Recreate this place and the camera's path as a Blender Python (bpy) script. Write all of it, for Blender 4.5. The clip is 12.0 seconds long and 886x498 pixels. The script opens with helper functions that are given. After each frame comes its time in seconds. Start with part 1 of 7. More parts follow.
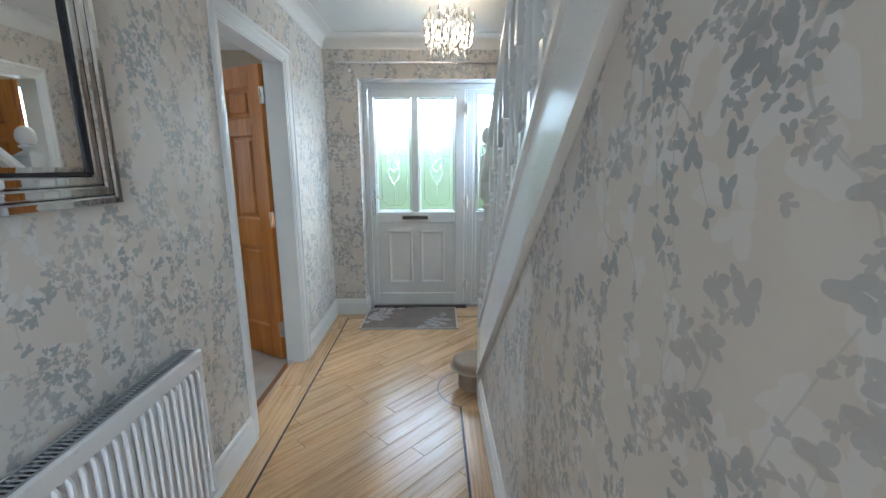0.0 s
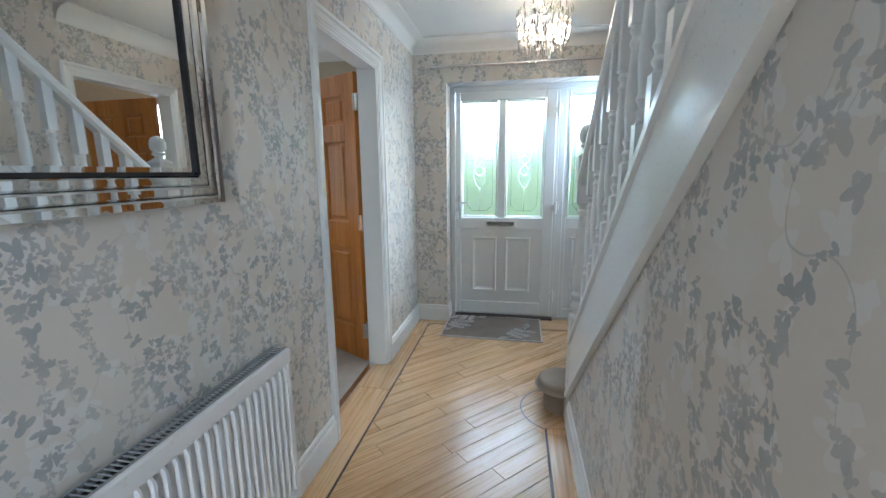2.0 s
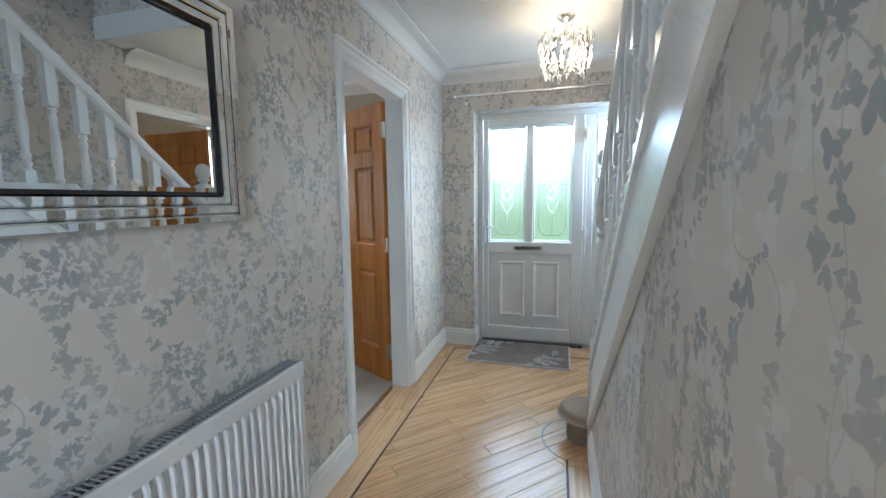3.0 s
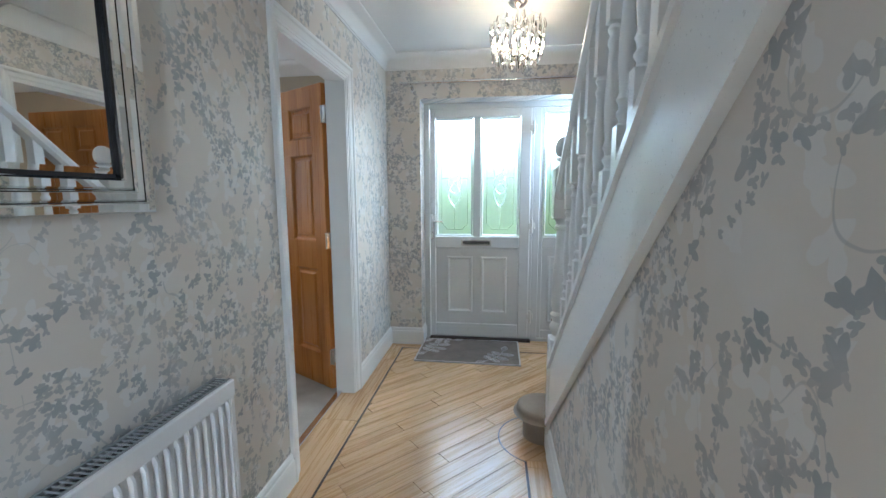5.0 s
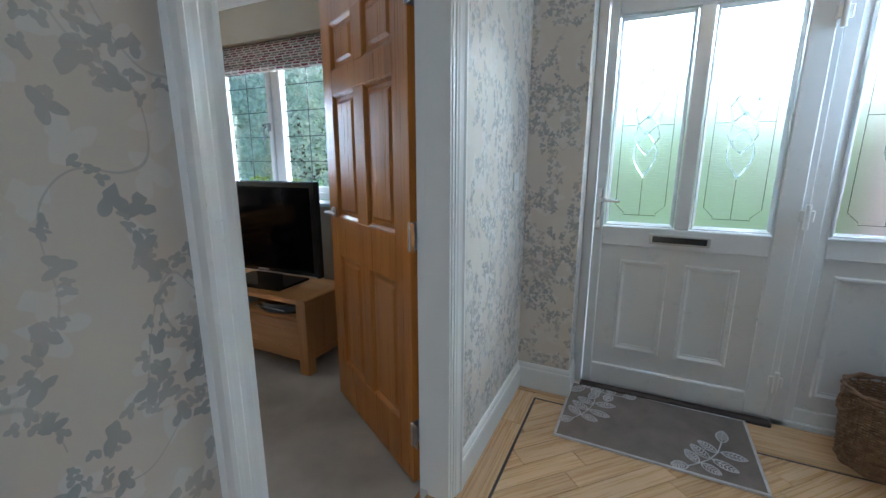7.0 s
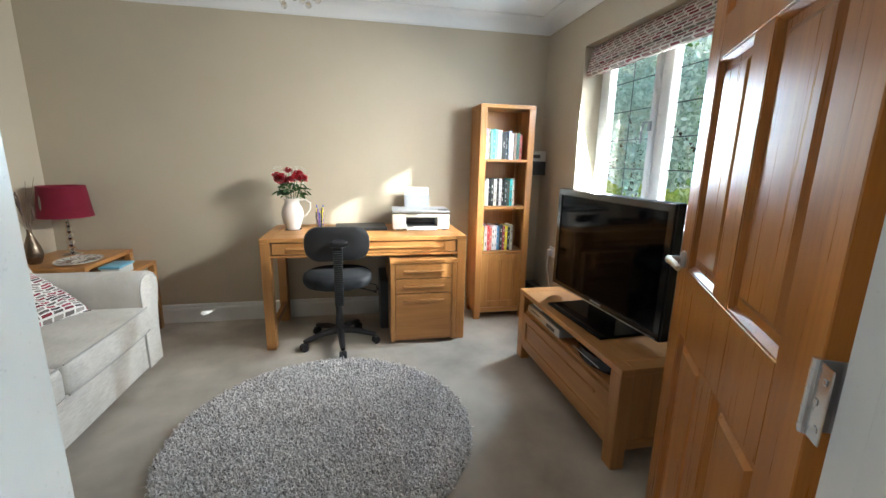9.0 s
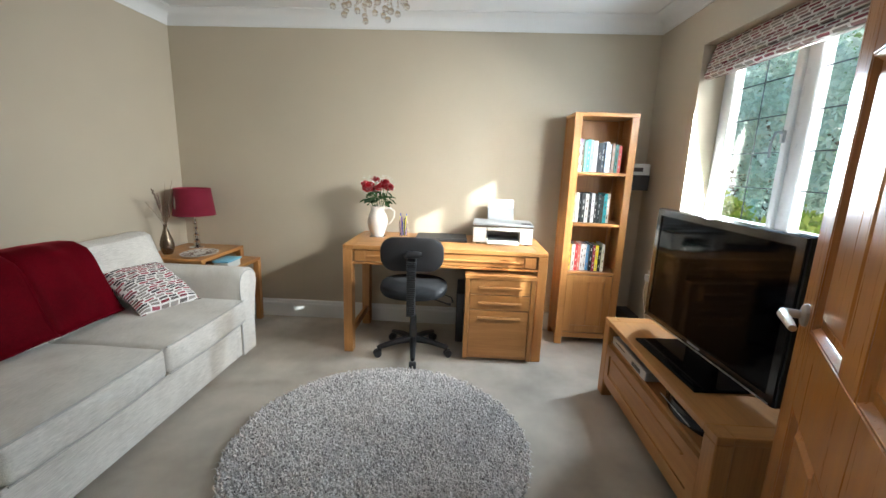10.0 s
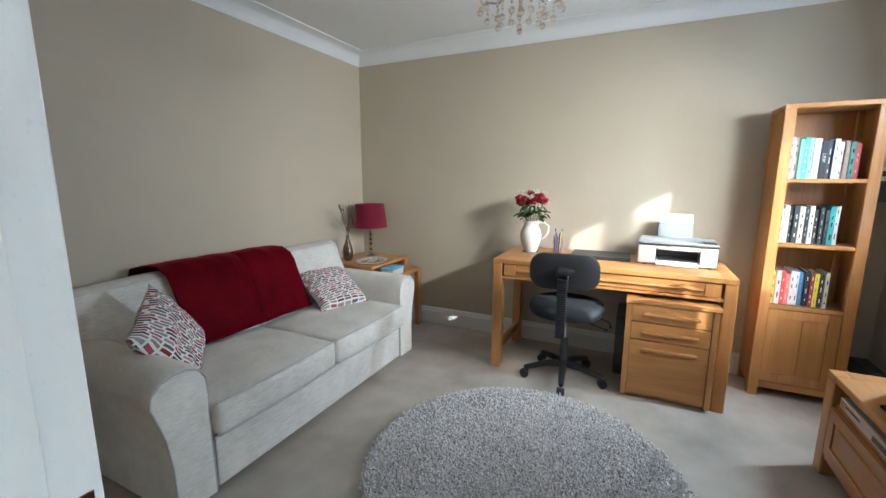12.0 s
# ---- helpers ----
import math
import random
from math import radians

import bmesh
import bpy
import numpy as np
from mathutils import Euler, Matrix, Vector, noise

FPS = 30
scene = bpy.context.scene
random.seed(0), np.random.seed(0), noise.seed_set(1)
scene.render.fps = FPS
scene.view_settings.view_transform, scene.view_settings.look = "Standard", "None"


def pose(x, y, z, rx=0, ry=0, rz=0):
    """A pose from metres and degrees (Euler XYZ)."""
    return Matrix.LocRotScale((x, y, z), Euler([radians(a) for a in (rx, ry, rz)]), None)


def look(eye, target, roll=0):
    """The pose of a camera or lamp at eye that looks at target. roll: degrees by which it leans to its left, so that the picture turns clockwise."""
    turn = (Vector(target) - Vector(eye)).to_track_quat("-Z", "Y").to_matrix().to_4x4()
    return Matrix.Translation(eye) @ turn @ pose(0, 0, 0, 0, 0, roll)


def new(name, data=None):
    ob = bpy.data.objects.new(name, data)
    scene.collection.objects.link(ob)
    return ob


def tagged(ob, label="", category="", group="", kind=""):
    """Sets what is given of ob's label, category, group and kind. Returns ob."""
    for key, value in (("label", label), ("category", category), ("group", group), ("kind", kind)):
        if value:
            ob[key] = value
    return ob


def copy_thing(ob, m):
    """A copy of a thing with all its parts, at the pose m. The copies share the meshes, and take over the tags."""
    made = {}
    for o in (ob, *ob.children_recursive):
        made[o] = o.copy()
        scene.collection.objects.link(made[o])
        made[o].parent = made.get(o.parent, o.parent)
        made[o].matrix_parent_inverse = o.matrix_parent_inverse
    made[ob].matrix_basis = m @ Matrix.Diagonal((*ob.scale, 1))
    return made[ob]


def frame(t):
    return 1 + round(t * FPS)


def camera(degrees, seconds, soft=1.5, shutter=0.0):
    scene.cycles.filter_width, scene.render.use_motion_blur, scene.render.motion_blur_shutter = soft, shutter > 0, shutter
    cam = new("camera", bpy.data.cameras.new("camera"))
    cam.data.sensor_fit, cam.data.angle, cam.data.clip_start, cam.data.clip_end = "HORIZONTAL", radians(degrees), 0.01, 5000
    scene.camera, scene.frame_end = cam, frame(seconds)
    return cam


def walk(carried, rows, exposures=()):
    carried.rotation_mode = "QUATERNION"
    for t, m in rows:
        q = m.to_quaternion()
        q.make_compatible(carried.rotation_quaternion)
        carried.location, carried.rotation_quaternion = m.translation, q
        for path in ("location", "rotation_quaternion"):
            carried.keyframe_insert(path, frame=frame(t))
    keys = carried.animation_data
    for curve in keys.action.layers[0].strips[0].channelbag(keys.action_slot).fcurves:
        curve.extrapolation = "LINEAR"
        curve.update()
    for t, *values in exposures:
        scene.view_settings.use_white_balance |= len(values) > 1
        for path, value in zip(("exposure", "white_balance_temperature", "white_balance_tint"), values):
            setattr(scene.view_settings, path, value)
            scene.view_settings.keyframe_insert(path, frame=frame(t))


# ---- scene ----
cam = camera(94.6, 12.0)
PATH = [
    (0, (0.1, 0.156, 1.38), (0.139, 2.114, 0.977), -0.1),
    (0.5, (0.091, 0.246, 1.367), (0.005, 2.205, 0.973), -0.4),
    (1, (0.08, 0.29, 1.361), (-0.035, 2.246, 0.961), -0.3),
    (1.5, (0.062, 0.283, 1.356), (-0.145, 2.233, 0.964), -0.2),
    (2, (0.063, 0.262, 1.358), (-0.288, 2.196, 0.989), -0.5),
    (2.5, (0.135, 0.236, 1.351), (-0.369, 2.146, 1.043), -0.8),
    (2.7, (0.162, 0.242, 1.344), (-0.377, 2.148, 1.07), -0.8),
    (4.3, (0.187, 0.28, 1.311), (-0.266, 2.218, 1.12), -0.2),
    (4.5, (0.182, 0.288, 1.316), (-0.217, 2.236, 1.109), -0.2),
    (5, (0.074, 0.393, 1.313), (-0.173, 2.36, 1.051), -0.2),
    (5.5, (-0.062, 0.623, 1.295), (-0.216, 2.592, 0.982), -0.0),
    (6, (-0.11, 0.992, 1.312), (-0.36, 2.947, 0.968), 0.1),
    (6.5, (-0.221, 1.359, 1.285), (-0.677, 3.269, 0.903), 0.3),
    (7, (-0.283, 1.674, 1.282), (-1.126, 3.438, 0.861), 0.1),
    (7.5, (-0.37, 1.929, 1.294), (-1.621, 3.422, 0.839), 0.0),
    (7.7, (-0.43, 2.001, 1.287), (-1.826, 3.36, 0.837), 0.1),
    (9.3, (-0.663, 2.369, 1.319), (-2.604, 2.593, 0.891), 1.5),
    (9.5, (-0.695, 2.387, 1.327), (-2.643, 2.53, 0.896), 1.8),
    (10, (-0.719, 2.482, 1.342), (-2.675, 2.388, 0.938), 2.0),
    (10.5, (-0.706, 2.55, 1.338), (-2.64, 2.22, 0.953), 1.7),
    (11, (-0.711, 2.562, 1.348), (-2.6, 2.018, 0.98), 1.3),
    (11.5, (-0.731, 2.531, 1.315), (-2.564, 1.803, 0.983), 0.9),
    (12, (-0.792, 2.534, 1.318), (-2.572, 1.686, 0.98), 0.2),
]
EXPOSURES = [(0.0, 2.28, 5250, 3), (5.0, 2.25, 5150, 3), (6.5, 2.0, 5080, 3), (7.5, 1.65, 5450, 4), (9.5, 2.15, 5950, 4), (12.0, 2.0, 5550, 4)]
walk(cam, [(t, look(eye, target, roll)) for t, eye, target, roll in PATH], EXPOSURES)

# ---- world and lights ----
SUN_DIR = Vector((-0.51, -0.86, -0.47)).normalized()
SUN_STRENGTH, SKY_STRENGTH = 2.6, 0.15


def build_light():
    world = bpy.data.worlds.new("sky")
    scene.world = world
    world.use_nodes = True
    nt = world.node_tree
    nt.nodes.clear()
    sky = nt.nodes.new("ShaderNodeTexSky")
    sky.sky_type, sky.sun_disc = "NISHITA", False
    sky.sun_elevation = math.asin(-SUN_DIR.z)
    sky.sun_rotation = math.atan2(-SUN_DIR.x, -SUN_DIR.y)
    bg = nt.nodes.new("ShaderNodeBackground")
    bg.inputs["Strength"].default_value = SKY_STRENGTH
    out = nt.nodes.new("ShaderNodeOutputWorld")
    nt.links.new(sky.outputs[0], bg.inputs["Color"])
    nt.links.new(bg.outputs[0], out.inputs["Surface"])
    sun = new("sun", bpy.data.lights.new("sun", "SUN"))
    sun.data.energy, sun.data.angle, sun.data.color = SUN_STRENGTH, radians(0.6), (1.0, 0.95, 0.87)
    sun.matrix_world = look((0, 0, 0), SUN_DIR)


def area_lamp(name, eye, target, w, h, watts, color):
    lamp = new(name, bpy.data.lights.new(name, "AREA"))
    lamp.data.shape, lamp.data.size, lamp.data.size_y = "RECTANGLE", w, h
    lamp.data.energy, lamp.data.color = watts, color
    lamp.matrix_world = look(eye, target)
    return lamp


build_light()
# fill lamps added behind the hall and up the stairwell; daylight of the far room's window
area_lamp("rear_fill_light", (0.95, -3.1, 1.7), (-0.4, 0.8, 0.3), 1.1, 1.2, 46, (0.93, 0.96, 1.0))
# added fill lamp high in the stairwell; no landing window is built
area_lamp("stairwell_fill_light", (0.79, -1.9, 3.7), (0.79, 1.5, 2.6), 0.7, 0.9, 6, (0.9, 0.95, 1.0))
area_lamp("side_room_window_light", (2.4, 4.3, 1.6), (2.3, 2.5, 1.2), 1.3, 1.0, 5, (0.92, 0.96, 1.0))

# added fill strips hidden in the study window's reveal, standing in for its daylight
area_lamp("study_window_light", (-2.80, 3.955, 1.045), (-2.65, 2.955, 1.55), 0.84, 0.08, 1, (0.90, 0.95, 1.0))
area_lamp("study_window_side_light", (-3.42, 3.945, 1.50), (-2.5, 0.4, 0.6), 0.04, 0.66, 8, (0.82, 0.91, 1.0))
# narrow-spread strip under the blind, added to lay a glow on the west wall
area_lamp("study_wall_glow_strip", (-2.40, 3.90, 1.87), (-4.0, 1.35, 0.95), 0.5, 0.02, 3.6, (1.0, 0.95, 0.88)).data.spread = radians(80)
# added strip lamp behind the curtain, standing in for daylight through the door glass
area_lamp("front_door_fill_strip", (0.928, 3.92, 1.50), (-0.85, 3.5, 1.1), 0.012, 0.95, 3.8, (0.80, 0.92, 1.0))
# added lamp panel outdoors, in place of bright sky behind the frosted panes
area_lamp("outer_sky_panel", (0.1, 5.2, 2.42), (0.1, 4.0, 2.42), 1.7, 0.95, 25, (0.86, 0.95, 1.0))


# ---- materials ----
def material(name, rough=0.6, metal=0.0, color=(0.5, 0.5, 0.5)):
    m = bpy.data.materials.new(name)
    m.use_nodes = True
    b = m.node_tree.nodes["Principled BSDF"]
    b.inputs["Base Color"].default_value = (*color, 1)
    b.inputs["Roughness"].default_value = rough
    b.inputs["Metallic"].default_value = metal
    return m, m.node_tree, b


class G:
    """A few short forms for building a node graph."""

    def __init__(self, nt):
        self.nt = nt

    def node(self, kind, **inputs):
        n = self.nt.nodes.new(kind)
        for k, v in inputs.items():
            self.put(n.inputs[k.replace("_", " ")], v)
        return n

    def put(self, socket, v):
        if isinstance(v, bpy.types.NodeSocket):
            self.nt.links.new(v, socket)
        else:
            socket.default_value = v

    def math(self, op, a, b=0.0, c=0.0):
        n = self.nt.nodes.new("ShaderNodeMath")
        n.operation = op
        for i, v in enumerate((a, b, c)):
            self.put(n.inputs[i], v)
        return n.outputs[0]

    def vmath(self, op, a, b=(0, 0, 0)):
        n = self.nt.nodes.new("ShaderNodeVectorMath")
        n.operation = op
        self.put(n.inputs[0], a)
        if op != "SCALE":
            self.put(n.inputs[1], b)
        else:
            self.put(n.inputs[3], b)
        return n.outputs["Value"] if op in ("LENGTH", "DOT_PRODUCT") else n.outputs[0]

    def coords(self, scale=(1, 1, 1), rot=(0, 0, 0), which="Object"):
        tc = self.nt.nodes.new("ShaderNodeTexCoord")
        mp = self.nt.nodes.new("ShaderNodeMapping")
        mp.inputs["Scale"].default_value = scale
        mp.inputs["Rotation"].default_value = rot
        self.nt.links.new(tc.outputs[which], mp.inputs["Vector"])
        return mp.outputs[0]

    def noise(self, vec, scale=5.0, detail=4.0, rough=0.55, dist=0.0):
        n = self.node("ShaderNodeTexNoise", Vector=vec, Scale=scale, Detail=detail, Roughness=rough, Distortion=dist)
        return n.outputs[0]

    def ramp(self, fac, stops):
        r = self.nt.nodes.new("ShaderNodeValToRGB")
        el = r.color_ramp.elements
        while len(el) < len(stops):
            el.new(0.5)
        for e, (p, c) in zip(el, stops):
            e.position, e.color = p, (*c, 1) if len(c) == 3 else c
        self.nt.links.new(fac, r.inputs[0])
        return r.outputs[0]

    def mix(self, fac, a, b):
        n = self.nt.nodes.new("ShaderNodeMix")
        n.data_type = "RGBA"
        for s, v in ((n.inputs[0], fac), (n.inputs[6], a), (n.inputs[7], b)):
            if isinstance(v, tuple) and len(v) == 3:
                v = (*v, 1)
            self.put(s, v)
        return n.outputs[2]

    def smooth(self, x, lo, hi):
        n = self.node("ShaderNodeMapRange", Value=x)
        n.interpolation_type = "SMOOTHSTEP"
        n.inputs["From Min"].default_value, n.inputs["From Max"].default_value = lo, hi
        return n.outputs[0]

    def bump(self, b, height, strength=0.3, dist=0.01):
        n = self.node("ShaderNodeBump", Height=height, Strength=strength, Distance=dist)
        self.nt.links.new(n.outputs[0], b.inputs["Normal"])
        return n


def painted(name, color, rough=0.5, grain=40.0, bump=0.08, vary=0.06):
    m, nt, b = material(name, rough)
    g = G(nt)
    c = g.coords()
    big = g.noise(c, 1.7, 3)
    fine = g.noise(c, grain, 4)
    dark = tuple(v * (1 - vary) for v in color)
    light = tuple(min(1, v * (1 + vary * 0.5)) for v in color)
    g.put(b.inputs["Base Color"], g.ramp(big, [(0.3, dark), (0.7, light)]))
    g.put(b.inputs["Roughness"], g.math("ADD", g.math("MULTIPLY", fine, 0.16), rough - 0.08))
    g.bump(b, fine, bump, 0.002)
    return m


def plastic(name, color, rough=0.4, metal=0.0):
    m, nt, b = material(name, rough, metal, color)
    g = G(nt)
    c = g.coords()
    n = g.noise(c, 180, 2)
    g.put(b.inputs["Roughness"], g.math("ADD", g.math("MULTIPLY", n, 0.14), rough - 0.07))
    k = g.noise(c, 6, 3)
    g.put(b.inputs["Base Color"], g.mix(k, tuple(v * 0.92 for v in color), tuple(min(1, v * 1.05) for v in color)))
    g.bump(b, n, 0.05, 0.0005)
    return m


def wood(name, dark, mid, light, axis, rough=0.38, scale=1.0, per_piece=0.0, contrast=1.0):
    """Grain that runs along the axis given (0, 1 or 2)."""
    m, nt, b = material(name, rough)
    g = G(nt)
    s = [9.0 * scale] * 3
    s[axis] = 0.7 * scale
    f = [120.0 * scale] * 3
    f[axis] = 3.0 * scale
    c1, c2 = g.coords(tuple(s)), g.coords(tuple(f))
    if per_piece:
        oi = nt.nodes.new("ShaderNodeObjectInfo")
        off = g.vmath("SCALE", (13.0, 7.0, 5.0), g.math("MULTIPLY", oi.outputs["Random"], 20.0))
        c1, c2 = g.vmath("ADD", c1, off), g.vmath("ADD", c2, off)
    n1 = g.noise(c1, 1.0, 5, 0.6, 0.6)
    n2 = g.noise(c2, 1.0, 4, 0.65)
    k = g.math("ADD", g.math("MULTIPLY", n1, 0.65), g.math("MULTIPLY", n2, 0.35))
    col = g.ramp(k, [(0.5 - 0.16 / contrast, dark), (0.5, mid), (0.5 + 0.16 / contrast, light)])
    if per_piece:
        h = nt.nodes.new("ShaderNodeHueSaturation")
        g.put(h.inputs["Color"], col)
        g.put(h.inputs["Value"], g.math("ADD", g.math("MULTIPLY", oi.outputs["Random"], per_piece), 1 - per_piece / 2))
        col = h.outputs[0]
    g.put(b.inputs["Base Color"], col)
    g.put(b.inputs["Roughness"], g.math("ADD", g.math("MULTIPLY", n2, 0.2), rough - 0.1))
    g.bump(b, n2, 0.12, 0.001)
    return m


def wallpaper():
    """Ivory paper with climbing sprays of grey-blue leaves."""
    m, nt, b = material("wallpaper", 0.5)
    g = G(nt)
    tc = nt.nodes.new("ShaderNodeTexCoord")
    sep = g.node("ShaderNodeSeparateXYZ", Vector=tc.outputs["Object"])
    u = g.math("ADD", sep.outputs[0], sep.outputs[1])
    comb = g.node("ShaderNodeCombineXYZ", X=u, Y=sep.outputs[2])
    uv = comb.outputs[0]
    wob = g.node("ShaderNodeTexNoise", Vector=uv, Scale=25.0, Detail=1.0)
    uvw = g.vmath("ADD", uv, g.vmath("SCALE", g.vmath("SUBTRACT", wob.outputs["Color"], (0.5, 0.5, 0.5)), 0.012))
    masks = []
    for size, rnd, shift, width, limit in ((25.0, 0.85, 0.0, 0.068, 0.46), (50.0, 1.0, 3.7, 0.06, 0.5), (18.0, 0.9, 7.9, 0.08, 0.56)):
        p = g.vmath("ADD", g.vmath("SCALE", uvw, size), (shift, shift * 2, 0))
        vo = nt.nodes.new("ShaderNodeTexVoronoi")
        vo.voronoi_dimensions = "2D"
        g.put(vo.inputs["Vector"], p)
        vo.inputs["Scale"].default_value, vo.inputs["Randomness"].default_value = 1.0, rnd
        loc = g.vmath("SUBTRACT", p, vo.outputs["Position"])
        ls = g.node("ShaderNodeSeparateXYZ", Vector=loc)
        r = g.vmath("LENGTH", g.node("ShaderNodeCombineXYZ", X=ls.outputs[0], Y=ls.outputs[1]).outputs[0])
        rc = g.node("ShaderNodeSeparateColor", Color=vo.outputs["Color"])
        ang = g.math("ADD", g.math("ARCTAN2", ls.outputs[1], ls.outputs[0]), g.math("MULTIPLY", rc.outputs[0], 6.28))
        lobes = g.math("ADD", g.math("ADD", g.math("MULTIPLY", g.math("COSINE", g.math("MULTIPLY", ang, 3.0)), 0.30), g.math("MULTIPLY", g.math("COSINE", g.math("MULTIPLY", ang, 5.0)), 0.11)),
                       g.math("MULTIPLY", g.math("COSINE", ang), 0.22))
        radius = g.math("MULTIPLY", g.math("ADD", lobes, 0.72), g.math("ADD", g.math("MULTIPLY", rc.outputs[1], 0.16), limit - 0.08))
        leaf = g.smooth(g.math("SUBTRACT", radius, r), -0.015, 0.03)
        centre = g.vmath("SCALE", g.vmath("SUBTRACT", vo.outputs["Position"], (shift, shift * 2, 0)), 1 / size)
        cs = g.node("ShaderNodeSeparateXYZ", Vector=centre)
        vine = g.noise(g.vmath("MULTIPLY", centre, (1.5, 0.85, 1)), 3.4, 1, 0.4)
        vine2 = g.noise(g.vmath("ADD", g.vmath("MULTIPLY", centre, (1.4, 0.8, 1)), (5.3, 8.1, 0)), 3.2, 1, 0.4)
        vine3 = g.noise(g.vmath("ADD", g.vmath("MULTIPLY", centre, (1.7, 0.9, 1)), (11.7, 2.9, 0)), 3.6, 1, 0.4)
        near = g.math("MINIMUM", g.math("ABSOLUTE", g.math("SUBTRACT", vine, 0.5)), g.math("ABSOLUTE", g.math("SUBTRACT", vine2, 0.5)))
        near = g.math("MINIMUM", near, g.math("ABSOLUTE", g.math("SUBTRACT", vine3, 0.47)))
        inband = g.math("LESS_THAN", near, width * 0.46)
        gaps = g.math("GREATER_THAN", g.noise(g.vmath("ADD", centre, (shift, 4.1, 0)), 6.5, 1), 0.40)
        masks.append(g.math("MULTIPLY", g.math("MULTIPLY", leaf, inband), gaps))
    vine = g.noise(g.vmath("MULTIPLY", uv, (1.5, 0.85, 1)), 3.4, 1, 0.4)
    band = g.math("ABSOLUTE", g.math("SUBTRACT", vine, 0.5))
    vine3 = g.noise(g.vmath("ADD", g.vmath("MULTIPLY", uv, (1.7, 0.9, 1)), (11.7, 2.9, 0)), 3.6, 1, 0.4)
    band = g.math("MINIMUM", band, g.math("ABSOLUTE", g.math("SUBTRACT", vine3, 0.47)))
    stem = g.math("MULTIPLY", g.smooth(band, 0.0045, 0.0015), g.math("GREATER_THAN", g.noise(uv, 5.0, 1), 0.42))
    pale = g.smooth(g.noise(g.vmath("ADD", uv, (9, 2, 0)), 3.2, 2), 0.56, 0.62)
    ink = g.math("MAXIMUM", g.math("MAXIMUM", masks[0], g.math("MULTIPLY", masks[1], 0.85)), g.math("MULTIPLY", stem, 0.55))
    tone = g.noise(uv, 4.0, 3)
    leafcol = g.mix(tone, (0.25, 0.27, 0.285), (0.35, 0.36, 0.37))
    paper = g.mix(g.noise(uv, 1.4, 3), (0.59, 0.54, 0.485), (0.68, 0.635, 0.58))
    pearl = g.math("MAXIMUM", g.math("MULTIPLY", pale, 0.35), g.math("MULTIPLY", masks[2], 0.75))
    paper = g.mix(g.math("MULTIPLY", pearl, 0.42), paper, (0.74, 0.76, 0.78))
    fibre = g.noise(g.vmath("MULTIPLY", uv, (60, 400, 1)), 1.0, 3)
    fade = g.math("ADD", 0.52, g.math("MULTIPLY", g.smooth(g.noise(g.vmath("ADD", uv, (2, 6, 0)), 4.5, 2), 0.38, 0.60), 0.36))
    g.put(b.inputs["Base Color"], g.mix(g.math("MULTIPLY", ink, fade), paper, leafcol))
    g.put(b.inputs["Roughness"], g.math("SUBTRACT", g.math("SUBTRACT", 0.60, g.math("MULTIPLY", ink, 0.1)), g.math("MULTIPLY", pearl, 0.12)))
    g.bump(b, g.math("ADD", g.math("MULTIPLY", ink, 0.6), g.math("MULTIPLY", fibre, 0.4)), 0.12, 0.001)
    return m


def dashes(name, ground, colours, plane="xz", unit=(0.055, 0.016)):
    """Cloth printed with short blocks in rows."""
    m, nt, b = material(name, 0.85)
    g = G(nt)
    tc = nt.nodes.new("ShaderNodeTexCoord")
    sep = g.node("ShaderNodeSeparateXYZ", Vector=tc.outputs["Object"])
    idx = {"x": 0, "y": 1, "z": 2}
    a, c = sep.outputs[idx[plane[0]]], sep.outputs[idx[plane[1]]]
    wob = g.noise(g.coords((6, 6, 6)), 1.0, 2)
    c = g.math("ADD", c, g.math("MULTIPLY", wob, 0.005))
    row = g.math("FLOOR", g.math("DIVIDE", c, unit[1]))
    shift = g.node("ShaderNodeTexWhiteNoise")
    shift.noise_dimensions = "1D"
    g.put(shift.inputs["W"], row)
    ax = g.math("ADD", g.math("DIVIDE", a, unit[0]), g.math("MULTIPLY", shift.outputs["Value"], 5.0))
    cell = g.node("ShaderNodeTexWhiteNoise")
    cell.noise_dimensions = "2D"
    g.put(cell.inputs["Vector"], g.node("ShaderNodeCombineXYZ", X=g.math("FLOOR", ax), Y=row).outputs[0])
    fx, fy = g.math("FRACT", ax), g.math("FRACT", g.math("DIVIDE", c, unit[1]))
    inx = g.math("MULTIPLY", g.math("GREATER_THAN", fx, 0.10), g.math("LESS_THAN", fx, 0.93))
    iny = g.math("MULTIPLY", g.math("GREATER_THAN", fy, 0.27), g.math("LESS_THAN", fy, 0.92))
    r = nt.nodes.new("ShaderNodeValToRGB")
    r.color_ramp.interpolation = "CONSTANT"
    el = r.color_ramp.elements
    while len(el) < len(colours):
        el.new(0.5)
    for i, (e, col) in enumerate(zip(el, colours)):
        e.position, e.color = i / len(colours), (*col, 1)
    g.put(r.inputs[0], cell.outputs["Value"])
    g.put(b.inputs["Base Color"], g.mix(g.math("MULTIPLY", inx, iny), ground, r.outputs[0]))
    weave = g.noise(g.coords((700, 700, 700)), 1.0, 1)
    g.bump(b, weave, 0.3, 0.001)
    return m


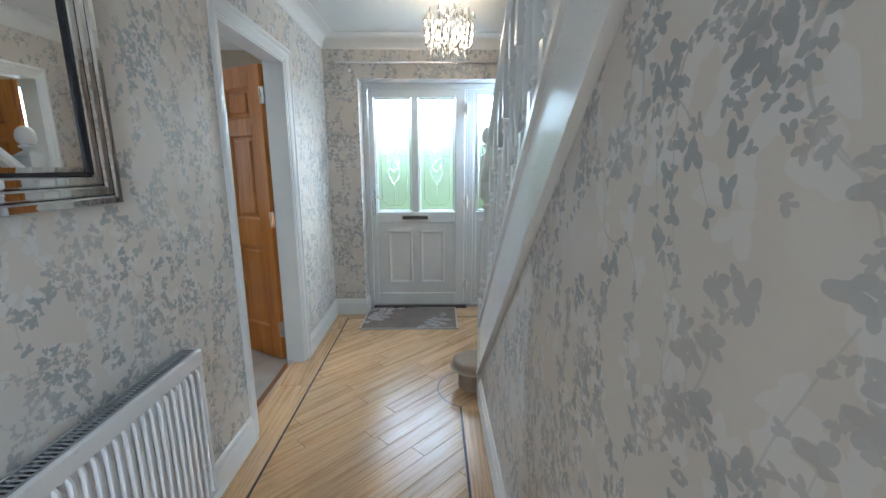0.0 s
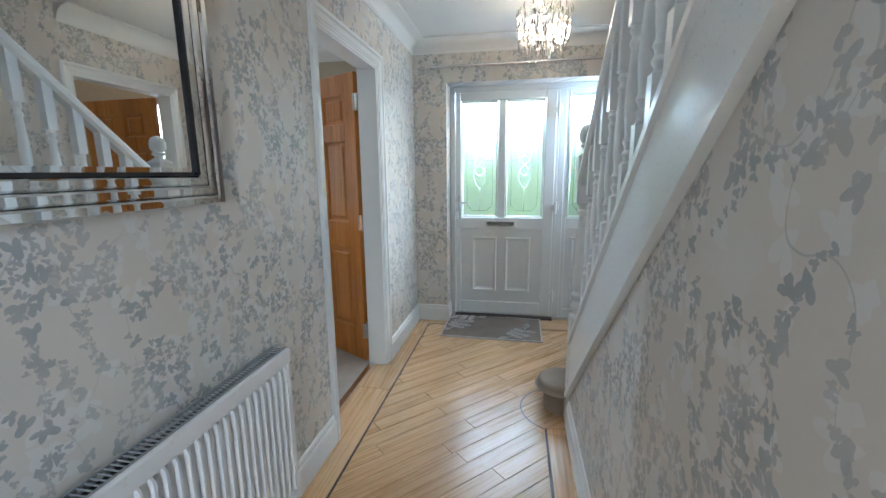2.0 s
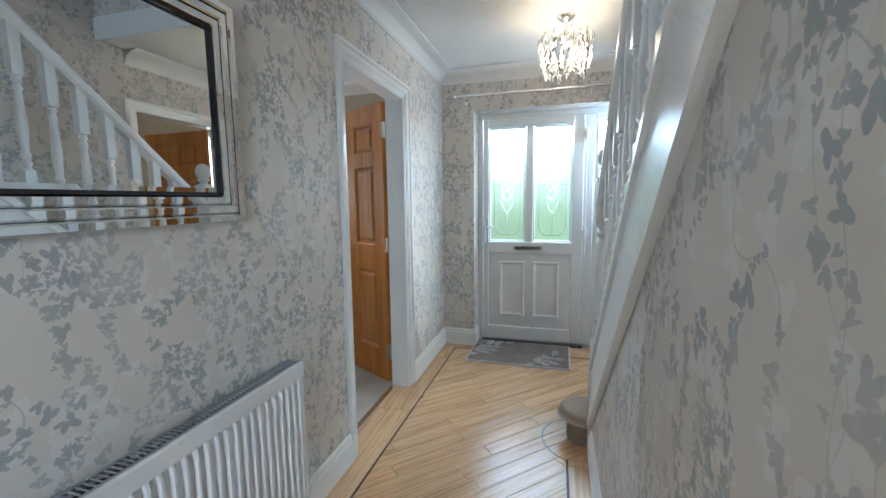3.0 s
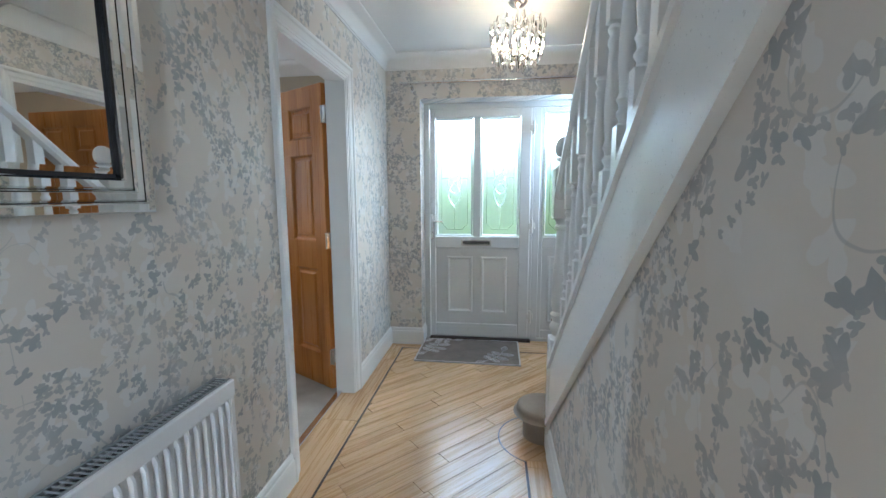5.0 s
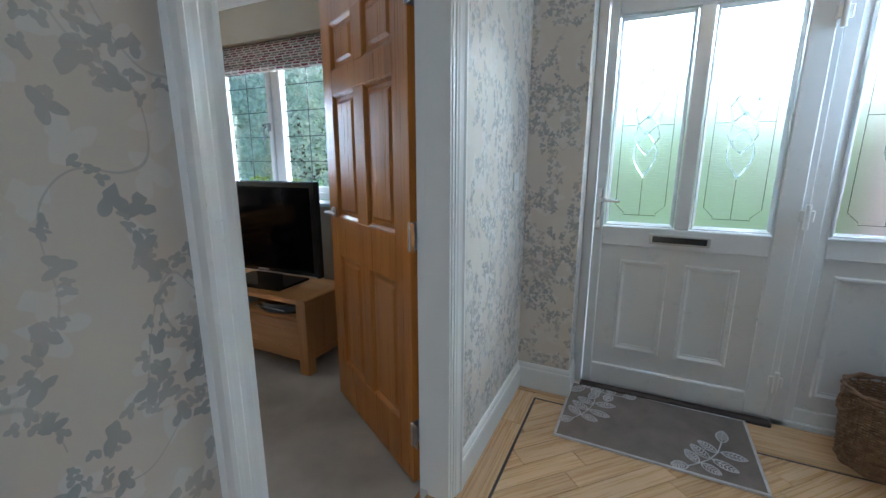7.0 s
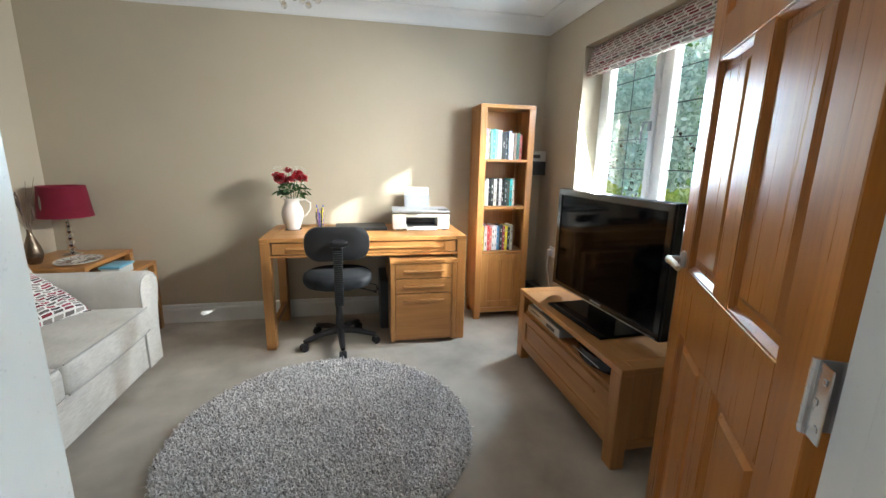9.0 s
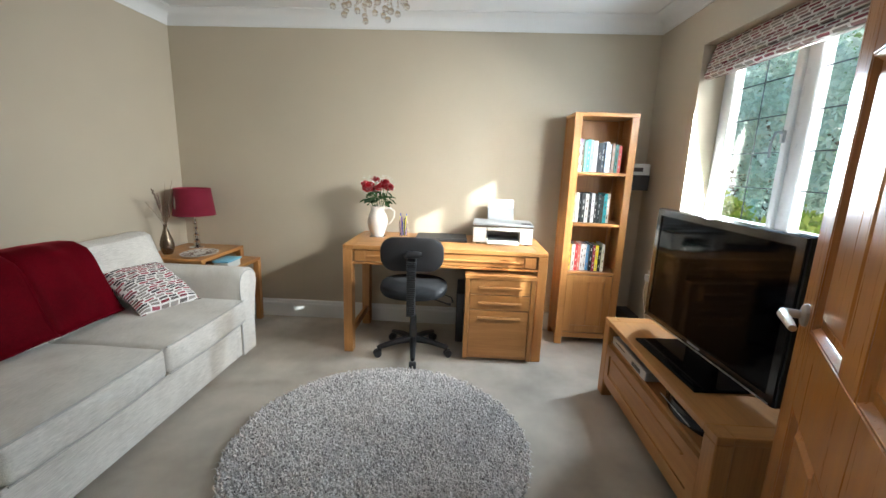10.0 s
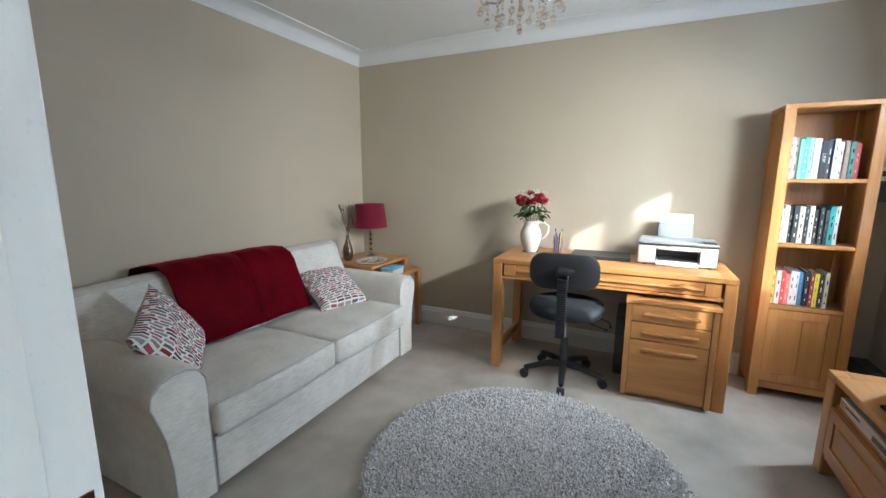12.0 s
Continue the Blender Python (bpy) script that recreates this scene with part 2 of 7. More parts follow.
def cloth(name, dark, light, rough=0.9, weave=(500, 500, 500), big=6.0, bump=0.4, sheen=0.0, mottled=0.5):
    m, nt, b = material(name, rough)
    g = G(nt)
    w = g.noise(g.coords(weave), 1.0, 3, 0.7)
    n = g.noise(g.coords(), big, 4)
    k = g.math("ADD", g.math("MULTIPLY", w, mottled), g.math("MULTIPLY", n, 1 - mottled))
    g.put(b.inputs["Base Color"], g.ramp(k, [(0.35, dark), (0.65, light)]))
    g.bump(b, w, bump, 0.002)
    b.inputs["Sheen Weight"].default_value = sheen
    return m


def glassy(name, rough=0.0, tint=(1, 1, 1), ripple=0.0, milk=0.0):
    m = bpy.data.materials.new(name)
    m.use_nodes = True
    nt = m.node_tree
    nt.nodes.clear()
    g = G(nt)
    gl = g.node("ShaderNodeBsdfGlass", Color=(*tint, 1), Roughness=rough, IOR=1.45)
    out = nt.nodes.new("ShaderNodeOutputMaterial")
    if ripple:
        w = g.noise(g.coords((25, 25, 160)), 1.0, 3)
        bp = g.node("ShaderNodeBump", Height=w, Strength=ripple, Distance=0.01)
        g.put(gl.inputs["Normal"], bp.outputs[0])
    if milk:
        tr = g.node("ShaderNodeBsdfTranslucent", Color=(0.85, 0.92, 0.95, 1))
        mx = g.node("ShaderNodeMixShader", Fac=milk)
        nt.links.new(gl.outputs[0], mx.inputs[1])
        nt.links.new(tr.outputs[0], mx.inputs[2])
        nt.links.new(mx.outputs[0], out.inputs["Surface"])
        return m
    nt.links.new(gl.outputs[0], out.inputs["Surface"])
    return m


def glow(name, color, strength):
    m, nt, b = material(name, 0.5, 0, color)
    b.inputs["Emission Color"].default_value = (*color, 1)
    b.inputs["Emission Strength"].default_value = strength
    return m


def foliage(name, a, c, rough=0.6):
    m, nt, b = material(name, rough)
    g = G(nt)
    geo = nt.nodes.new("ShaderNodeNewGeometry")
    n = g.noise(g.coords(), 1.5, 3)
    k = g.math("ADD", g.math("MULTIPLY", geo.outputs["Random Per Island"], 0.6), g.math("MULTIPLY", n, 0.4))
    col = g.ramp(k, [(0.2, a), (0.8, c)])
    g.put(b.inputs["Base Color"], col)
    tr = g.node("ShaderNodeBsdfTranslucent", Color=col)
    mx = g.node("ShaderNodeMixShader", Fac=0.45)
    nt.links.new(b.outputs[0], mx.inputs[1])
    nt.links.new(tr.outputs[0], mx.inputs[2])
    nt.links.new(mx.outputs[0], nt.nodes["Material Output"].inputs["Surface"])
    return m


OAK = ((0.33, 0.145, 0.040), (0.44, 0.205, 0.062), (0.53, 0.27, 0.09))
M = {
    "paper": wallpaper(),
    "beige": painted("beige_wall_paint", (0.50, 0.43, 0.325), 0.55, 60, 0.1, 0.04),
    "ceiling": painted("ceiling_paint", (0.78, 0.775, 0.76), 0.7, 30, 0.15, 0.03),
    "gloss": painted("white_gloss", (0.77, 0.775, 0.77), 0.3, 140, 0.012, 0.015),
    "upvc": painted("white_upvc", (0.74, 0.755, 0.77), 0.3, 15, 0.02, 0.03),
    "door": wood("orange_oak_door", (0.33, 0.115, 0.018), (0.45, 0.17, 0.028), (0.54, 0.225, 0.045), 2, 0.3),
    "oak_x": wood("light_oak_x", *OAK, 0), "oak_y": wood("light_oak_y", *OAK, 1), "oak_z": wood("light_oak_z", *OAK, 2),
    "plank": wood("floor_plank", (0.43, 0.255, 0.12), (0.60, 0.385, 0.20), (0.70, 0.485, 0.28), 0, 0.28, 0.8, 0.16, 0.7),
    "strip": plastic("dark_inlay", (0.045, 0.03, 0.025), 0.4),
    "ring": plastic("grey_inlay", (0.16, 0.15, 0.145), 0.4),
    "seam": plastic("floor_seam", (0.33, 0.20, 0.105), 0.5),
    "carpet": cloth("taupe_carpet", (0.31, 0.27, 0.22), (0.57, 0.51, 0.435), 0.95, (380, 380, 380), 2.4, 0.6, 0.1, 0.35),
    "steps": cloth("beige_stair_carpet", (0.27, 0.215, 0.165), (0.41, 0.34, 0.27), 0.95, (300, 300, 300), 5, 0.7, 0.1, 0.5),
    "shag": cloth("grey_shag", (0.28, 0.26, 0.245), (0.60, 0.575, 0.56), 0.95, (60, 60, 60), 18, 0.2, 0.1, 0.6),
    "chrome": plastic("chrome", (0.75, 0.75, 0.76), 0.15, 1.0),
    "steel": plastic("brushed_steel", (0.55, 0.54, 0.52), 0.32, 1.0),
    "black": plastic("black_plastic", (0.018, 0.018, 0.02), 0.35),
    "screen": plastic("glossy_black_screen", (0.003, 0.003, 0.004), 0.09),
    "tv_screen": plastic("tv_screen", (0.002, 0.002, 0.003), 0.07),
    "gloss_black": plastic("glossy_black", (0.01, 0.01, 0.012), 0.12),
    "grey": plastic("grey_plastic", (0.30, 0.31, 0.32), 0.4),
    "ivory": plastic("ivory_plastic", (0.66, 0.65, 0.61), 0.4),
    "white": plastic("white_plastic", (0.78, 0.78, 0.77), 0.35),
    "rad": painted("radiator_enamel", (0.76, 0.765, 0.775), 0.3, 30, 0.03, 0.03),
    "sofa": cloth("grey_linen", (0.50, 0.465, 0.42), (0.79, 0.75, 0.695), 0.9, (22, 420, 230), 5, 0.45, 0.1, 0.6),
    "piping": cloth("sofa_piping", (0.42, 0.40, 0.375), (0.54, 0.52, 0.49), 0.9),
    "velvet": cloth("red_velvet", (0.055, 0.0006, 0.003), (0.15, 0.0015, 0.008), 0.6, (260, 260, 260), 4, 0.15, 0.0, 0.6),
    "print": dashes("printed_cloth", (0.82, 0.79, 0.76), [(0.22, 0.02, 0.035), (0.34, 0.30, 0.28), (0.06, 0.05, 0.055), (0.36, 0.07, 0.10), (0.26, 0.22, 0.20), (0.18, 0.03, 0.045), (0.13, 0.11, 0.105)], "xz", (0.060, 0.0165)),
    "blind": dashes("blind_cloth", (0.60, 0.55, 0.50), [(0.24, 0.12, 0.11), (0.16, 0.025, 0.035), (0.24, 0.20, 0.17), (0.30, 0.20, 0.175), (0.15, 0.10, 0.09), (0.22, 0.05, 0.06)], "xz", (0.075, 0.0175)),
    "shade": cloth("red_shade_cloth", (0.24, 0.008, 0.03), (0.34, 0.015, 0.05), 0.8, (600, 600, 600), 8, 0.2, 0.1),
    "lining": cloth("pale_lining", (0.6, 0.5, 0.45), (0.7, 0.6, 0.55), 0.8),
    "curtain": cloth("taupe_curtain", (0.50, 0.415, 0.37), (0.62, 0.53, 0.48), 0.7, (500, 500, 200), 6, 0.2, 0.2),
    "mat": cloth("grey_doormat", (0.13, 0.10, 0.082), (0.235, 0.19, 0.16), 0.9, (300, 300, 300), 8, 0.5, 0.2),
    "mat_pale": cloth("pale_mat_pile", (0.48, 0.45, 0.45), (0.70, 0.68, 0.68), 0.9, (300, 300, 300), 20, 0.5),
    "wicker": wood("wicker", (0.10, 0.05, 0.025), (0.24, 0.135, 0.07), (0.36, 0.23, 0.13), 0, 0.6, 4.0),
    "mirror": material("mirror_silver", 0.01, 1.0, (0.86, 0.88, 0.88))[0],
    "clear": glassy("clear_glass"),
    "frost": glassy("frosted_glass", 0.34, (0.95, 0.98, 0.98), 0.2, 0.03),
    "bevel": glassy("bevelled_glass", 0.06, (0.80, 0.86, 0.88), 0.0, 0.22),
    "crystal": glassy("crystal", 0.02, (0.97, 0.95, 0.92)),
    "bulb": glow("warm_bulb", (1.0, 0.74, 0.45), 7),
    "bronze": plastic("bronze_glaze", (0.20, 0.145, 0.10), 0.25, 0.85),
    "ceramic": painted("cream_ceramic", (0.72, 0.68, 0.62), 0.25, 20, 0.02, 0.04),
    "paper_white": painted("white_paper", (0.80, 0.80, 0.80), 0.7, 60, 0.02, 0.02),
    "rose": cloth("rose_petal", (0.45, 0.008, 0.02), (0.70, 0.03, 0.05), 0.5, (40, 40, 40), 20, 0.1, 0.3),
    "leaf": foliage("rose_leaf", (0.02, 0.055, 0.015), (0.06, 0.12, 0.035), 0.45),
    "gyp": plastic("tiny_white_flower", (0.75, 0.75, 0.72), 0.7),
    "twig": plastic("dried_twig", (0.14, 0.09, 0.065), 0.8),
    "lead": plastic("lead_line", (0.14, 0.15, 0.16), 0.4, 0.6),
    "brick": painted("pink_brick", (0.60, 0.34, 0.30), 0.8, 60, 0.3, 0.25),
    "grass": foliage("lawn", (0.08, 0.18, 0.02), (0.15, 0.30, 0.035)),
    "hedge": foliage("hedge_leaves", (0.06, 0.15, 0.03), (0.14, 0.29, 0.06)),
    # hedge leaves with sunlight put into the colour, far paler than real foliage
    "sunlit_tint_leaf": foliage("sunlit_tint_hedge_leaves", (0.44, 0.62, 0.05), (0.62, 0.80, 0.12)),
    "blue_leaf": foliage("conifer_leaves", (0.34, 0.44, 0.36), (0.60, 0.70, 0.60)),
    "lime": foliage("lime_leaves", (0.22, 0.32, 0.03), (0.42, 0.48, 0.07)),
    "bark": painted("bark", (0.10, 0.075, 0.055), 0.9, 30, 0.6, 0.3),
    "fence": wood("fence_wood", (0.05, 0.04, 0.035), (0.09, 0.07, 0.06), (0.13, 0.105, 0.085), 2, 0.8),
    "paving": painted("paving", (0.28, 0.26, 0.24), 0.85, 30, 0.4, 0.25),
}

M["rose"].node_tree.nodes["Principled BSDF"].inputs["Specular IOR Level"].default_value = 0.15
velvet = M["velvet"].node_tree.nodes["Principled BSDF"]
velvet.inputs["Specular IOR Level"].default_value = 0.03
velvet.inputs["Sheen Weight"].default_value, velvet.inputs["Sheen Roughness"].default_value = 0.35, 0.3
velvet.inputs["Sheen Tint"].default_value = (0.85, 0.04, 0.08, 1)
M["tv_screen"].node_tree.nodes["Principled BSDF"].inputs["Specular IOR Level"].default_value = 0.055


# ---- building helpers ----
def finish(bm, name, mat, parent=None, smooth=False, label=""):
    bmesh.ops.recalc_face_normals(bm, faces=bm.faces)
    me = bpy.data.meshes.new(name)
    bm.to_mesh(me)
    bm.free()
    me.materials.append(M[mat])
    if smooth:
        me.shade_smooth()
        me.set_sharp_from_angle(angle=radians(38))
    ob = new(name, me)
    ob.parent = parent
    if label:
        tagged(ob, label)
    return ob


def part(name, bm, mat, parent, label="", smooth=False):
    return finish(bm, name, mat, parent, smooth, label)


def empty(name, label, category, at=(0, 0, 0), turn=0, group="", kind=""):
    ob = new(name)
    ob.empty_display_size = 0.1
    ob.matrix_basis = pose(*at, 0, 0, turn)
    return tagged(ob, label, category, group, kind)


def setting(name, bm, mat, label, category, parent=None, smooth=False):
    return tagged(finish(bm, name, mat, parent, smooth), label, category, "", "structure")


def box(bm, x0, x1, y0, y1, z0, z1, bevel=0.0, m=None, seg=1):
    r = bmesh.ops.create_cube(bm, size=1.0)
    vs = r["verts"]
    for v in vs:
        v.co = Vector(((x0 + x1) / 2 + v.co.x * (x1 - x0), (y0 + y1) / 2 + v.co.y * (y1 - y0), (z0 + z1) / 2 + v.co.z * (z1 - z0)))
    if bevel:
        es = list({e for v in vs for e in v.link_edges})
        out = bmesh.ops.bevel(bm, geom=es, offset=bevel, segments=seg, affect="EDGES", profile=0.5)
        vs = list({v for f in out["faces"] for v in f.verts} | {v for v in vs if v.is_valid})
    if m is not None:
        bmesh.ops.transform(bm, matrix=m, verts=vs)
    return bm


def boxes(rows, bevel=0.0, seg=1):
    bm = bmesh.new()
    for r in rows:
        box(bm, *r, bevel=bevel, seg=seg)
    return bm


def lathe(bm, profile, at=(0, 0, 0), n=20, m=None):
    """profile: (radius, height) from bottom to top."""
    rings = []
    for r, z in profile:
        ring = []
        for i in range(n):
            a = 2 * math.pi * i / n
            p = Vector((at[0] + r * math.cos(a), at[1] + r * math.sin(a), at[2] + z))
            ring.append(bm.verts.new(m @ p if m is not None else p))
        rings.append(ring)
    for a, c in zip(rings, rings[1:]):
        for i in range(n):
            bm.faces.new((a[i], a[(i + 1) % n], c[(i + 1) % n], c[i]))
    for ring, r in ((rings[0], profile[0][0]), (rings[-1], profile[-1][0])):
        if r > 1e-5:
            bm.faces.new(ring)
    return bm


def tube(bm, pts, r, n=8, close=False):
    pts = [Vector(p) for p in pts]
    rings = []
    for i, p in enumerate(pts):
        if close:
            d = pts[(i + 1) % len(pts)] - pts[i - 1]
        else:
            d = pts[min(i + 1, len(pts) - 1)] - pts[max(i - 1, 0)]
        d.normalize()
        up = Vector((0, 0, 1)) if abs(d.z) < 0.9 else Vector((1, 0, 0))
        s = d.cross(up).normalized()
        t = s.cross(d)
        rr = r[i] if isinstance(r, (list, tuple)) else r
        rings.append([bm.verts.new(p + rr * (math.cos(2 * math.pi * k / n) * s + math.sin(2 * math.pi * k / n) * t)) for k in range(n)])
    pairs = list(zip(rings, rings[1:])) + ([(rings[-1], rings[0])] if close else [])
    for a, c in pairs:
        for k in range(n):
            bm.faces.new((a[k], a[(k + 1) % n], c[(k + 1) % n], c[k]))
    if not close:
        bm.faces.new(rings[0])
        bm.faces.new(rings[-1])
    return bm


def sweep(path, profile, put, close=False):
    """A moulding: profile (offset to the left of the path, height) along a flat path with mitres; put maps (a, b, height) to the world."""
    bm = bmesh.new()
    pts = [Vector(p) for p in path]
    n = len(pts)
    rows = []
    for i, p in enumerate(pts):
        a = (p - pts[i - 1]).normalized() if (i > 0 or close) else None
        c = (pts[(i + 1) % n] - p).normalized() if (i < n - 1 or close) else None
        a, c = a or c, c or a
        na, nc = Vector((-a.y, a.x)), Vector((-c.y, c.x))
        mit = na + nc
        mit = mit / mit.dot(na)
        rows.append([bm.verts.new(put(*(p + mit * o), h)) for o, h in profile])
    k = len(profile)
    for a, c in list(zip(rows, rows[1:])) + ([(rows[-1], rows[0])] if close else []):
        for j in range(k):
            bm.faces.new((a[j], a[(j + 1) % k], c[(j + 1) % k], c[j]))
    if not close:
        bm.faces.new(rows[0])
        bm.faces.new(rows[-1])
    return bm


def prism(bm, poly, put, depth0, depth1):
    """A flat polygon (a, b) made thick."""
    lo = [bm.verts.new(put(a, b, depth0)) for a, b in poly]
    hi = [bm.verts.new(put(a, b, depth1)) for a, b in poly]
    bm.faces.new(lo)
    bm.faces.new(hi)
    for i in range(len(poly)):
        j = (i + 1) % len(poly)
        bm.faces.new((lo[i], lo[j], hi[j], hi[i]))
    return bm


def pillow(bm, w, d, h, n=14, pinch=0.0, power=0.35, m=None, wrinkle=0.0):
    """A stuffed cushion, w by d, h thick, centred on the origin."""
    top, bot = {}, {}
    for i in range(n + 1):
        for j in range(n + 1):
            u, v = 2 * i / n - 1, 2 * j / n - 1
            swell = (max(0, 1 - abs(u) ** 2.6) * max(0, 1 - abs(v) ** 2.6)) ** power
            x = u * w / 2 * (1 - pinch * (1 - v * v) * 0.5 * abs(u))
            y = v * d / 2 * (1 - pinch * (1 - u * u) * 0.5 * abs(v))
            z = h / 2 * swell
            if wrinkle:
                z += wrinkle * noise.noise(Vector((u * 3, v * 3, w))) * swell
            p, q = Vector((x, y, z)), Vector((x, y, -z))
            top[i, j] = bm.verts.new(m @ p if m is not None else p)
            edge = i in (0, n) or j in (0, n)
            bot[i, j] = top[i, j] if edge else bm.verts.new(m @ q if m is not None else q)
    for i in range(n):
        for j in range(n):
            for g in (top, bot):
                f = [g[i, j], g[i + 1, j], g[i + 1, j + 1], g[i, j + 1]]
                bm.faces.new(f)
    return bm


# ---- the shell ----
LW, NW, RW, EW = -0.832, 3.84, 0.365, 1.22      # hall: west wall, north wall, wall under the stair, east wall
SW, SS, SN, SE = -4.05, 0.12, 3.88, -0.965      # study: west, south, north and east faces
TOP, SOUTH, HIGH = 2.43, -1.4, 4.85
SLOPE = 0.893
DOOR_Y0, DOOR_Y1, DOOR_Z = 2.07, 2.915, 2.035    # doorway hall to study
WIN_X0, WIN_X1, WIN_Z0, WIN_Z1 = -3.45, -2.13, 0.97, 2.10


def string_z(y, base=0.505):
    return base + SLOPE * (2.31 - y)


def grid_wall(us, vs, skip, put, d0, d1):
    """One wall mesh with openings: cells between the lines us and vs, but for those in skip."""
    bm = bmesh.new()
    cache = {}

    def vert(i, j, d):
        if (i, j, d) not in cache:
            cache[i, j, d] = bm.verts.new(put(us[i], vs[j], d0 if d == 0 else d1))
        return cache[i, j, d]

    cells = {(i, j) for i in range(len(us) - 1) for j in range(len(vs) - 1)} - set(skip)
    for i, j in cells:
        for d in (0, 1):
            bm.faces.new([vert(i, j, d), vert(i + 1, j, d), vert(i + 1, j + 1, d), vert(i, j + 1, d)])
        for (di, dj), (p, q) in (((-1, 0), ((i, j), (i, j + 1))), ((1, 0), ((i + 1, j), (i + 1, j + 1))), ((0, -1), ((i, j), (i + 1, j))), ((0, 1), ((i, j + 1), (i + 1, j + 1)))):
            if (i + di, j + dj) not in cells:
                bm.faces.new([vert(*p, 0), vert(*q, 0), vert(*q, 1), vert(*p, 1)])
    return bm


def walls():
    # west wall of the hall, papered side and painted side, with the doorway between
    mid = (LW + SE) / 2
    for nm, x0, x1, mt, lab, y0, y1 in (("wall_west_hall", mid, LW, "paper", "ivory wallpaper with grey-blue leaf sprays", SOUTH, NW),
                                        ("wall_east_study", SE, mid, "beige", "smooth beige painted wall", SS - 0.1, SN)):
        bm = grid_wall([y0, DOOR_Y0, DOOR_Y1, y1], [0, DOOR_Z, TOP + 0.1], [(1, 0)], lambda a, b, d: (d, a, b), x0, x1)
        setting(nm, bm, mt, lab, "wall")
    # north wall of the hall, with the opening for the front door, paper on its reveals too
    setting("wall_north_hall", grid_wall([LW, -0.548, 0.945, EW], [0, 2.095, TOP + 0.1], [(1, 0)], lambda a, b, d: (a, d, b), NW, 4.12),
            "paper", "ivory wallpaper with grey-blue leaf sprays round the front door", "wall")
    # east wall beside the stair, with the far doorway
    setting("wall_east_hall", grid_wall([SOUTH, 2.63, 3.45, NW], [0, 2.03, HIGH], [(1, 0)], lambda a, b, d: (d, a, b), EW, EW + 0.06),
            "paper", "ivory wallpaper with grey-blue leaf sprays beside the stair", "wall")
    setting("wall_west_side_room", boxes([(EW + 0.06, EW + 0.12, 1.2, 2.63, 0, TOP), (EW + 0.06, EW + 0.12, 3.45, 4.4, 0, TOP), (EW + 0.06, EW + 0.12, 2.63, 3.45, 2.03, TOP)]),
            "beige", "beige painted wall of the side room", "wall")
    # wall under the stair string
    bm = bmesh.new()
    y_hit = 2.31 - (TOP - 0.215) / SLOPE
    prism(bm, [(SOUTH, 0), (2.352, 0), (2.352, string_z(2.352, 0.215)), (y_hit, TOP), (SOUTH, TOP)], lambda a, b, d: (d, a, b), RW, RW + 0.045)
    setting("wall_under_stair", bm, "paper", "ivory wallpaper with grey-blue leaf sprays under the stair", "wall")
    # study
    setting("wall_west_study", boxes([(SW - 0.12, SW, SS - 0.1, 4.12, 0, TOP + 0.1)]), "beige", "smooth beige painted wall", "wall")
    setting("wall_south_study", boxes([(SW, SE, SS - 0.1, SS, 0, TOP + 0.1)]), "beige", "smooth beige painted wall", "wall")
    setting("wall_north_study", grid_wall([SW, WIN_X0, WIN_X1, LW - 0.07], [0, WIN_Z0, WIN_Z1, TOP + 0.1], [(1, 1)], lambda a, b, d: (a, d, b), SN, 4.12),
            "beige", "smooth beige painted wall round the window", "wall")
    # what closes the hall behind: a wall with an opening, an unseen added kitchen beyond, the stairwell above
    setting("wall_south_hall", boxes([(LW, -0.62, SOUTH - 0.1, SOUTH, 0, TOP), (0.2, EW, SOUTH - 0.1, SOUTH, 0, TOP), (-0.62, 0.2, SOUTH - 0.1, SOUTH, 2.03, TOP)]),
            "beige", "plain painted wall behind", "wall")
    setting("wall_kitchen", boxes([(-1.9, -1.8, -3.5, SOUTH, 0, TOP), (1.6, 1.7, -3.5, SOUTH, 0, TOP), (-1.9, 1.7, -3.6, -3.5, 0, TOP),
                                   (-1.8, LW, SOUTH - 0.1, SOUTH, 0, TOP), (EW, 1.6, SOUTH - 0.1, SOUTH, 0, TOP)]), "beige", "plain walls of an unseen added kitchen", "wall")
    setting("wall_stairwell", boxes([(RW - 0.08, RW, SOUTH, 2.43, TOP + 0.12, HIGH), (RW, EW, 2.43, 2.53, TOP + 0.12, HIGH), (RW - 0.08, EW + 0.06, SOUTH - 1.1, SOUTH - 1.0, 2.4, HIGH),
                                     (RW - 0.08, RW, SOUTH - 1.0, SOUTH, 2.4, HIGH), (EW, EW + 0.06, SOUTH - 1.0, SOUTH, 2.4, HIGH)]),
            "paper", "wallpapered stairwell walls", "wall")
    setting("wall_side_room", boxes([(4.2, 4.3, 1.2, 4.4, 0, TOP), (EW + 0.12, 4.2, 1.1, 1.2, 0, TOP), (EW + 0.12, 1.55, 4.4, 4.5, 0, TOP), (3.2, 4.2, 4.4, 4.5, 0, TOP),
                                     (1.55, 3.2, 4.4, 4.5, 0, 0.9), (1.55, 3.2, 4.4, 4.5, 2.1, TOP)]), "beige", "plain side room walls", "wall")


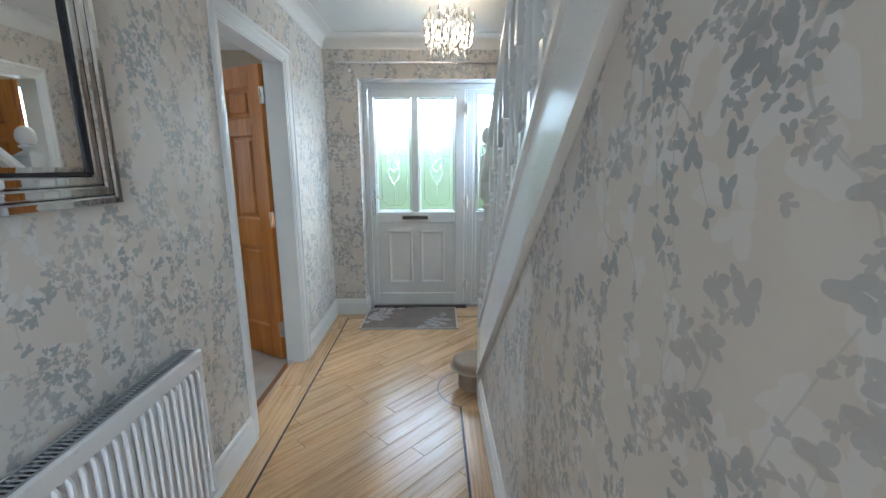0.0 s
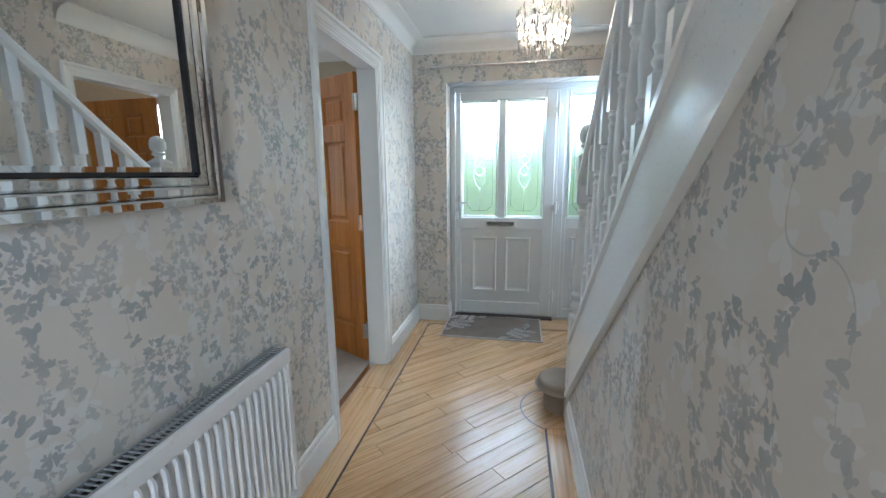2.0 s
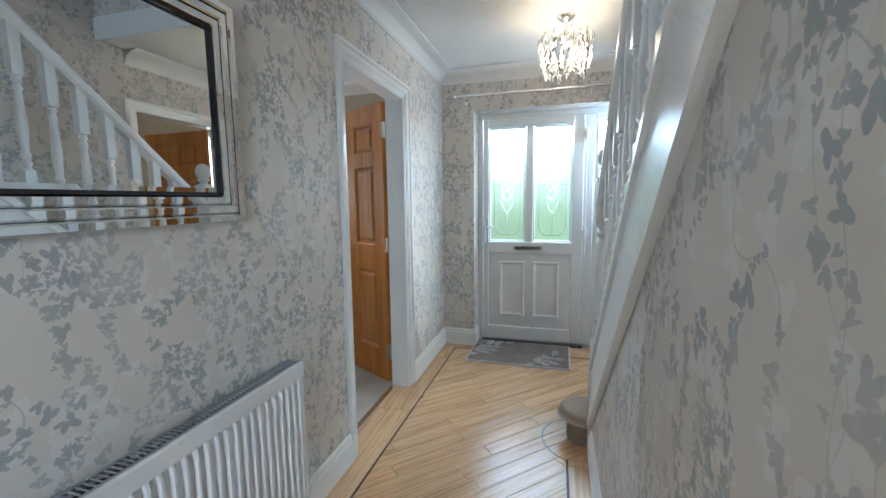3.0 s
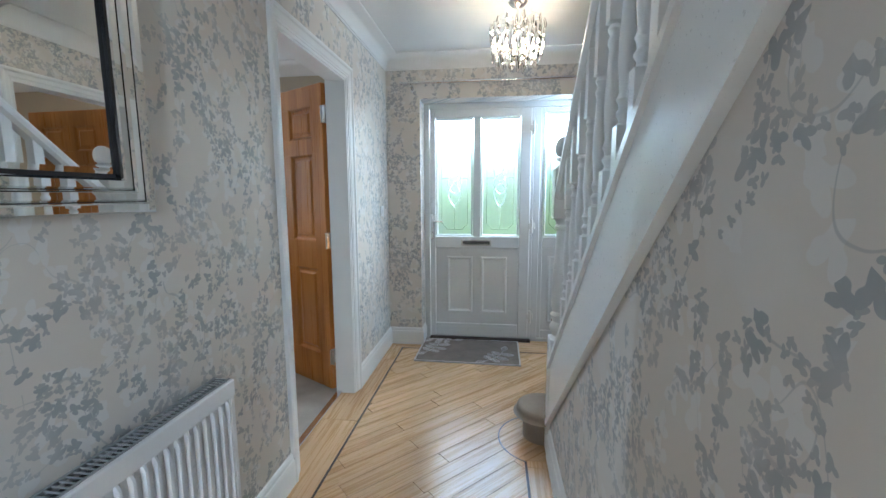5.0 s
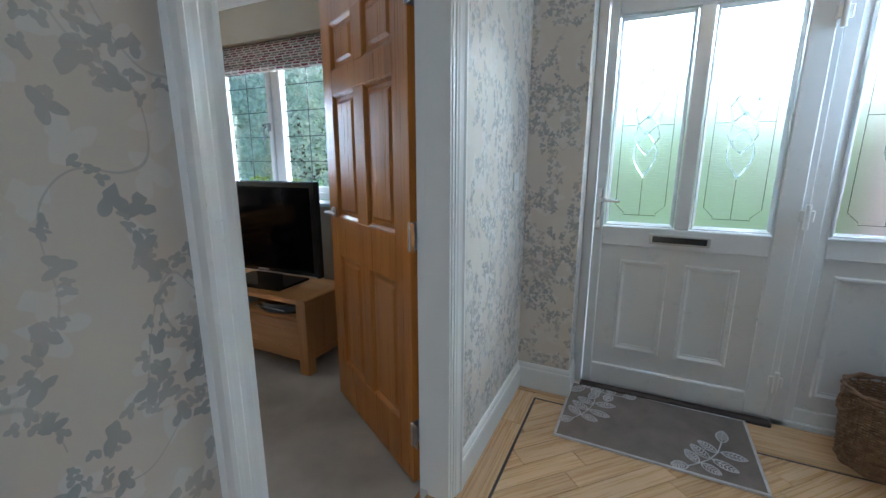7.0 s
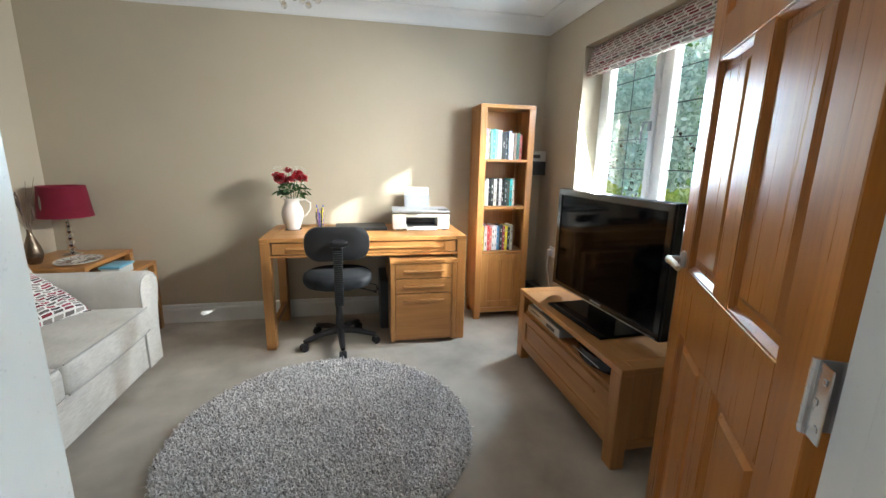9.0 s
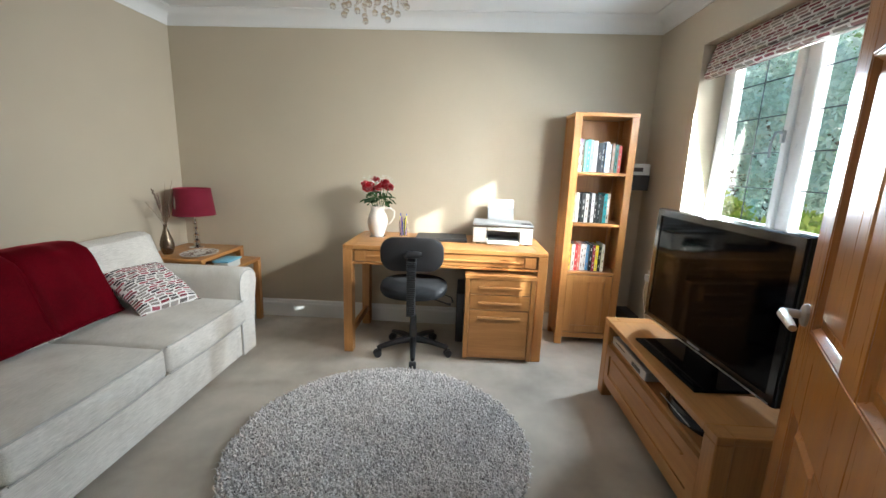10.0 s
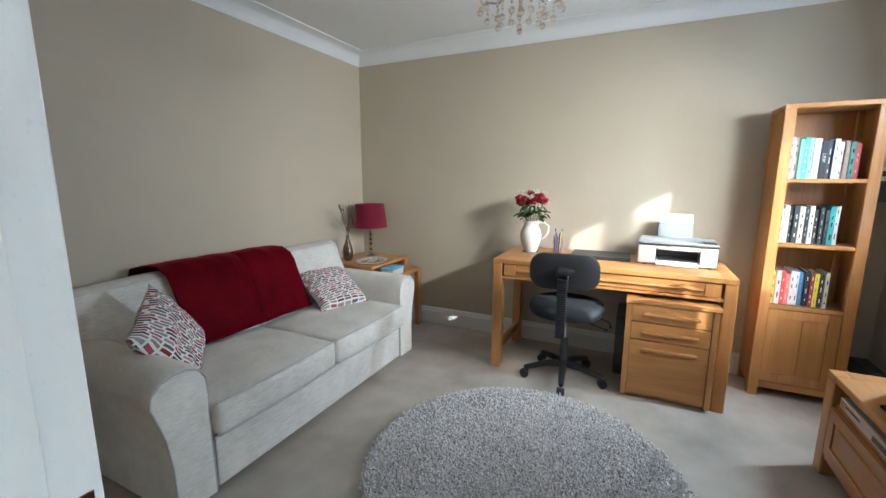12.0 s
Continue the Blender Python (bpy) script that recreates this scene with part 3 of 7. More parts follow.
def ceilings():
    setting("ceiling_hall", boxes([(LW - 0.07, RW, SOUTH - 0.1, NW, TOP, TOP + 0.12), (RW, EW, 2.43, NW, TOP, TOP + 0.12)]), "ceiling", "white painted hall ceiling", "ceiling")
    setting("ceiling_study", boxes([(SW, SE, SS, SN, TOP, TOP + 0.1)]), "ceiling", "white painted study ceiling", "ceiling")
    setting("ceiling_stairwell", boxes([(RW - 0.1, EW + 0.1, SOUTH - 1.1, 2.53, HIGH, HIGH + 0.1)]), "ceiling", "white painted stairwell ceiling", "ceiling")
    setting("ceiling_kitchen", boxes([(-1.9, 1.7, -3.6, SOUTH - 0.1, TOP, TOP + 0.1)]), "ceiling", "plain ceiling of an unseen added kitchen", "ceiling")
    setting("ceiling_side_room", boxes([(EW + 0.12, 4.3, 1.1, 4.5, TOP, TOP + 0.1)]), "ceiling", "plain side room ceiling", "ceiling")
    cov = [(0.0, -0.105), (0.006, -0.105), (0.006, -0.09)] + [(0.105 - 0.095 * math.cos(a), -0.10 + 0.09 * math.sin(a)) for a in np.linspace(0.1, math.pi / 2, 7)] + [(0.115, -0.008), (0.115, 0.0), (0.0, 0.0)]
    flip = [(-o, h) for o, h in cov]
    up = lambda a, b, h: (a, b, TOP + h)
    setting("coving_hall", sweep([(LW, SOUTH), (LW, NW), (EW, NW), (EW, 2.60)], flip, up), "ceiling", "white plaster coving", "coving", smooth=True)
    setting("coving_hall_side", sweep([(RW, -0.15), (RW, SOUTH)], flip, up), "ceiling", "white plaster coving", "coving", smooth=True)
    setting("coving_study", sweep([(SW, SS), (SW, SN), (SE, SN), (SE, SS)], flip, up, close=True), "ceiling", "white plaster coving", "coving", smooth=True)
    setting("trim_stairwell_edge", boxes([(RW, RW + 0.02, -0.1, 2.43, TOP - 0.01, TOP + 0.14), (RW, EW, 2.41, 2.43, TOP - 0.01, TOP + 0.14)], 0.003), "gloss", "white board round the stairwell edge", "trim")


SKIRT = [(0, 0), (0.018, 0), (0.018, 0.105), (0.016, 0.118), (0.011, 0.124), (0.011, 0.134), (0.006, 0.146), (0, 0.15)]


def skirtings():
    right = [(-o, h) for o, h in SKIRT]
    flat = lambda a, b, h: (a, b, h)
    setting("baseboard_hall_west", sweep([(LW, SOUTH), (LW, 2.022)], right, flat), "gloss", "white moulded skirting board", "skirting board")
    setting("baseboard_hall_north", sweep([(LW, 2.962), (LW, NW), (-0.548, NW), (-0.548, 4.0)], right, flat), "gloss", "white moulded skirting board", "skirting board")
    setting("baseboard_stair", sweep([(RW, 2.353), (RW, SOUTH)], right, flat), "gloss", "white moulded skirting board", "skirting board")
    setting("baseboard_hall_east", sweep([(0.945, 4.0), (0.945, NW), (EW, NW), (EW, 3.52)], right, flat), "gloss", "white moulded skirting board", "skirting board")
    setting("baseboard_study", sweep([(SE, 2.02), (SE, SS), (SW, SS), (SW, SN), (SE, SN), (SE, 2.98)], right, flat), "gloss", "white moulded skirting board", "skirting board")


def doorways():
    arch = [(0, 0), (0, 0.017), (0.010, 0.021), (0.020, 0.021), (0.026, 0.015), (0.038, 0.012), (0.050, 0.010), (0.056, 0.006), (0.065, 0.005), (0.065, 0)]
    # hall side and study side of the study's doorway
    path = [(DOOR_Y0 + 0.0, 0), (DOOR_Y0 + 0.0, DOOR_Z), (DOOR_Y1, DOOR_Z), (DOOR_Y1, 0)]
    inner = [(0.065 - o - 0.0, h) for o, h in arch]
    d = empty("door_frame", "white glossy door lining and moulded architrave round the study doorway", "door frame", (0, 0, 0), kind="structure")
    part("architrave", sweep(path, [(o + 0.006 - 0.012, h) for o, h in inner], lambda a, b, h: (LW + h, DOOR_Y0 + (a - DOOR_Y0) * (0.88 if a < DOOR_Y0 else 1.0), b)), "gloss", d)
    part("architrave", sweep(path, [(o + 0.006 - 0.012, h) for o, h in inner], lambda a, b, h: (SE - h, a, b)), "gloss", d)
    t = 0.022
    x0, x1 = SE - 0.001, LW + 0.001
    part("lining", boxes([(x0, x1, DOOR_Y0, DOOR_Y0 + t, 0, DOOR_Z - t), (x0, x1, DOOR_Y1 - t, DOOR_Y1, 0, DOOR_Z - t), (x0, x1, DOOR_Y0, DOOR_Y1, DOOR_Z - t, DOOR_Z)], 0.001), "gloss", d)
    s = 0.012
    part("stop", boxes([(-0.925, x1 - 0.004, DOOR_Y0 + t, DOOR_Y0 + t + s, 0, DOOR_Z - t - s), (-0.925, x1 - 0.004, DOOR_Y1 - t - s, DOOR_Y1 - t, 0, DOOR_Z - t - s),
                        (-0.925, x1 - 0.004, DOOR_Y0 + t, DOOR_Y1 - t, DOOR_Z - t - s, DOOR_Z - t)], 0.001), "gloss", d)
    part("strike_plate", boxes([(-0.958, -0.932, DOOR_Y0 + t, DOOR_Y0 + t + 0.002, 0.96, 1.03), (-0.932, -0.921, DOOR_Y0 + t, DOOR_Y0 + t + 0.0025, 0.975, 1.015)], 0.0005), "bronze", d, "bronzed steel strike plate")
    # black sheet paints the dark of the latch cut; the plate stays whole
    part("keeper_hole", boxes([(-0.952, -0.936, DOOR_Y0 + t + 0.0018, DOOR_Y0 + t + 0.0026, 0.978, 1.012)]), "black", d)
    for zz in (0.968, 1.022):
        bm = bmesh.new()
        lathe(bm, [(0.0045, 0.0), (0.0045, 0.0012), (0.002, 0.0018), (0.0, 0.0018)], n=12, m=Matrix.Translation((-0.945, DOOR_Y0 + t + 0.0018, zz)) @ pose(0, 0, 0, -90))
        part("screw", bm, "steel", d, "small steel screw")
    bar = bmesh.new()
    box(bar, -0.962, -0.925, DOOR_Y0 + t, DOOR_Y1 - t, 0.003, 0.009, 0.002)
    setting("threshold", bar, "chrome", "bright metal threshold strip between plank floor and carpet", "threshold strip")
    # far doorway beside the stair
    e = empty("door_frame_side", "white moulded architrave round the side room doorway", "door frame", (0, 0, 0), kind="structure")
    path2 = [(2.63, 0), (2.63, 2.03), (3.45, 2.03), (3.45, 0)]
    part("architrave", sweep(path2, [(o - 0.006, h) for o, h in inner], lambda a, b, h: (EW - h, a, b)), "gloss", e)
    part("lining", boxes([(EW - 0.001, EW + 0.121, 2.63, 2.652, 0, 2.008), (EW - 0.001, EW + 0.121, 3.428, 3.45, 0, 2.008), (EW - 0.001, EW + 0.121, 2.63, 3.45, 2.008, 2.03)], 0.001), "gloss", e)


def panel_leaf(d, W, H, mat, T=0.04):
    """A six-panel leaf in local axes: hinge edge at x=0, width along +x, thickness along y, bottom at z=0."""
    st, mu = 0.112, 0.10
    zs = [(0.225, 0.815), (1.0, 1.565), (1.665, 1.865)]
    part("stile", boxes([(0, st, -T / 2, T / 2, 0, H)], 0.002), mat, d)
    part("stile", boxes([(W - st, W, -T / 2, T / 2, 0, H)], 0.002), mat, d)
    pw = (W - 2 * st - mu) / 2
    cuts = [0] + [v for z in zs for v in z] + [H]
    for i in range(0, len(cuts), 2):
        part("rail", boxes([(st, W - st, -T / 2, T / 2, cuts[i], cuts[i + 1])], 0.0015), mat, d)
    for z0, z1 in zs:
        part("mullion", boxes([(st + pw, st + pw + mu, -T / 2, T / 2, z0, z1)], 0.0015), mat, d)
        for x0 in (st, st + pw + mu):
            x1 = x0 + pw
            bm = bmesh.new()
            box(bm, x0 - 0.002, x1 + 0.002, -0.006, 0.006, z0 - 0.002, z1 + 0.002)
            for s in (-1, 1):
                prof = [(0.0, 0.005), (0.0, T / 2 - 0.002), (0.004, T / 2 - 0.002), (0.014, T / 2 - 0.012), (0.016, 0.005)]
                b2 = sweep([(x0, z0), (x1, z0), (x1, z1), (x0, z1)], prof, lambda a, b, h, s=s: (a, s * h, b), close=True)
                me = bpy.data.meshes.new("tmp")
                b2.to_mesh(me)
                bm.from_mesh(me)
                bpy.data.meshes.remove(me)
                b2.free()
                q = bmesh.ops.create_cube(bm, size=1)["verts"]
                for v in q:
                    k = 0.030 if abs(v.co.y - s * 0.5) > 0.5 else 0.045
                    v.co = Vector((x0 + k if v.co.x < 0 else x1 - k, s * (0.005 if v.co.y * s < 0 else 0.0135), z0 + k if v.co.z < 0 else z1 - k))
            part("panel", bm, mat, d)


def lever(d, x, z, y, s, toward):
    bm = bmesh.new()
    m = Matrix.Translation((x, y, z)) @ pose(0, 0, 0, -90 * s)
    lathe(bm, [(0.026, 0), (0.026, 0.006), (0.022, 0.010), (0.010, 0.012), (0.009, 0.045), (0.0, 0.047)], n=18, m=m)
    tube(bm, [(x, y + s * 0.042, z), (x + toward * 0.03, y + s * 0.047, z + 0.002), (x + toward * 0.08, y + s * 0.045, z + 0.004), (x + toward * 0.12, y + s * 0.04, z - 0.002)], [0.010, 0.011, 0.010, 0.008], 8)
    part("handle", bm, "steel", d, "brushed steel lever handle", smooth=True)


def inner_doors():
    d = empty("door_study", "orange oak six-panel door standing wide open into the study", "door", (-0.987, 2.917, 0.012), 150, kind="structure")
    panel_leaf(d, 0.815, 1.99, "door")
    lever(d, 0.755, 1.02, -0.02, -1, -1)
    lever(d, 0.755, 1.02, 0.02, 1, -1)
    for z in (0.23, 1.01, 1.80):
        bm = bmesh.new()
        box(bm, -0.0015, 0.0, -0.016, 0.022, z - 0.05, z + 0.05)
        lathe(bm, [(0.006, z - 0.052), (0.006, z + 0.052)], at=(-0.004, 0.026, 0), n=10)
        for k in range(4):
            lathe(bm, [(0.0068, z - 0.045 + k * 0.026), (0.0068, z - 0.041 + k * 0.026)], at=(-0.004, 0.026, 0), n=10)
        box(bm, -0.04, -0.006, 0.024, 0.0262, z - 0.05, z + 0.05)
        for k, dx in ((-0.032, -0.03), (0, -0.02), (0.032, -0.03)):
            box(bm, dx - 0.004, dx + 0.004, 0.0262, 0.0275, z + k - 0.004, z + k + 0.004, 0.001)
        part("hinge", bm, "chrome", d, "bright chrome butt hinge")
    e = empty("door_side_room", "orange oak six-panel door standing open in the side room", "door", (1.35, 3.405, 0.012), 3, kind="structure")
    panel_leaf(e, 0.77, 1.985, "door")
    lever(e, 0.71, 1.0, -0.02, -1, -1)


def raised(bm, x0, x1, z0, z1, y, w=0.035, h=0.014):
    """A raised moulding frame with a field, on a face that looks towards -y."""
    prof = [(0, 0), (0.006, h), (0.014, h), (w * 0.75, h * 0.35), (w, h * 0.3), (w, 0)]
    b2 = sweep([(x0, z0), (x1, z0), (x1, z1), (x0, z1)], prof, lambda a, b, d: (a, y - d, b), close=True)
    me = bpy.data.meshes.new("tmp")
    b2.to_mesh(me)
    bm.from_mesh(me)
    b2.free()
    bpy.data.meshes.remove(me)


def glazed(d, x0, x1, z0, z1, y):
    part("pane", boxes([(x0 - 0.01, x1 + 0.01, y, y + 0.006, z0 - 0.01, z1 + 0.01)]), "frost", d, "obscured rippled glass pane")
    bead = sweep([(x0, z0), (x1, z0), (x1, z1), (x0, z1)], [(-0.001, 0), (-0.001, 0.03), (0.004, 0.03), (0.014, 0.012), (0.014, 0)], lambda a, b, h: (a, y - h, b), close=True)
    part("glazing_bead", bead, "upvc", d)
    cx, w, h = (x0 + x1) / 2, (x1 - x0) / 2, z1 - z0
    yy = y - 0.004
    bm = bmesh.new()
    ix, iz0, iz1, c = w - 0.045, z0 + 0.055, z1 - 0.055, 0.04
    oct_pts = [(cx - ix + c, iz0), (cx + ix - c, iz0), (cx + ix - c, iz0 + 0.012), (cx + ix, iz0 + c + 0.012), (cx + ix, iz1 - c - 0.012), (cx + ix - c, iz1 - 0.012), (cx + ix - c, iz1), (cx - ix + c, iz1),
               (cx - ix + c, iz1 - 0.012), (cx - ix, iz1 - c - 0.012), (cx - ix, iz0 + c + 0.012), (cx - ix + c, iz0 + 0.012)]
    tube(bm, [(a, yy, b) for a, b in oct_pts], 0.0017, 5, close=True)
    mz = z0 + h * 0.50
    for seg in (((cx, iz0), (cx, mz - 0.26)), ((cx, mz + 0.26), (cx, iz1)), ((cx - ix, mz), (cx - 0.05, mz)), ((cx + 0.05, mz), (cx + ix, mz))):
        tube(bm, [(seg[0][0], yy, seg[0][1]), (seg[1][0], yy, seg[1][1])], 0.0017, 5)
    part("lead_line", bm, "lead", d)
    bv = bmesh.new()
    tube(bv, [(cx - 0.045, yy, mz), (cx, yy, mz + 0.045), (cx + 0.045, yy, mz), (cx, yy, mz - 0.045)], 0.007, 6, close=True)
    for s in (-1, 1):
        up = [(cx + s * (0.058 * math.sin(math.pi * k / 9)) * (1 if k < 9 else 1), yy, mz + 0.03 + 0.23 * (k / 9) ** 0.9) for k in range(10)]
        tube(bv, up, 0.006, 6)
        lo = [(cx + s * (0.052 * math.sin(math.pi * k / 9)), yy, mz - 0.03 - 0.22 * (k / 9)) for k in range(10)]
        tube(bv, lo, 0.0045, 6)
        tube(bv, [(cx + s * 0.045, yy, mz + 0.005), (cx + s * 0.062, yy, mz + 0.07), (cx + s * 0.03, yy, mz + 0.12), (cx, yy, mz + 0.15)], 0.005, 6)
        tube(bv, [(cx + s * 0.045, yy, mz - 0.005), (cx + s * 0.058, yy, mz - 0.06), (cx + s * 0.03, yy, mz - 0.11), (cx, yy, mz - 0.14)], 0.004, 6)
    part("bevel_motif", bv, "bevel", d, "clear bevelled glass curls in the pane", smooth=True)


def front_door():
    Y = 4.02
    fr = empty("window_1", "white uPVC outer frame with an obscured glass sidelight", "window frame", (0, 0, 0), kind="structure")
    part("frame", boxes([(-0.546, -0.498, Y, Y + 0.07, 0, 2.093), (0.405, 0.462, Y, Y + 0.07, 0, 2.043), (0.888, 0.943, Y, Y + 0.07, 0, 2.093),
                         (-0.498, 0.888, Y, Y + 0.07, 2.043, 2.093), (-0.498, 0.888, Y, Y + 0.07, 0.0, 0.03)], 0.004), "upvc", fr)
    part("sash", boxes([(0.462, 0.495, Y + 0.012, Y + 0.06, 0.03, 2.043), (0.86, 0.888, Y + 0.012, Y + 0.06, 0.03, 2.043), (0.495, 0.86, Y + 0.012, Y + 0.06, 0.85, 0.945),
                        (0.495, 0.86, Y + 0.012, Y + 0.06, 2.0, 2.043), (0.495, 0.86, Y + 0.012, Y + 0.06, 0.03, 0.10)], 0.004), "upvc", fr)
    bm = boxes([(0.49, 0.87, Y + 0.028, Y + 0.05, 0.09, 0.86)])
    raised(bm, 0.545, 0.81, 0.17, 0.775, Y + 0.029)
    part("lower_panel", bm, "upvc", fr)
    glazed(fr, 0.502, 0.853, 0.955, 1.992, Y + 0.035)
    d = empty("door_front", "white uPVC front door with two obscured panes, shut", "front door", (0, 0, 0), kind="structure")
    X0, X1, Z0, Z1 = -0.492, 0.380, 0.032, 2.041
    part("stile", boxes([(X0, -0.445, Y - 0.012, Y + 0.05, Z0, Z1)], 0.005), "upvc", d)
    part("stile", boxes([(0.290, X1, Y - 0.012, Y + 0.05, Z0, Z1)], 0.005), "upvc", d)
    part("top_rail", boxes([(-0.445, 0.290, Y - 0.012, Y + 0.05, 1.972, Z1)], 0.005), "upvc", d)
    part("mid_rail", boxes([(-0.445, 0.290, Y - 0.012, Y + 0.05, 0.842, 0.945)], 0.005), "upvc", d)
    part("bottom_rail", boxes([(-0.445, 0.290, Y - 0.012, Y + 0.05, Z0, 0.148)], 0.005), "upvc", d)
    part("mullion", boxes([(-0.110, -0.046, Y - 0.012, Y + 0.05, 0.945, 1.972)], 0.005), "upvc", d)
    part("hinge_side", boxes([(0.380, 0.405, Y - 0.004, Y + 0.04, Z0, Z1)], 0.002), "upvc", d)
    bm = boxes([(-0.447, 0.292, Y + 0.006, Y + 0.03, 0.146, 0.844)])
    raised(bm, -0.345, -0.115, 0.25, 0.765, Y + 0.006)
    raised(bm, -0.040, 0.190, 0.25, 0.765, Y + 0.006)
    part("lower_panel", bm, "upvc", d)
    part("threshold", boxes([(-0.498, 0.405, Y - 0.05, Y + 0.0, 0.0, 0.022)], 0.004), "strip", d, "dark rubber sill strip")
    glazed(d, -0.438, -0.117, 0.952, 1.965, Y + 0.02)
    glazed(d, -0.039, 0.283, 0.952, 1.965, Y + 0.02)
    lb = part("letterbox", boxes([(-0.218, 0.052, Y - 0.022, Y - 0.010, 0.866, 0.918)], 0.004), "steel", d, "bronze letterbox with a dark flap")
    part("flap", boxes([(-0.203, 0.037, Y - 0.026, Y - 0.021, 0.876, 0.908)], 0.002), "gloss_black", lb, "dark letterbox flap")
    hp = part("backplate", boxes([(-0.487, -0.458, Y - 0.022, Y - 0.010, 0.925, 1.145)], 0.006, 2), "chrome", d, "chrome door handle plate")
    bm = bmesh.new()
    tube(bm, [(-0.472, Y - 0.02, 1.085), (-0.472, Y - 0.055, 1.085), (-0.45, Y - 0.062, 1.085), (-0.37, Y - 0.06, 1.08)], [0.011, 0.010, 0.010, 0.008], 10)
    part("lever", bm, "chrome", hp, "chrome lever", smooth=True)
    bm = bmesh.new()
    lathe(bm, [(0.008, 0), (0.008, 0.006), (0.0, 0.007)], n=12, m=Matrix.Translation((-0.472, Y - 0.022, 0.985)) @ pose(0, 0, 0, 90))
    part("key_cylinder", bm, "steel", hp)
    for z in (0.23, 1.04, 1.87):
        bm = boxes([(0.368, 0.425, Y - 0.020, Y - 0.008, z - 0.022, z + 0.03)], 0.004)
        lathe(bm, [(0.011, z - 0.055), (0.011, z + 0.055)], at=(0.397, Y - 0.022, 0), n=12)
        part("hinge", bm, "white", d, "white capped hinge")


def study_window():
    Y = 4.03
    w = empty("window_2", "white uPVC casement window with leaded glass panes", "window", (0, 0, 0), kind="structure")
    F = 0.05
    m1 = -2.80
    z0, z1 = WIN_Z0 + 0.03, WIN_Z1
    part("window_frame", boxes([(WIN_X0, WIN_X0 + F + 0.03, Y, Y + 0.07, z0, z1), (WIN_X1 - F - 0.03, WIN_X1, Y, Y + 0.07, z0, z1), (WIN_X0, WIN_X1, Y, Y + 0.07, z0, z0 + F),
                                (WIN_X0, WIN_X1, Y, Y + 0.07, z1 - F, z1), (m1 - 0.03, m1 + 0.03, Y, Y + 0.07, z0, z1)], 0.004), "upvc", w)
    for a, b in ((WIN_X0 + F + 0.03, m1 - 0.03), (m1 + 0.03, WIN_X1 - F - 0.03)):
        s = 0.045
        part("casement", boxes([(a, a + s, Y - 0.015, Y + 0.045, z0 + F, z1 - F), (b - s, b, Y - 0.015, Y + 0.045, z0 + F, z1 - F),
                                (a + s, b - s, Y - 0.015, Y + 0.045, z0 + F, z0 + F + s), (a + s, b - s, Y - 0.015, Y + 0.045, z1 - F - s, z1 - F)], 0.006), "upvc", w)
        p = part("pane", boxes([(a + s - 0.005, b - s + 0.005, Y + 0.012, Y + 0.018, z0 + F + s - 0.005, z1 - F - s + 0.005)]), "clear", w)
        p.visible_shadow = False
        bm = bmesh.new()
        nx, nz = 2, 5
        for i in range(1, nx):
            xx = a + s + (b - a - 2 * s) * i / nx
            box(bm, xx - 0.003, xx + 0.003, Y + 0.009, Y + 0.0118, z0 + F + s, z1 - F - s)
        for i in range(1, nz):
            zz = z0 + F + s + (z1 - z0 - 2 * F - 2 * s) * i / nz
            box(bm, a + s, b - s, Y + 0.0085, Y + 0.0113, zz - 0.003, zz + 0.003)
        part("lead_line", bm, "lead", w)
    for xh in (m1 - 0.055,):
        bm = bmesh.new()
        box(bm, xh - 0.012, xh + 0.012, Y - 0.03, Y - 0.016, 1.50, 1.56, 0.003)
        tube(bm, [(xh, Y - 0.03, 1.55), (xh - 0.005, Y - 0.055, 1.55), (xh - 0.02, Y - 0.06, 1.50), (xh - 0.022, Y - 0.055, 1.43)], [0.008, 0.008, 0.007, 0.006], 8)
        part("handle", bm, "grey", w, "grey metal casement handle", smooth=True)
    setting("window_sill", boxes([(WIN_X0 - 0.03, WIN_X1 + 0.03, SN - 0.03, Y, WIN_Z0, WIN_Z0 + 0.028)], 0.006), "gloss", "white painted window sill", "window sill")


# ---- stair ----
def baluster_mesh():
    """Square ends cut to the slope, turned between: base at z=0, top at z=0.80."""
    bm = bmesh.new()
    h = 0.0205
    H = 0.80
    for z0, z1, cut0, cut1 in ((0, 0.21, True, False), (0.60, H, False, True)):
        vs = []
        for zz, cut in ((z0, cut0), (z1, cut1)):
            for a, b in ((-h, -h), (h, -h), (h, h), (-h, h)):
                vs.append(bm.verts.new((a, b, zz - (SLOPE * b if cut else 0))))
        bm.faces.new(vs[3::-1])
        bm.faces.new(vs[4:])
        for i in range(4):
            j = (i + 1) % 4
            bm.faces.new((vs[i], vs[j], vs[4 + j], vs[4 + i]))
    prof = [(0.020, 0.21), (0.013, 0.218), (0.013, 0.226), (0.019, 0.236), (0.019, 0.242), (0.012, 0.252), (0.014, 0.262), (0.0195, 0.275), (0.013, 0.292), (0.0155, 0.32), (0.0195, 0.37), (0.019, 0.42),
            (0.015, 0.49), (0.0125, 0.535), (0.0175, 0.545), (0.0175, 0.553), (0.0125, 0.562), (0.013, 0.57), (0.019, 0.582), (0.014, 0.594), (0.020, 0.60)]
    lathe(bm, prof, n=14)
    bmesh.ops.recalc_face_normals(bm, faces=bm.faces)
    me = bpy.data.meshes.new("baluster")
    bm.to_mesh(me)
    bm.free()
    me.materials.append(M["gloss"])
    me.shade_smooth()
    me.set_sharp_from_angle(angle=radians(35))
    return me


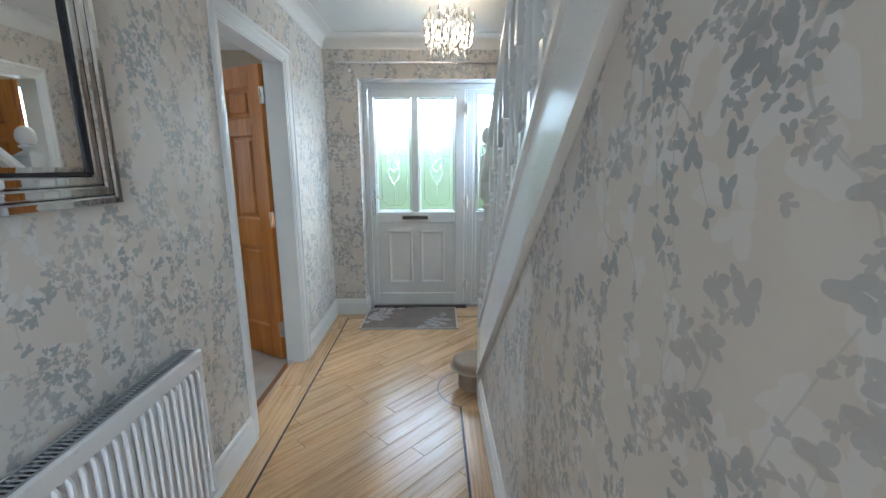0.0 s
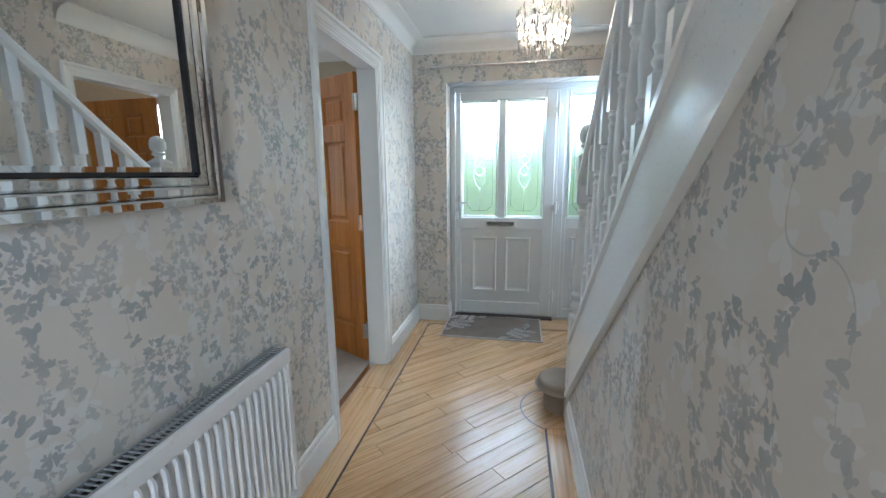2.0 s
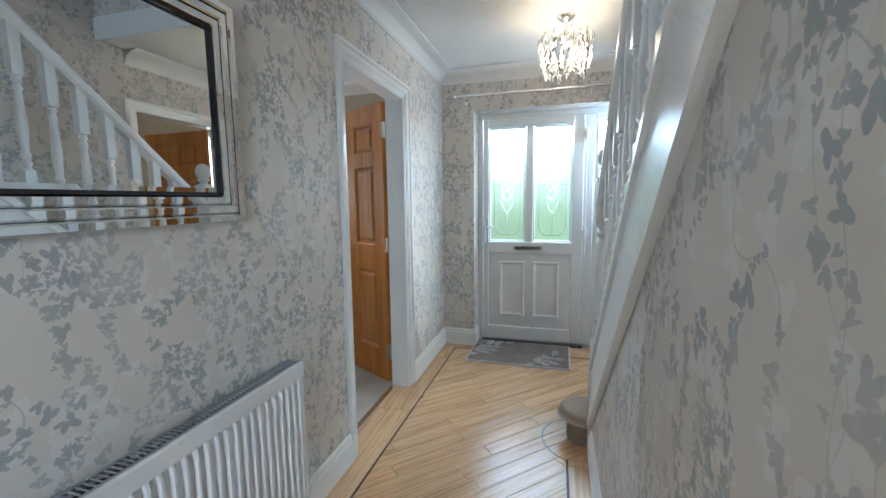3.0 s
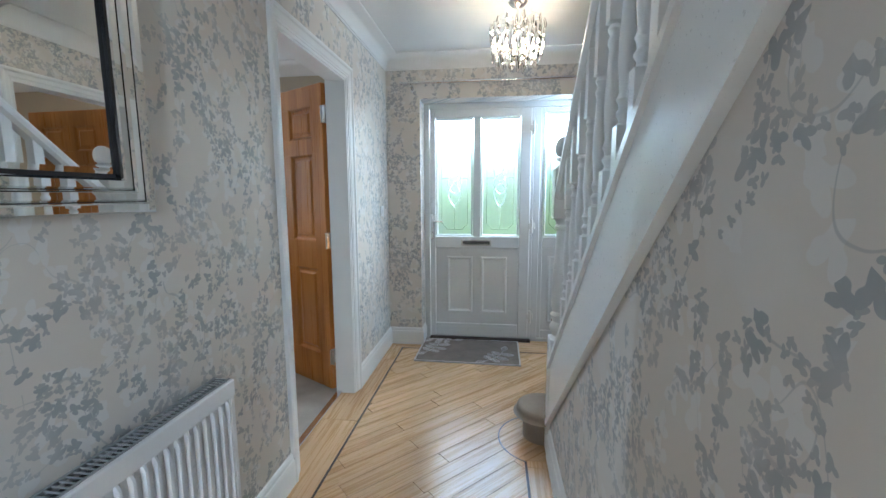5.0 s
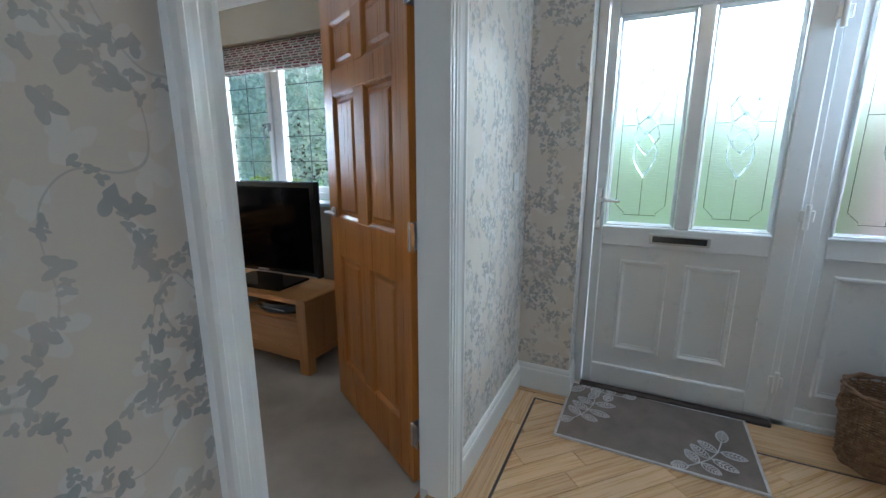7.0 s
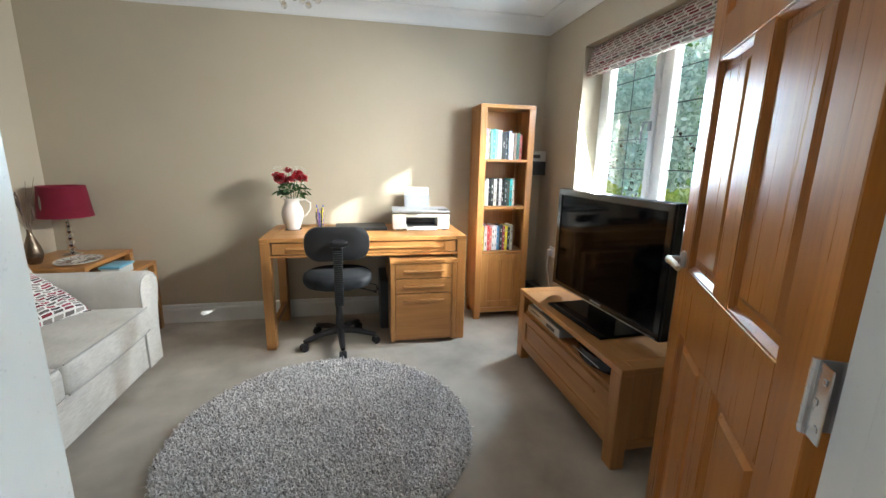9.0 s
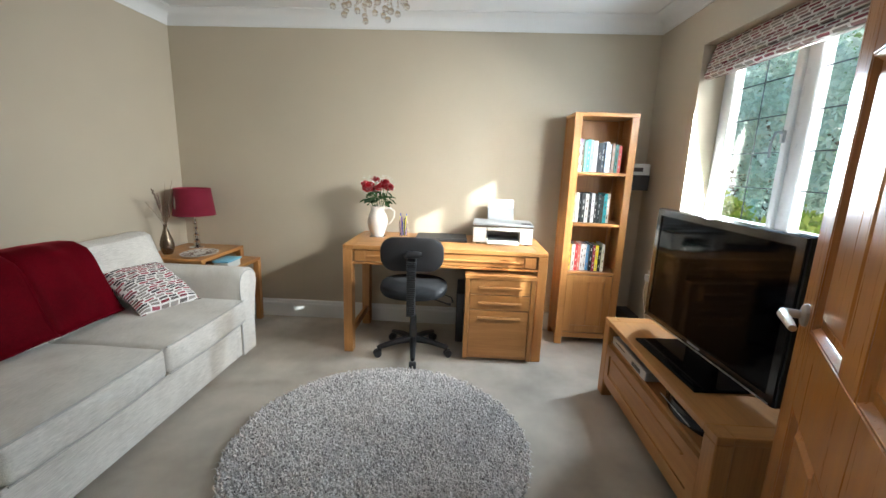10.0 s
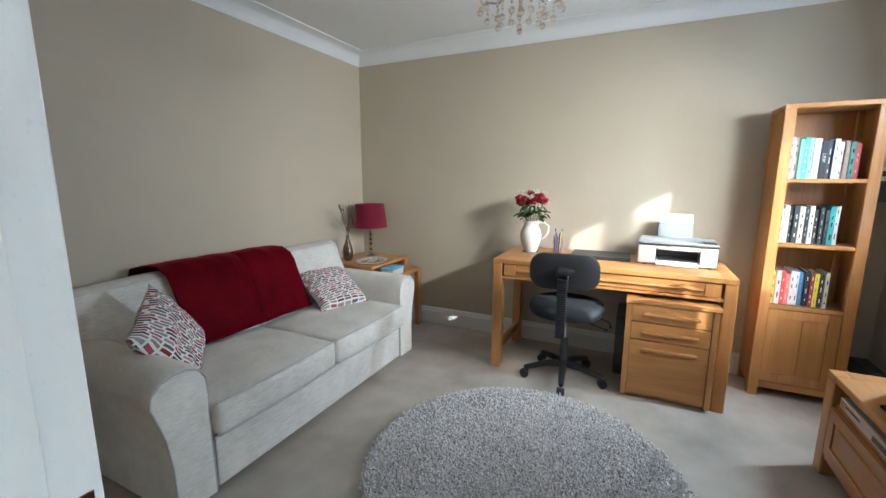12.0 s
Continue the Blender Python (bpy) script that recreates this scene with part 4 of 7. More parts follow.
def staircase():
    s = empty("staircase", "white painted timber staircase with turned balusters and beige carpeted treads", "staircase", (0, 0, 0), kind="structure")
    yt = 2.31 - (TOP + 0.6 - 0.545) / SLOPE
    bm = bmesh.new()
    zl = 2.352
    prism(bm, [(zl, string_z(zl, 0.215)), (zl, string_z(zl)), (yt - 0.3, string_z(yt - 0.3)), (yt - 0.3, string_z(yt - 0.3, 0.215))], lambda a, b, d: (d, a, b), 0.352, 0.408)
    part("string", bm, "gloss", s, "broad white glossy stair string")
    def along(path, prof, nm, lab=""):
        part(nm, sweep(path, prof, lambda a, b, d: (d, a, b)), "gloss", s, lab)
    e = -1.2
    along([(zl, string_z(zl)), (e, string_z(e))], [(0.0, 0.338), (-0.022, 0.338), (-0.030, 0.344), (-0.030, 0.418), (-0.022, 0.424), (0.0, 0.424)], "base_rail", "white base rail on the string")
    along([(zl, string_z(zl, 0.206)), (e, string_z(e, 0.206))], [(0, 0.338), (-0.026, 0.338), (-0.034, 0.346), (-0.034, 0.352), (0, 0.352)], "lower_bead", "white bead under the string")
    # handrail
    off = 0.915
    hand = [(0.0, 0.365), (-0.012, 0.350), (-0.032, 0.350), (-0.045, 0.360), (-0.056, 0.372), (-0.060, 0.388), (-0.056, 0.404), (-0.045, 0.416), (-0.032, 0.426), (-0.012, 0.426), (0.0, 0.411)]
    along([(2.36, string_z(2.36, 0.505 + 0.822)), (e, string_z(e, 0.505 + 0.822))], hand, "handrail", "white moulded handrail")
    me = baluster_mesh()
    y = 2.175
    k = 0
    while y > -0.9:
        b = new("baluster", me)
        b.parent = s
        b.matrix_basis = pose(0.388, y, string_z(y) + 0.030 / math.cos(math.atan(SLOPE)) - 0.012, 0, 0, 0)
        y -= 0.115
        k += 1
    # newel
    bm = bmesh.new()
    cx, cy, h = 0.397, 2.400, 0.047
    box(bm, cx - h, cx + h, cy - h, cy + h, 0, 0.612, 0.003)
    box(bm, cx - h, cx + h, cy - h, cy + h, 1.20, 1.43, 0.003)
    lathe(bm, [(0.047, 0.612), (0.033, 0.624), (0.033, 0.634), (0.045, 0.652), (0.046, 0.672), (0.032, 0.695), (0.036, 0.71), (0.044, 0.728), (0.032, 0.745), (0.040, 0.775), (0.041, 0.83), (0.037, 0.95), (0.028, 1.08),
               (0.0255, 1.14), (0.036, 1.15), (0.036, 1.162), (0.028, 1.172), (0.030, 1.185), (0.044, 1.20)], at=(cx, cy, 0), n=22)
    part("newel_post", bm, "gloss", s, "turned white newel post", smooth=True)
    bm = bmesh.new()
    vs = bmesh.ops.create_cone(bm, cap_ends=True, segments=4, radius1=0.065, radius2=0.03, depth=0.022, matrix=pose(cx, cy, 1.441, 0, 0, 45))
    lathe(bm, [(0.026, 1.45), (0.022, 1.458), (0.022, 1.466), (0.036, 1.474), (0.036, 1.482), (0.024, 1.488), (0.036, 1.497), (0.0425, 1.512), (0.044, 1.532), (0.040, 1.552), (0.030, 1.569), (0.015, 1.579), (0.0, 1.582)], at=(cx, cy, 0), n=22)
    part("newel_cap", bm, "gloss", s, "white ball cap on the newel", smooth=True)
    # carpeted treads, the lowest with a rounded end
    run, rise = 0.216, 0.19
    for i in range(14):
        y1 = 2.66 - run * i
        z0, z1 = rise * i, rise * (i + 1) - 0.008
        bm = bmesh.new()
        if i == 0:
            c, r = (0.345, 2.545), 0.115
            arc = lambda rr, ex=0.0: [(c[0] + rr * math.cos(a), c[1] + rr * math.sin(a)) for a in np.linspace(-math.pi / 2 * 1.0, -math.pi * 1.5, 15)]
            for rr, za, zb in ((0.100, 0.0, 0.135), (0.135, 0.135, 0.182)):
                poly = arc(rr) + [(EW, c[1] + rr), (EW, c[1] - 0.3), (0.40, c[1] - 0.3)]
                poly = [(0.40, c[1] - rr)] + arc(rr) + [(EW, c[1] + rr), (EW, c[1] - rr)]
                prism(bm, poly, lambda a, b, d: (a, b, d), za, zb)
            bmesh.ops.remove_doubles(bm, verts=bm.verts, dist=1e-5)
            bmesh.ops.bevel(bm, geom=[e2 for e2 in bm.edges if all(v.co.z > 0.13 for v in e2.verts) and abs(e2.verts[0].co.z - e2.verts[1].co.z) < 1e-4], offset=0.018, segments=4, affect="EDGES", profile=0.5)
            part("tread", bm, "steps", s, "beige carpeted bullnose bottom step", smooth=True)
        else:
            box(bm, 0.409, EW - 0.022, y1 - run - 0.02, y1, z0 - 0.19, z1 - 0.03)
            box(bm, 0.409, EW - 0.022, y1 - run - 0.02, y1 + 0.022, z1 - 0.03, z1, 0.012, seg=3)
            part("tread", bm, "steps", s, smooth=True)
    bm = bmesh.new()
    prism(bm, [(2.66, 0), (2.66, 0.16), (2.40, 0.42), (-0.9, string_z(-0.9, 0.62)), (-0.9, string_z(-0.9, 0.1)), (2.3, 0)], lambda a, b, d: (d, a, b), EW - 0.022, EW - 0.001)
    part("wall_string", bm, "gloss", s, "white wall string")


walls()
ceilings()
skirtings()
doorways()
inner_doors()
front_door()
study_window()
staircase()


# ---- hall things ----
def radiator():
    y0, y1, zt, h = 0.42, 1.52, 0.745, 0.60
    xb, xf = LW + 0.035, LW + 0.105
    r = empty("radiator", "white enamelled convector radiator with a slotted top grille", "radiator", (LW, (y0 + y1) / 2, 0.15))
    off = Matrix.Translation((-LW, -(y0 + y1) / 2, -0.15))

    def p(nm, bm, mat="rad", lab="", smooth=False):
        bmesh.ops.transform(bm, matrix=off, verts=bm.verts)
        return part(nm, bm, mat, r, lab, smooth)

    bm = bmesh.new()
    pts = []
    y = y0 + 0.02
    pitch = 0.0335
    n = int((y1 - y0 - 0.04) / pitch)
    pitch = (y1 - y0 - 0.04) / n
    prof = []
    for i in range(n):
        a = y0 + 0.02 + i * pitch
        prof += [(a, 0), (a + pitch * 0.58, 0), (a + pitch * 0.68, 0.011), (a + pitch * 0.90, 0.011)]
    prof.append((y1 - 0.02, 0))
    zs = [zt - h + 0.03, zt - h + 0.05, zt - 0.075, zt - 0.055]
    rows = []
    for k, z in enumerate(zs):
        rows.append([bm.verts.new((xf - 0.014 + (d if k in (1, 2) else 0), a, z)) for a, d in prof])
    for a, b in zip(rows, rows[1:]):
        for j in range(len(prof) - 1):
            bm.faces.new((a[j], a[j + 1], b[j + 1], b[j]))
    p("front_panel", bm, lab="ribbed white front panel", smooth=True)
    p("rim", boxes([(xf - 0.016, xf, y0, y1, zt - 0.055, zt), (xf - 0.016, xf, y0, y1, zt - h, zt - h + 0.032), (xf - 0.016, xf - 0.004, y0, y0 + 0.022, zt - h, zt), (xf - 0.016, xf - 0.004, y1 - 0.022, y1, zt - h, zt)], 0.004))
    p("side_panel", boxes([(xb, xf - 0.016, y0, y0 + 0.004, zt - h + 0.01, zt - 0.002)], 0.001))
    p("side_panel", boxes([(xb, xf - 0.016, y1 - 0.004, y1, zt - h + 0.01, zt - 0.002)], 0.001))
    p("back_panel", boxes([(xb, xb + 0.008, y0, y1, zt - h, zt - 0.01)], 0.002))
    bm = bmesh.new()
    m = int((y1 - y0) / 0.014)
    for i in range(m):
        yy = y0 + 0.006 + i * (y1 - y0 - 0.012) / (m - 1)
        box(bm, xb + 0.004, xf - 0.016, yy - 0.0012, yy + 0.0012, zt - 0.006, zt - 0.002)
    box(bm, xb, xb + 0.006, y0, y1, zt - 0.014, zt)
    box(bm, xf - 0.022, xf - 0.014, y0, y1, zt - 0.014, zt)
    # grey stands for shadow on the slats
    p("top_grille", bm, "grey", "slotted top grille with its shade put into the grey")
    # one black block just below the slats paints the dark of the slots
    p("fins", boxes([(xb + 0.012, xf - 0.02, y0 + 0.02, y1 - 0.02, zt - h + 0.05, zt - 0.016)]), "black", "black block painting the shade under the grille")
    bm = bmesh.new()
    lathe(bm, [(0.011, 0.02), (0.011, zt - h + 0.01), (0.014, zt - h + 0.012), (0.014, zt - h + 0.05)], at=((xb + xf) / 2, y1 + 0.018, 0), n=12)
    box(bm, (xb + xf) / 2 - 0.012, (xb + xf) / 2 + 0.012, y1 - 0.004, y1 + 0.03, zt - h + 0.03, zt - h + 0.054, 0.004)
    p("valve", bm, "steel", "steel lockshield valve and pipe", True)


def wall_mirror():
    ya, yb, za, zb = -0.02, 1.365, 1.272, 1.925
    xw = LW
    m = empty("wall_mirror", "large landscape mirror with a silver and mirrored border above the radiator", "mirror", (xw, (ya + yb) / 2, (za + zb) / 2))
    off = Matrix.Translation((-xw, -(ya + yb) / 2, -(za + zb) / 2))

    def p(nm, bm, mat, lab=""):
        bmesh.ops.transform(bm, matrix=off, verts=bm.verts)
        part(nm, bm, mat, m, lab)

    p("backing", boxes([(xw + 0.002, xw + 0.014, ya + 0.01, yb - 0.01, za + 0.01, zb - 0.01)]), "black", "dark backing board")
    W = 0.026
    for i in range(3):
        o = i * (W + 0.002)
        prof = [(o, 0.014), (o, 0.028 - i * 0.003), (o + 0.005, 0.033 - i * 0.003), (o + W - 0.005, 0.033 - i * 0.003), (o + W, 0.028 - i * 0.003), (o + W, 0.014)]
        p("mirror_strip", sweep([(ya, za), (yb, za), (yb, zb), (ya, zb)], prof, lambda a, b, h: (xw + h, a, b), close=True), "mirror", "bevelled mirror strip")
    o = 3 * (W + 0.002)
    # black lip paints the dark gap round the glass, left off along the bottom
    p("inner_lip", sweep([(yb, za + o), (yb, zb), (ya, zb), (ya, za + o)], [(o, 0.012), (o, 0.027), (o + 0.008, 0.027), (o + 0.008, 0.012)], lambda a, b, h: (xw + h, a, b)), "gloss_black", "thin black lip painting the shadowed inner gap")
    o += 0.008
    bm = bmesh.new()
    e = 0.012
    ring0 = [(ya + o, za + o), (yb - o, za + o), (yb - o, zb - o), (ya + o, zb - o)]
    ring1 = [(ya + o + e, za + o + e), (yb - o - e, za + o + e), (yb - o - e, zb - o - e), (ya + o + e, zb - o - e)]
    a = [bm.verts.new((xw + 0.0165, y, z)) for y, z in ring0]
    b = [bm.verts.new((xw + 0.018, y, z)) for y, z in ring1]
    c = [bm.verts.new((xw + 0.0145, y, z)) for y, z in ring0]
    bm.faces.new(b)
    bm.faces.new(c)
    for i in range(4):
        j = (i + 1) % 4
        bm.faces.new((a[i], a[j], b[j], b[i]))
        bm.faces.new((a[i], a[j], c[j], c[i]))
    p("mirror_glass", bm, "mirror", "bevelled mirror glass")


def hall_chandelier():
    cx, cy = 0.195, 2.98
    c = empty("hall_chandelier", "small chrome ceiling pendant with tiers of teardrop crystals, lit", "chandelier", (cx, cy, 2.43))
    bm = bmesh.new()
    lathe(bm, [(0.0, 0.0), (0.055, 0.0), (0.055, -0.008), (0.035, -0.03), (0.008, -0.038), (0.006, -0.04), (0.005, -0.145), (0.02, -0.15), (0.024, -0.17), (0.008, -0.185), (0.0, -0.19)], n=20)
    part("stem", bm, "chrome", c, "chrome ceiling rose and rod", smooth=True)
    rnd = random.Random(4)
    drop = bmesh.new()
    lathe(drop, [(0.0, 0.0), (0.003, -0.004), (0.006, -0.018), (0.0085, -0.036), (0.006, -0.05), (0.0, -0.058)], n=6)
    dm = bpy.data.meshes.new("crystal_drop")
    drop.to_mesh(dm)
    drop.free()
    dm.materials.append(M["crystal"])
    tiers = ((0.155, -0.085, 18, -0.19), (0.155, -0.10, 18, -0.235), (0.125, -0.11, 14, -0.275), (0.085, -0.12, 10, -0.315), (0.04, -0.13, 5, -0.355))
    for r, ztop, n, zend in tiers[:3]:
        arm = bmesh.new()
        for k in range(n):
            a = 2 * math.pi * (k + rnd.random() * 0.3) / n
            pts = [(0.012 * math.cos(a), 0.012 * math.sin(a), -0.155)]
            for q in (0.25, 0.5, 0.75, 0.92, 1.0):
                rr = 0.012 + (r - 0.012) * q
                z = -0.155 + (ztop + 0.155) * math.sin(q * math.pi * 0.62) - max(0, q - 0.7) * 0.12
                pts.append((rr * math.cos(a), rr * math.sin(a), z))
            tube(arm, pts, 0.0013, 5)
        part("arm", arm, "chrome", c, "fine curved chrome arms")
    for r, ztop, n, zend in tiers:
        for k in range(n):
            a = 2 * math.pi * (k + rnd.random() * 0.4) / n
            z = zend + 0.03 * rnd.random()
            for j in range(3 if r > 0.1 else 2):
                ob = new("crystal_drop", dm)
                ob.parent = c
                ob.matrix_basis = pose((r - 0.004 * j) * math.cos(a), (r - 0.004 * j) * math.sin(a), z + 0.055 * (2 - j) - 0.05, rnd.uniform(-8, 8), rnd.uniform(-8, 8), rnd.uniform(0, 90))
    for k in range(3):
        a = 2 * math.pi * k / 3
        bm = bmesh.new()
        lathe(bm, [(0.0, -0.02), (0.008, -0.018), (0.011, -0.005), (0.008, 0.012), (0.005, 0.02), (0.0, 0.021)], at=(0.035 * math.cos(a), 0.035 * math.sin(a), -0.21), n=10)
        part("bulb", bm, "bulb", c, "warm glowing bulb", smooth=True)
    lamp = new("pendant_light", bpy.data.lights.new("pendant_light", "POINT"))
    lamp.data.energy, lamp.data.color, lamp.data.shadow_soft_size = 2.2, (1.0, 0.72, 0.45), 0.05
    lamp.location = (cx, cy, 2.43 - 0.235)


def doormat():
    x0, x1, y0, y1 = -0.54, 0.290, 3.455, 3.975
    cx, cy = (x0 + x1) / 2, (y0 + y1) / 2
    d = empty("doormat", "grey doormat with a pale border and pale leaf sprays", "doormat", (cx, cy, 0.001), -0.8)
    w, h = (x1 - x0) / 2, (y1 - y0) / 2
    part("mat", boxes([(-w, w, -h, h, 0, 0.009)], 0.003), "mat", d)
    part("border", boxes([(-w - 0.006, w + 0.006, -h - 0.006, -h + 0.006, 0, 0.011), (-w - 0.006, w + 0.006, h - 0.006, h + 0.006, 0, 0.011),
                          (-w - 0.006, -w + 0.006, -h + 0.006, h - 0.006, 0, 0.011), (w - 0.006, w + 0.006, -h + 0.006, h - 0.006, 0, 0.011)], 0.002), "mat_pale", d, "pale bound edge")

    def spray(ox, oy, ang, flip):
        bm = bmesh.new()
        M0 = Matrix.Translation((ox, oy, 0.0092)) @ pose(0, 0, 0, 0, 0, ang)
        stem = [(0, 0), (0.05, 0.02 * flip), (0.11, 0.05 * flip), (0.17, 0.10 * flip), (0.22, 0.17 * flip)]
        tube(bm, [M0 @ Vector((a, b, 0.0005)) for a, b in stem], 0.0028, 4)
        leaves = [(0.05, 0.02, 100, 0.085), (0.06, 0.02, -50, 0.08), (0.11, 0.05, 110, 0.10), (0.12, 0.05, -45, 0.10), (0.165, 0.095, 120, 0.09), (0.18, 0.10, -25, 0.10), (0.22, 0.17, 60, 0.10), (0.0, 0.0, 180, 0.07)]
        for a, b, an, L in leaves:
            base = M0 @ Vector((a, b * flip, 0.0)).to_4d()
            q = M0 @ pose(a, b * flip, 0.0005, 0, 0, an * flip)
            n = 8
            up, lo, mu, ml = [], [], [], []
            for k in range(n + 1):
                t = k / n
                wd = 0.024 * math.sin(math.pi * min(1, t * 0.97 + 0.015)) ** 0.8
                up.append((L * t, wd))
            ring = [(x, y) for x, y in up] + [(x, -y) for x, y in up[::-1]]
            tube(bm, [q @ Vector((x, y, 0.0008)) for x, y in ring[:-1]], 0.003, 4, close=True)
            tube(bm, [q @ Vector((0, 0, 0.0008)), q @ Vector((L * 0.95, 0, 0.0008))], 0.0016, 4)
            for t in (0.25, 0.4, 0.55, 0.7, 0.83):
                wd = 0.022 * math.sin(math.pi * t)
                for s in (-1, 1):
                    tube(bm, [q @ Vector((L * t, 0, 0.0008)), q @ Vector((L * (t + 0.12), s * wd, 0.0008))], 0.0026, 4)
        part("leaf_spray", bm, "mat_pale", d, "pale leaf spray")
    spray(-0.14, 0.22, 205, -1)
    spray(-0.36, -0.10, 35, 1)
    spray(0.14, -0.22, 20, 1)


def basket():
    cx, cy = 0.745, 3.86 - 0.0
    b = empty("wicker_basket", "round brown woven wicker basket standing on the plank floor", "basket", (cx, cy, 0.001))
    n, rows = 44, 26
    H = 0.335
    for half in (0, 1):
        bm = bmesh.new()
        for k in range(half, rows, 2):
            z = 0.008 + (H - 0.015) * k / rows
            R = 0.125 + 0.025 * (z / H) ** 0.8
            pts = [((R + 0.0045 * (1 if (i + k // 2 + half) % 2 else -1)) * math.cos(2 * math.pi * i / n), (R + 0.0045 * (1 if (i + k // 2 + half) % 2 else -1)) * math.sin(2 * math.pi * i / n), z) for i in range(n)]
            tube(bm, pts, 0.0062, 5, close=True)
        part("weave", bm, "wicker", b, smooth=True)
    bm = bmesh.new()
    for i in range(0, n, 2):
        a = 2 * math.pi * i / n
        tube(bm, [(0.125 * math.cos(a), 0.125 * math.sin(a), 0.0), (0.15 * math.cos(a), 0.15 * math.sin(a), H)], 0.004, 5)
    part("stake", bm, "wicker", b)
    bm = bmesh.new()
    for z, q in ((H, 0), (H + 0.008, 1), (0.006, 0)):
        R = 0.152 if z > 0.1 else 0.128
        tube(bm, [((R + 0.004 * math.cos(9 * a + q * 3)) * math.cos(a), (R + 0.004 * math.cos(9 * a + q * 3)) * math.sin(a), z + 0.004 * math.sin(9 * a + q * 3)) for a in np.linspace(0, 2 * math.pi, 72, endpoint=False)], 0.008, 6, close=True)
    part("rim", bm, "wicker", b, "plaited rim", smooth=True)
    for a0 in (195, 15):
        bm = bmesh.new()
        pts = []
        for k in range(9):
            t = k / 8
            a = radians(a0 - 22 + 44 * t)
            R = 0.150 + 0.03 * math.sin(math.pi * t)
            pts.append((R * math.cos(a), R * math.sin(a), H - 0.03 - 0.055 * math.sin(math.pi * t)))
        tube(bm, pts, 0.008, 6)
        part("handle", bm, "wicker", b, smooth=True)
    bm = bmesh.new()
    lathe(bm, [(0.0, 0.0), (0.122, 0.0), (0.122, 0.01), (0.0, 0.01)], n=24)
    part("base", bm, "wicker", b)


def curtain():
    x0, x1, yb, zt = 0.83, 1.20, 3.765, 2.17
    c = empty("curtain", "full-length taupe curtain drawn back with a tieback", "curtain", (1.0, yb, 0.02))
    bm = bmesh.new()
    rowsz = [0.0, 0.1, 0.3, 0.5, 0.7, 0.82, 0.90, 0.96, 1.05, 1.2, 1.4, 1.6, 1.8, 1.95, 2.05, 2.10, 2.14]
    n = 150
    grid = []
    for z in rowsz:
        k = z / 2.14
        tie = math.exp(-((z - 0.90) / 0.22) ** 2)
        if z > 0.90:
            tie = math.exp(-((z - 0.90) / 0.55) ** 2)
        left = 0.725 + 0.18 * tie + (0.10 * (1 - z / 0.9) if z < 0.9 else 0.0)
        right = 1.19 - 0.02 * tie
        amp = 0.032 * (1 - 0.35 * tie) * (0.55 if z > 2.05 else 1)
        row = []
        for i in range(n + 1):
            t = i / n
            ph = t * 2 * math.pi * 7.5
            wob = 0.5 * math.sin(ph * 0.37 + z * 0.8)
            x = left + (right - left) * t - 1.0 + 0.006 * math.sin(ph * 2 + z)
            y = amp * 0.85 * math.sin(ph + wob) + 0.005 * math.sin(ph * 2.3 + 1.3 * z)
            row.append(bm.verts.new((x, y, z)))
        grid.append(row)
    for a, b in zip(grid, grid[1:]):
        for i in range(n):
            bm.faces.new((a[i], a[i + 1], b[i + 1], b[i]))
    bmesh.ops.solidify(bm, geom=bm.faces[:], thickness=0.003)
    part("drape", bm, "curtain", c, smooth=True)
    bm = bmesh.new()
    pts = [(-0.075, 0.02, 0.93), (-0.082, -0.03, 0.915), (-0.03, -0.058, 0.90), (0.06, -0.060, 0.925), (0.14, -0.052, 0.985), (0.185, -0.03, 1.05), (0.20, 0.04, 1.09)]
    tube(bm, pts, 0.011, 8)
    part("tieback", bm, "curtain", c, "taupe tieback band", smooth=True)
    r = empty("curtain_rail", "slim chrome curtain rail over the front door on wall brackets", "curtain rail", (0.25, 3.765, 2.205))
    bm = bmesh.new()
    tube(bm, [(-0.93, 0, 0), (0.96, 0, 0)], 0.011, 12)
    part("rod", bm, "chrome", r, smooth=True)
    bm = bmesh.new()
    lathe(bm, [(0.0, 0.0), (0.016, 0.004), (0.016, 0.016), (0.012, 0.02)], n=14, m=Matrix.Translation((-0.95, 0, 0)) @ pose(0, 0, 0, 0, 90, 0))
    part("finial", bm, "chrome", r, smooth=True)
    for x in (-0.86, 0.62, 0.93):
        bm = bmesh.new()
        tube(bm, [(x, 0.074, -0.03), (x, 0.05, -0.03), (x, 0.0, -0.024), (x, 0.0, -0.008)], 0.006, 8)
        box(bm, x - 0.012, x + 0.012, 0.066, 0.0745, -0.06, 0.0, 0.002)
        part("bracket", bm, "chrome", r)
    for i in range(10):
        bm = bmesh.new()
        x = 0.49 + i * 0.045
        tube(bm, [(x, 0.018 * math.cos(a), 0.018 * math.sin(a) - 0.006) for a in np.linspace(0, 2 * math.pi, 14, endpoint=False)], 0.002, 5, close=True)
        part("ring", bm, "chrome", r)


def light_switch():
    s = empty("light_switch", "white single rocker light switch on the papered wall", "light switch", (LW, 3.63, 1.185))
    part("plate", boxes([(0.0, 0.008, -0.043, 0.043, -0.043, 0.043)], 0.003), "white", s)
    part("rocker", boxes([(0.008, 0.012, -0.012, 0.012, -0.02, 0.02)], 0.002), "white", s)


# ---- study things ----
def leg_frame(t, nm, rows, mat, bevel=0.003):
    part(nm, boxes(rows, bevel), mat, t)


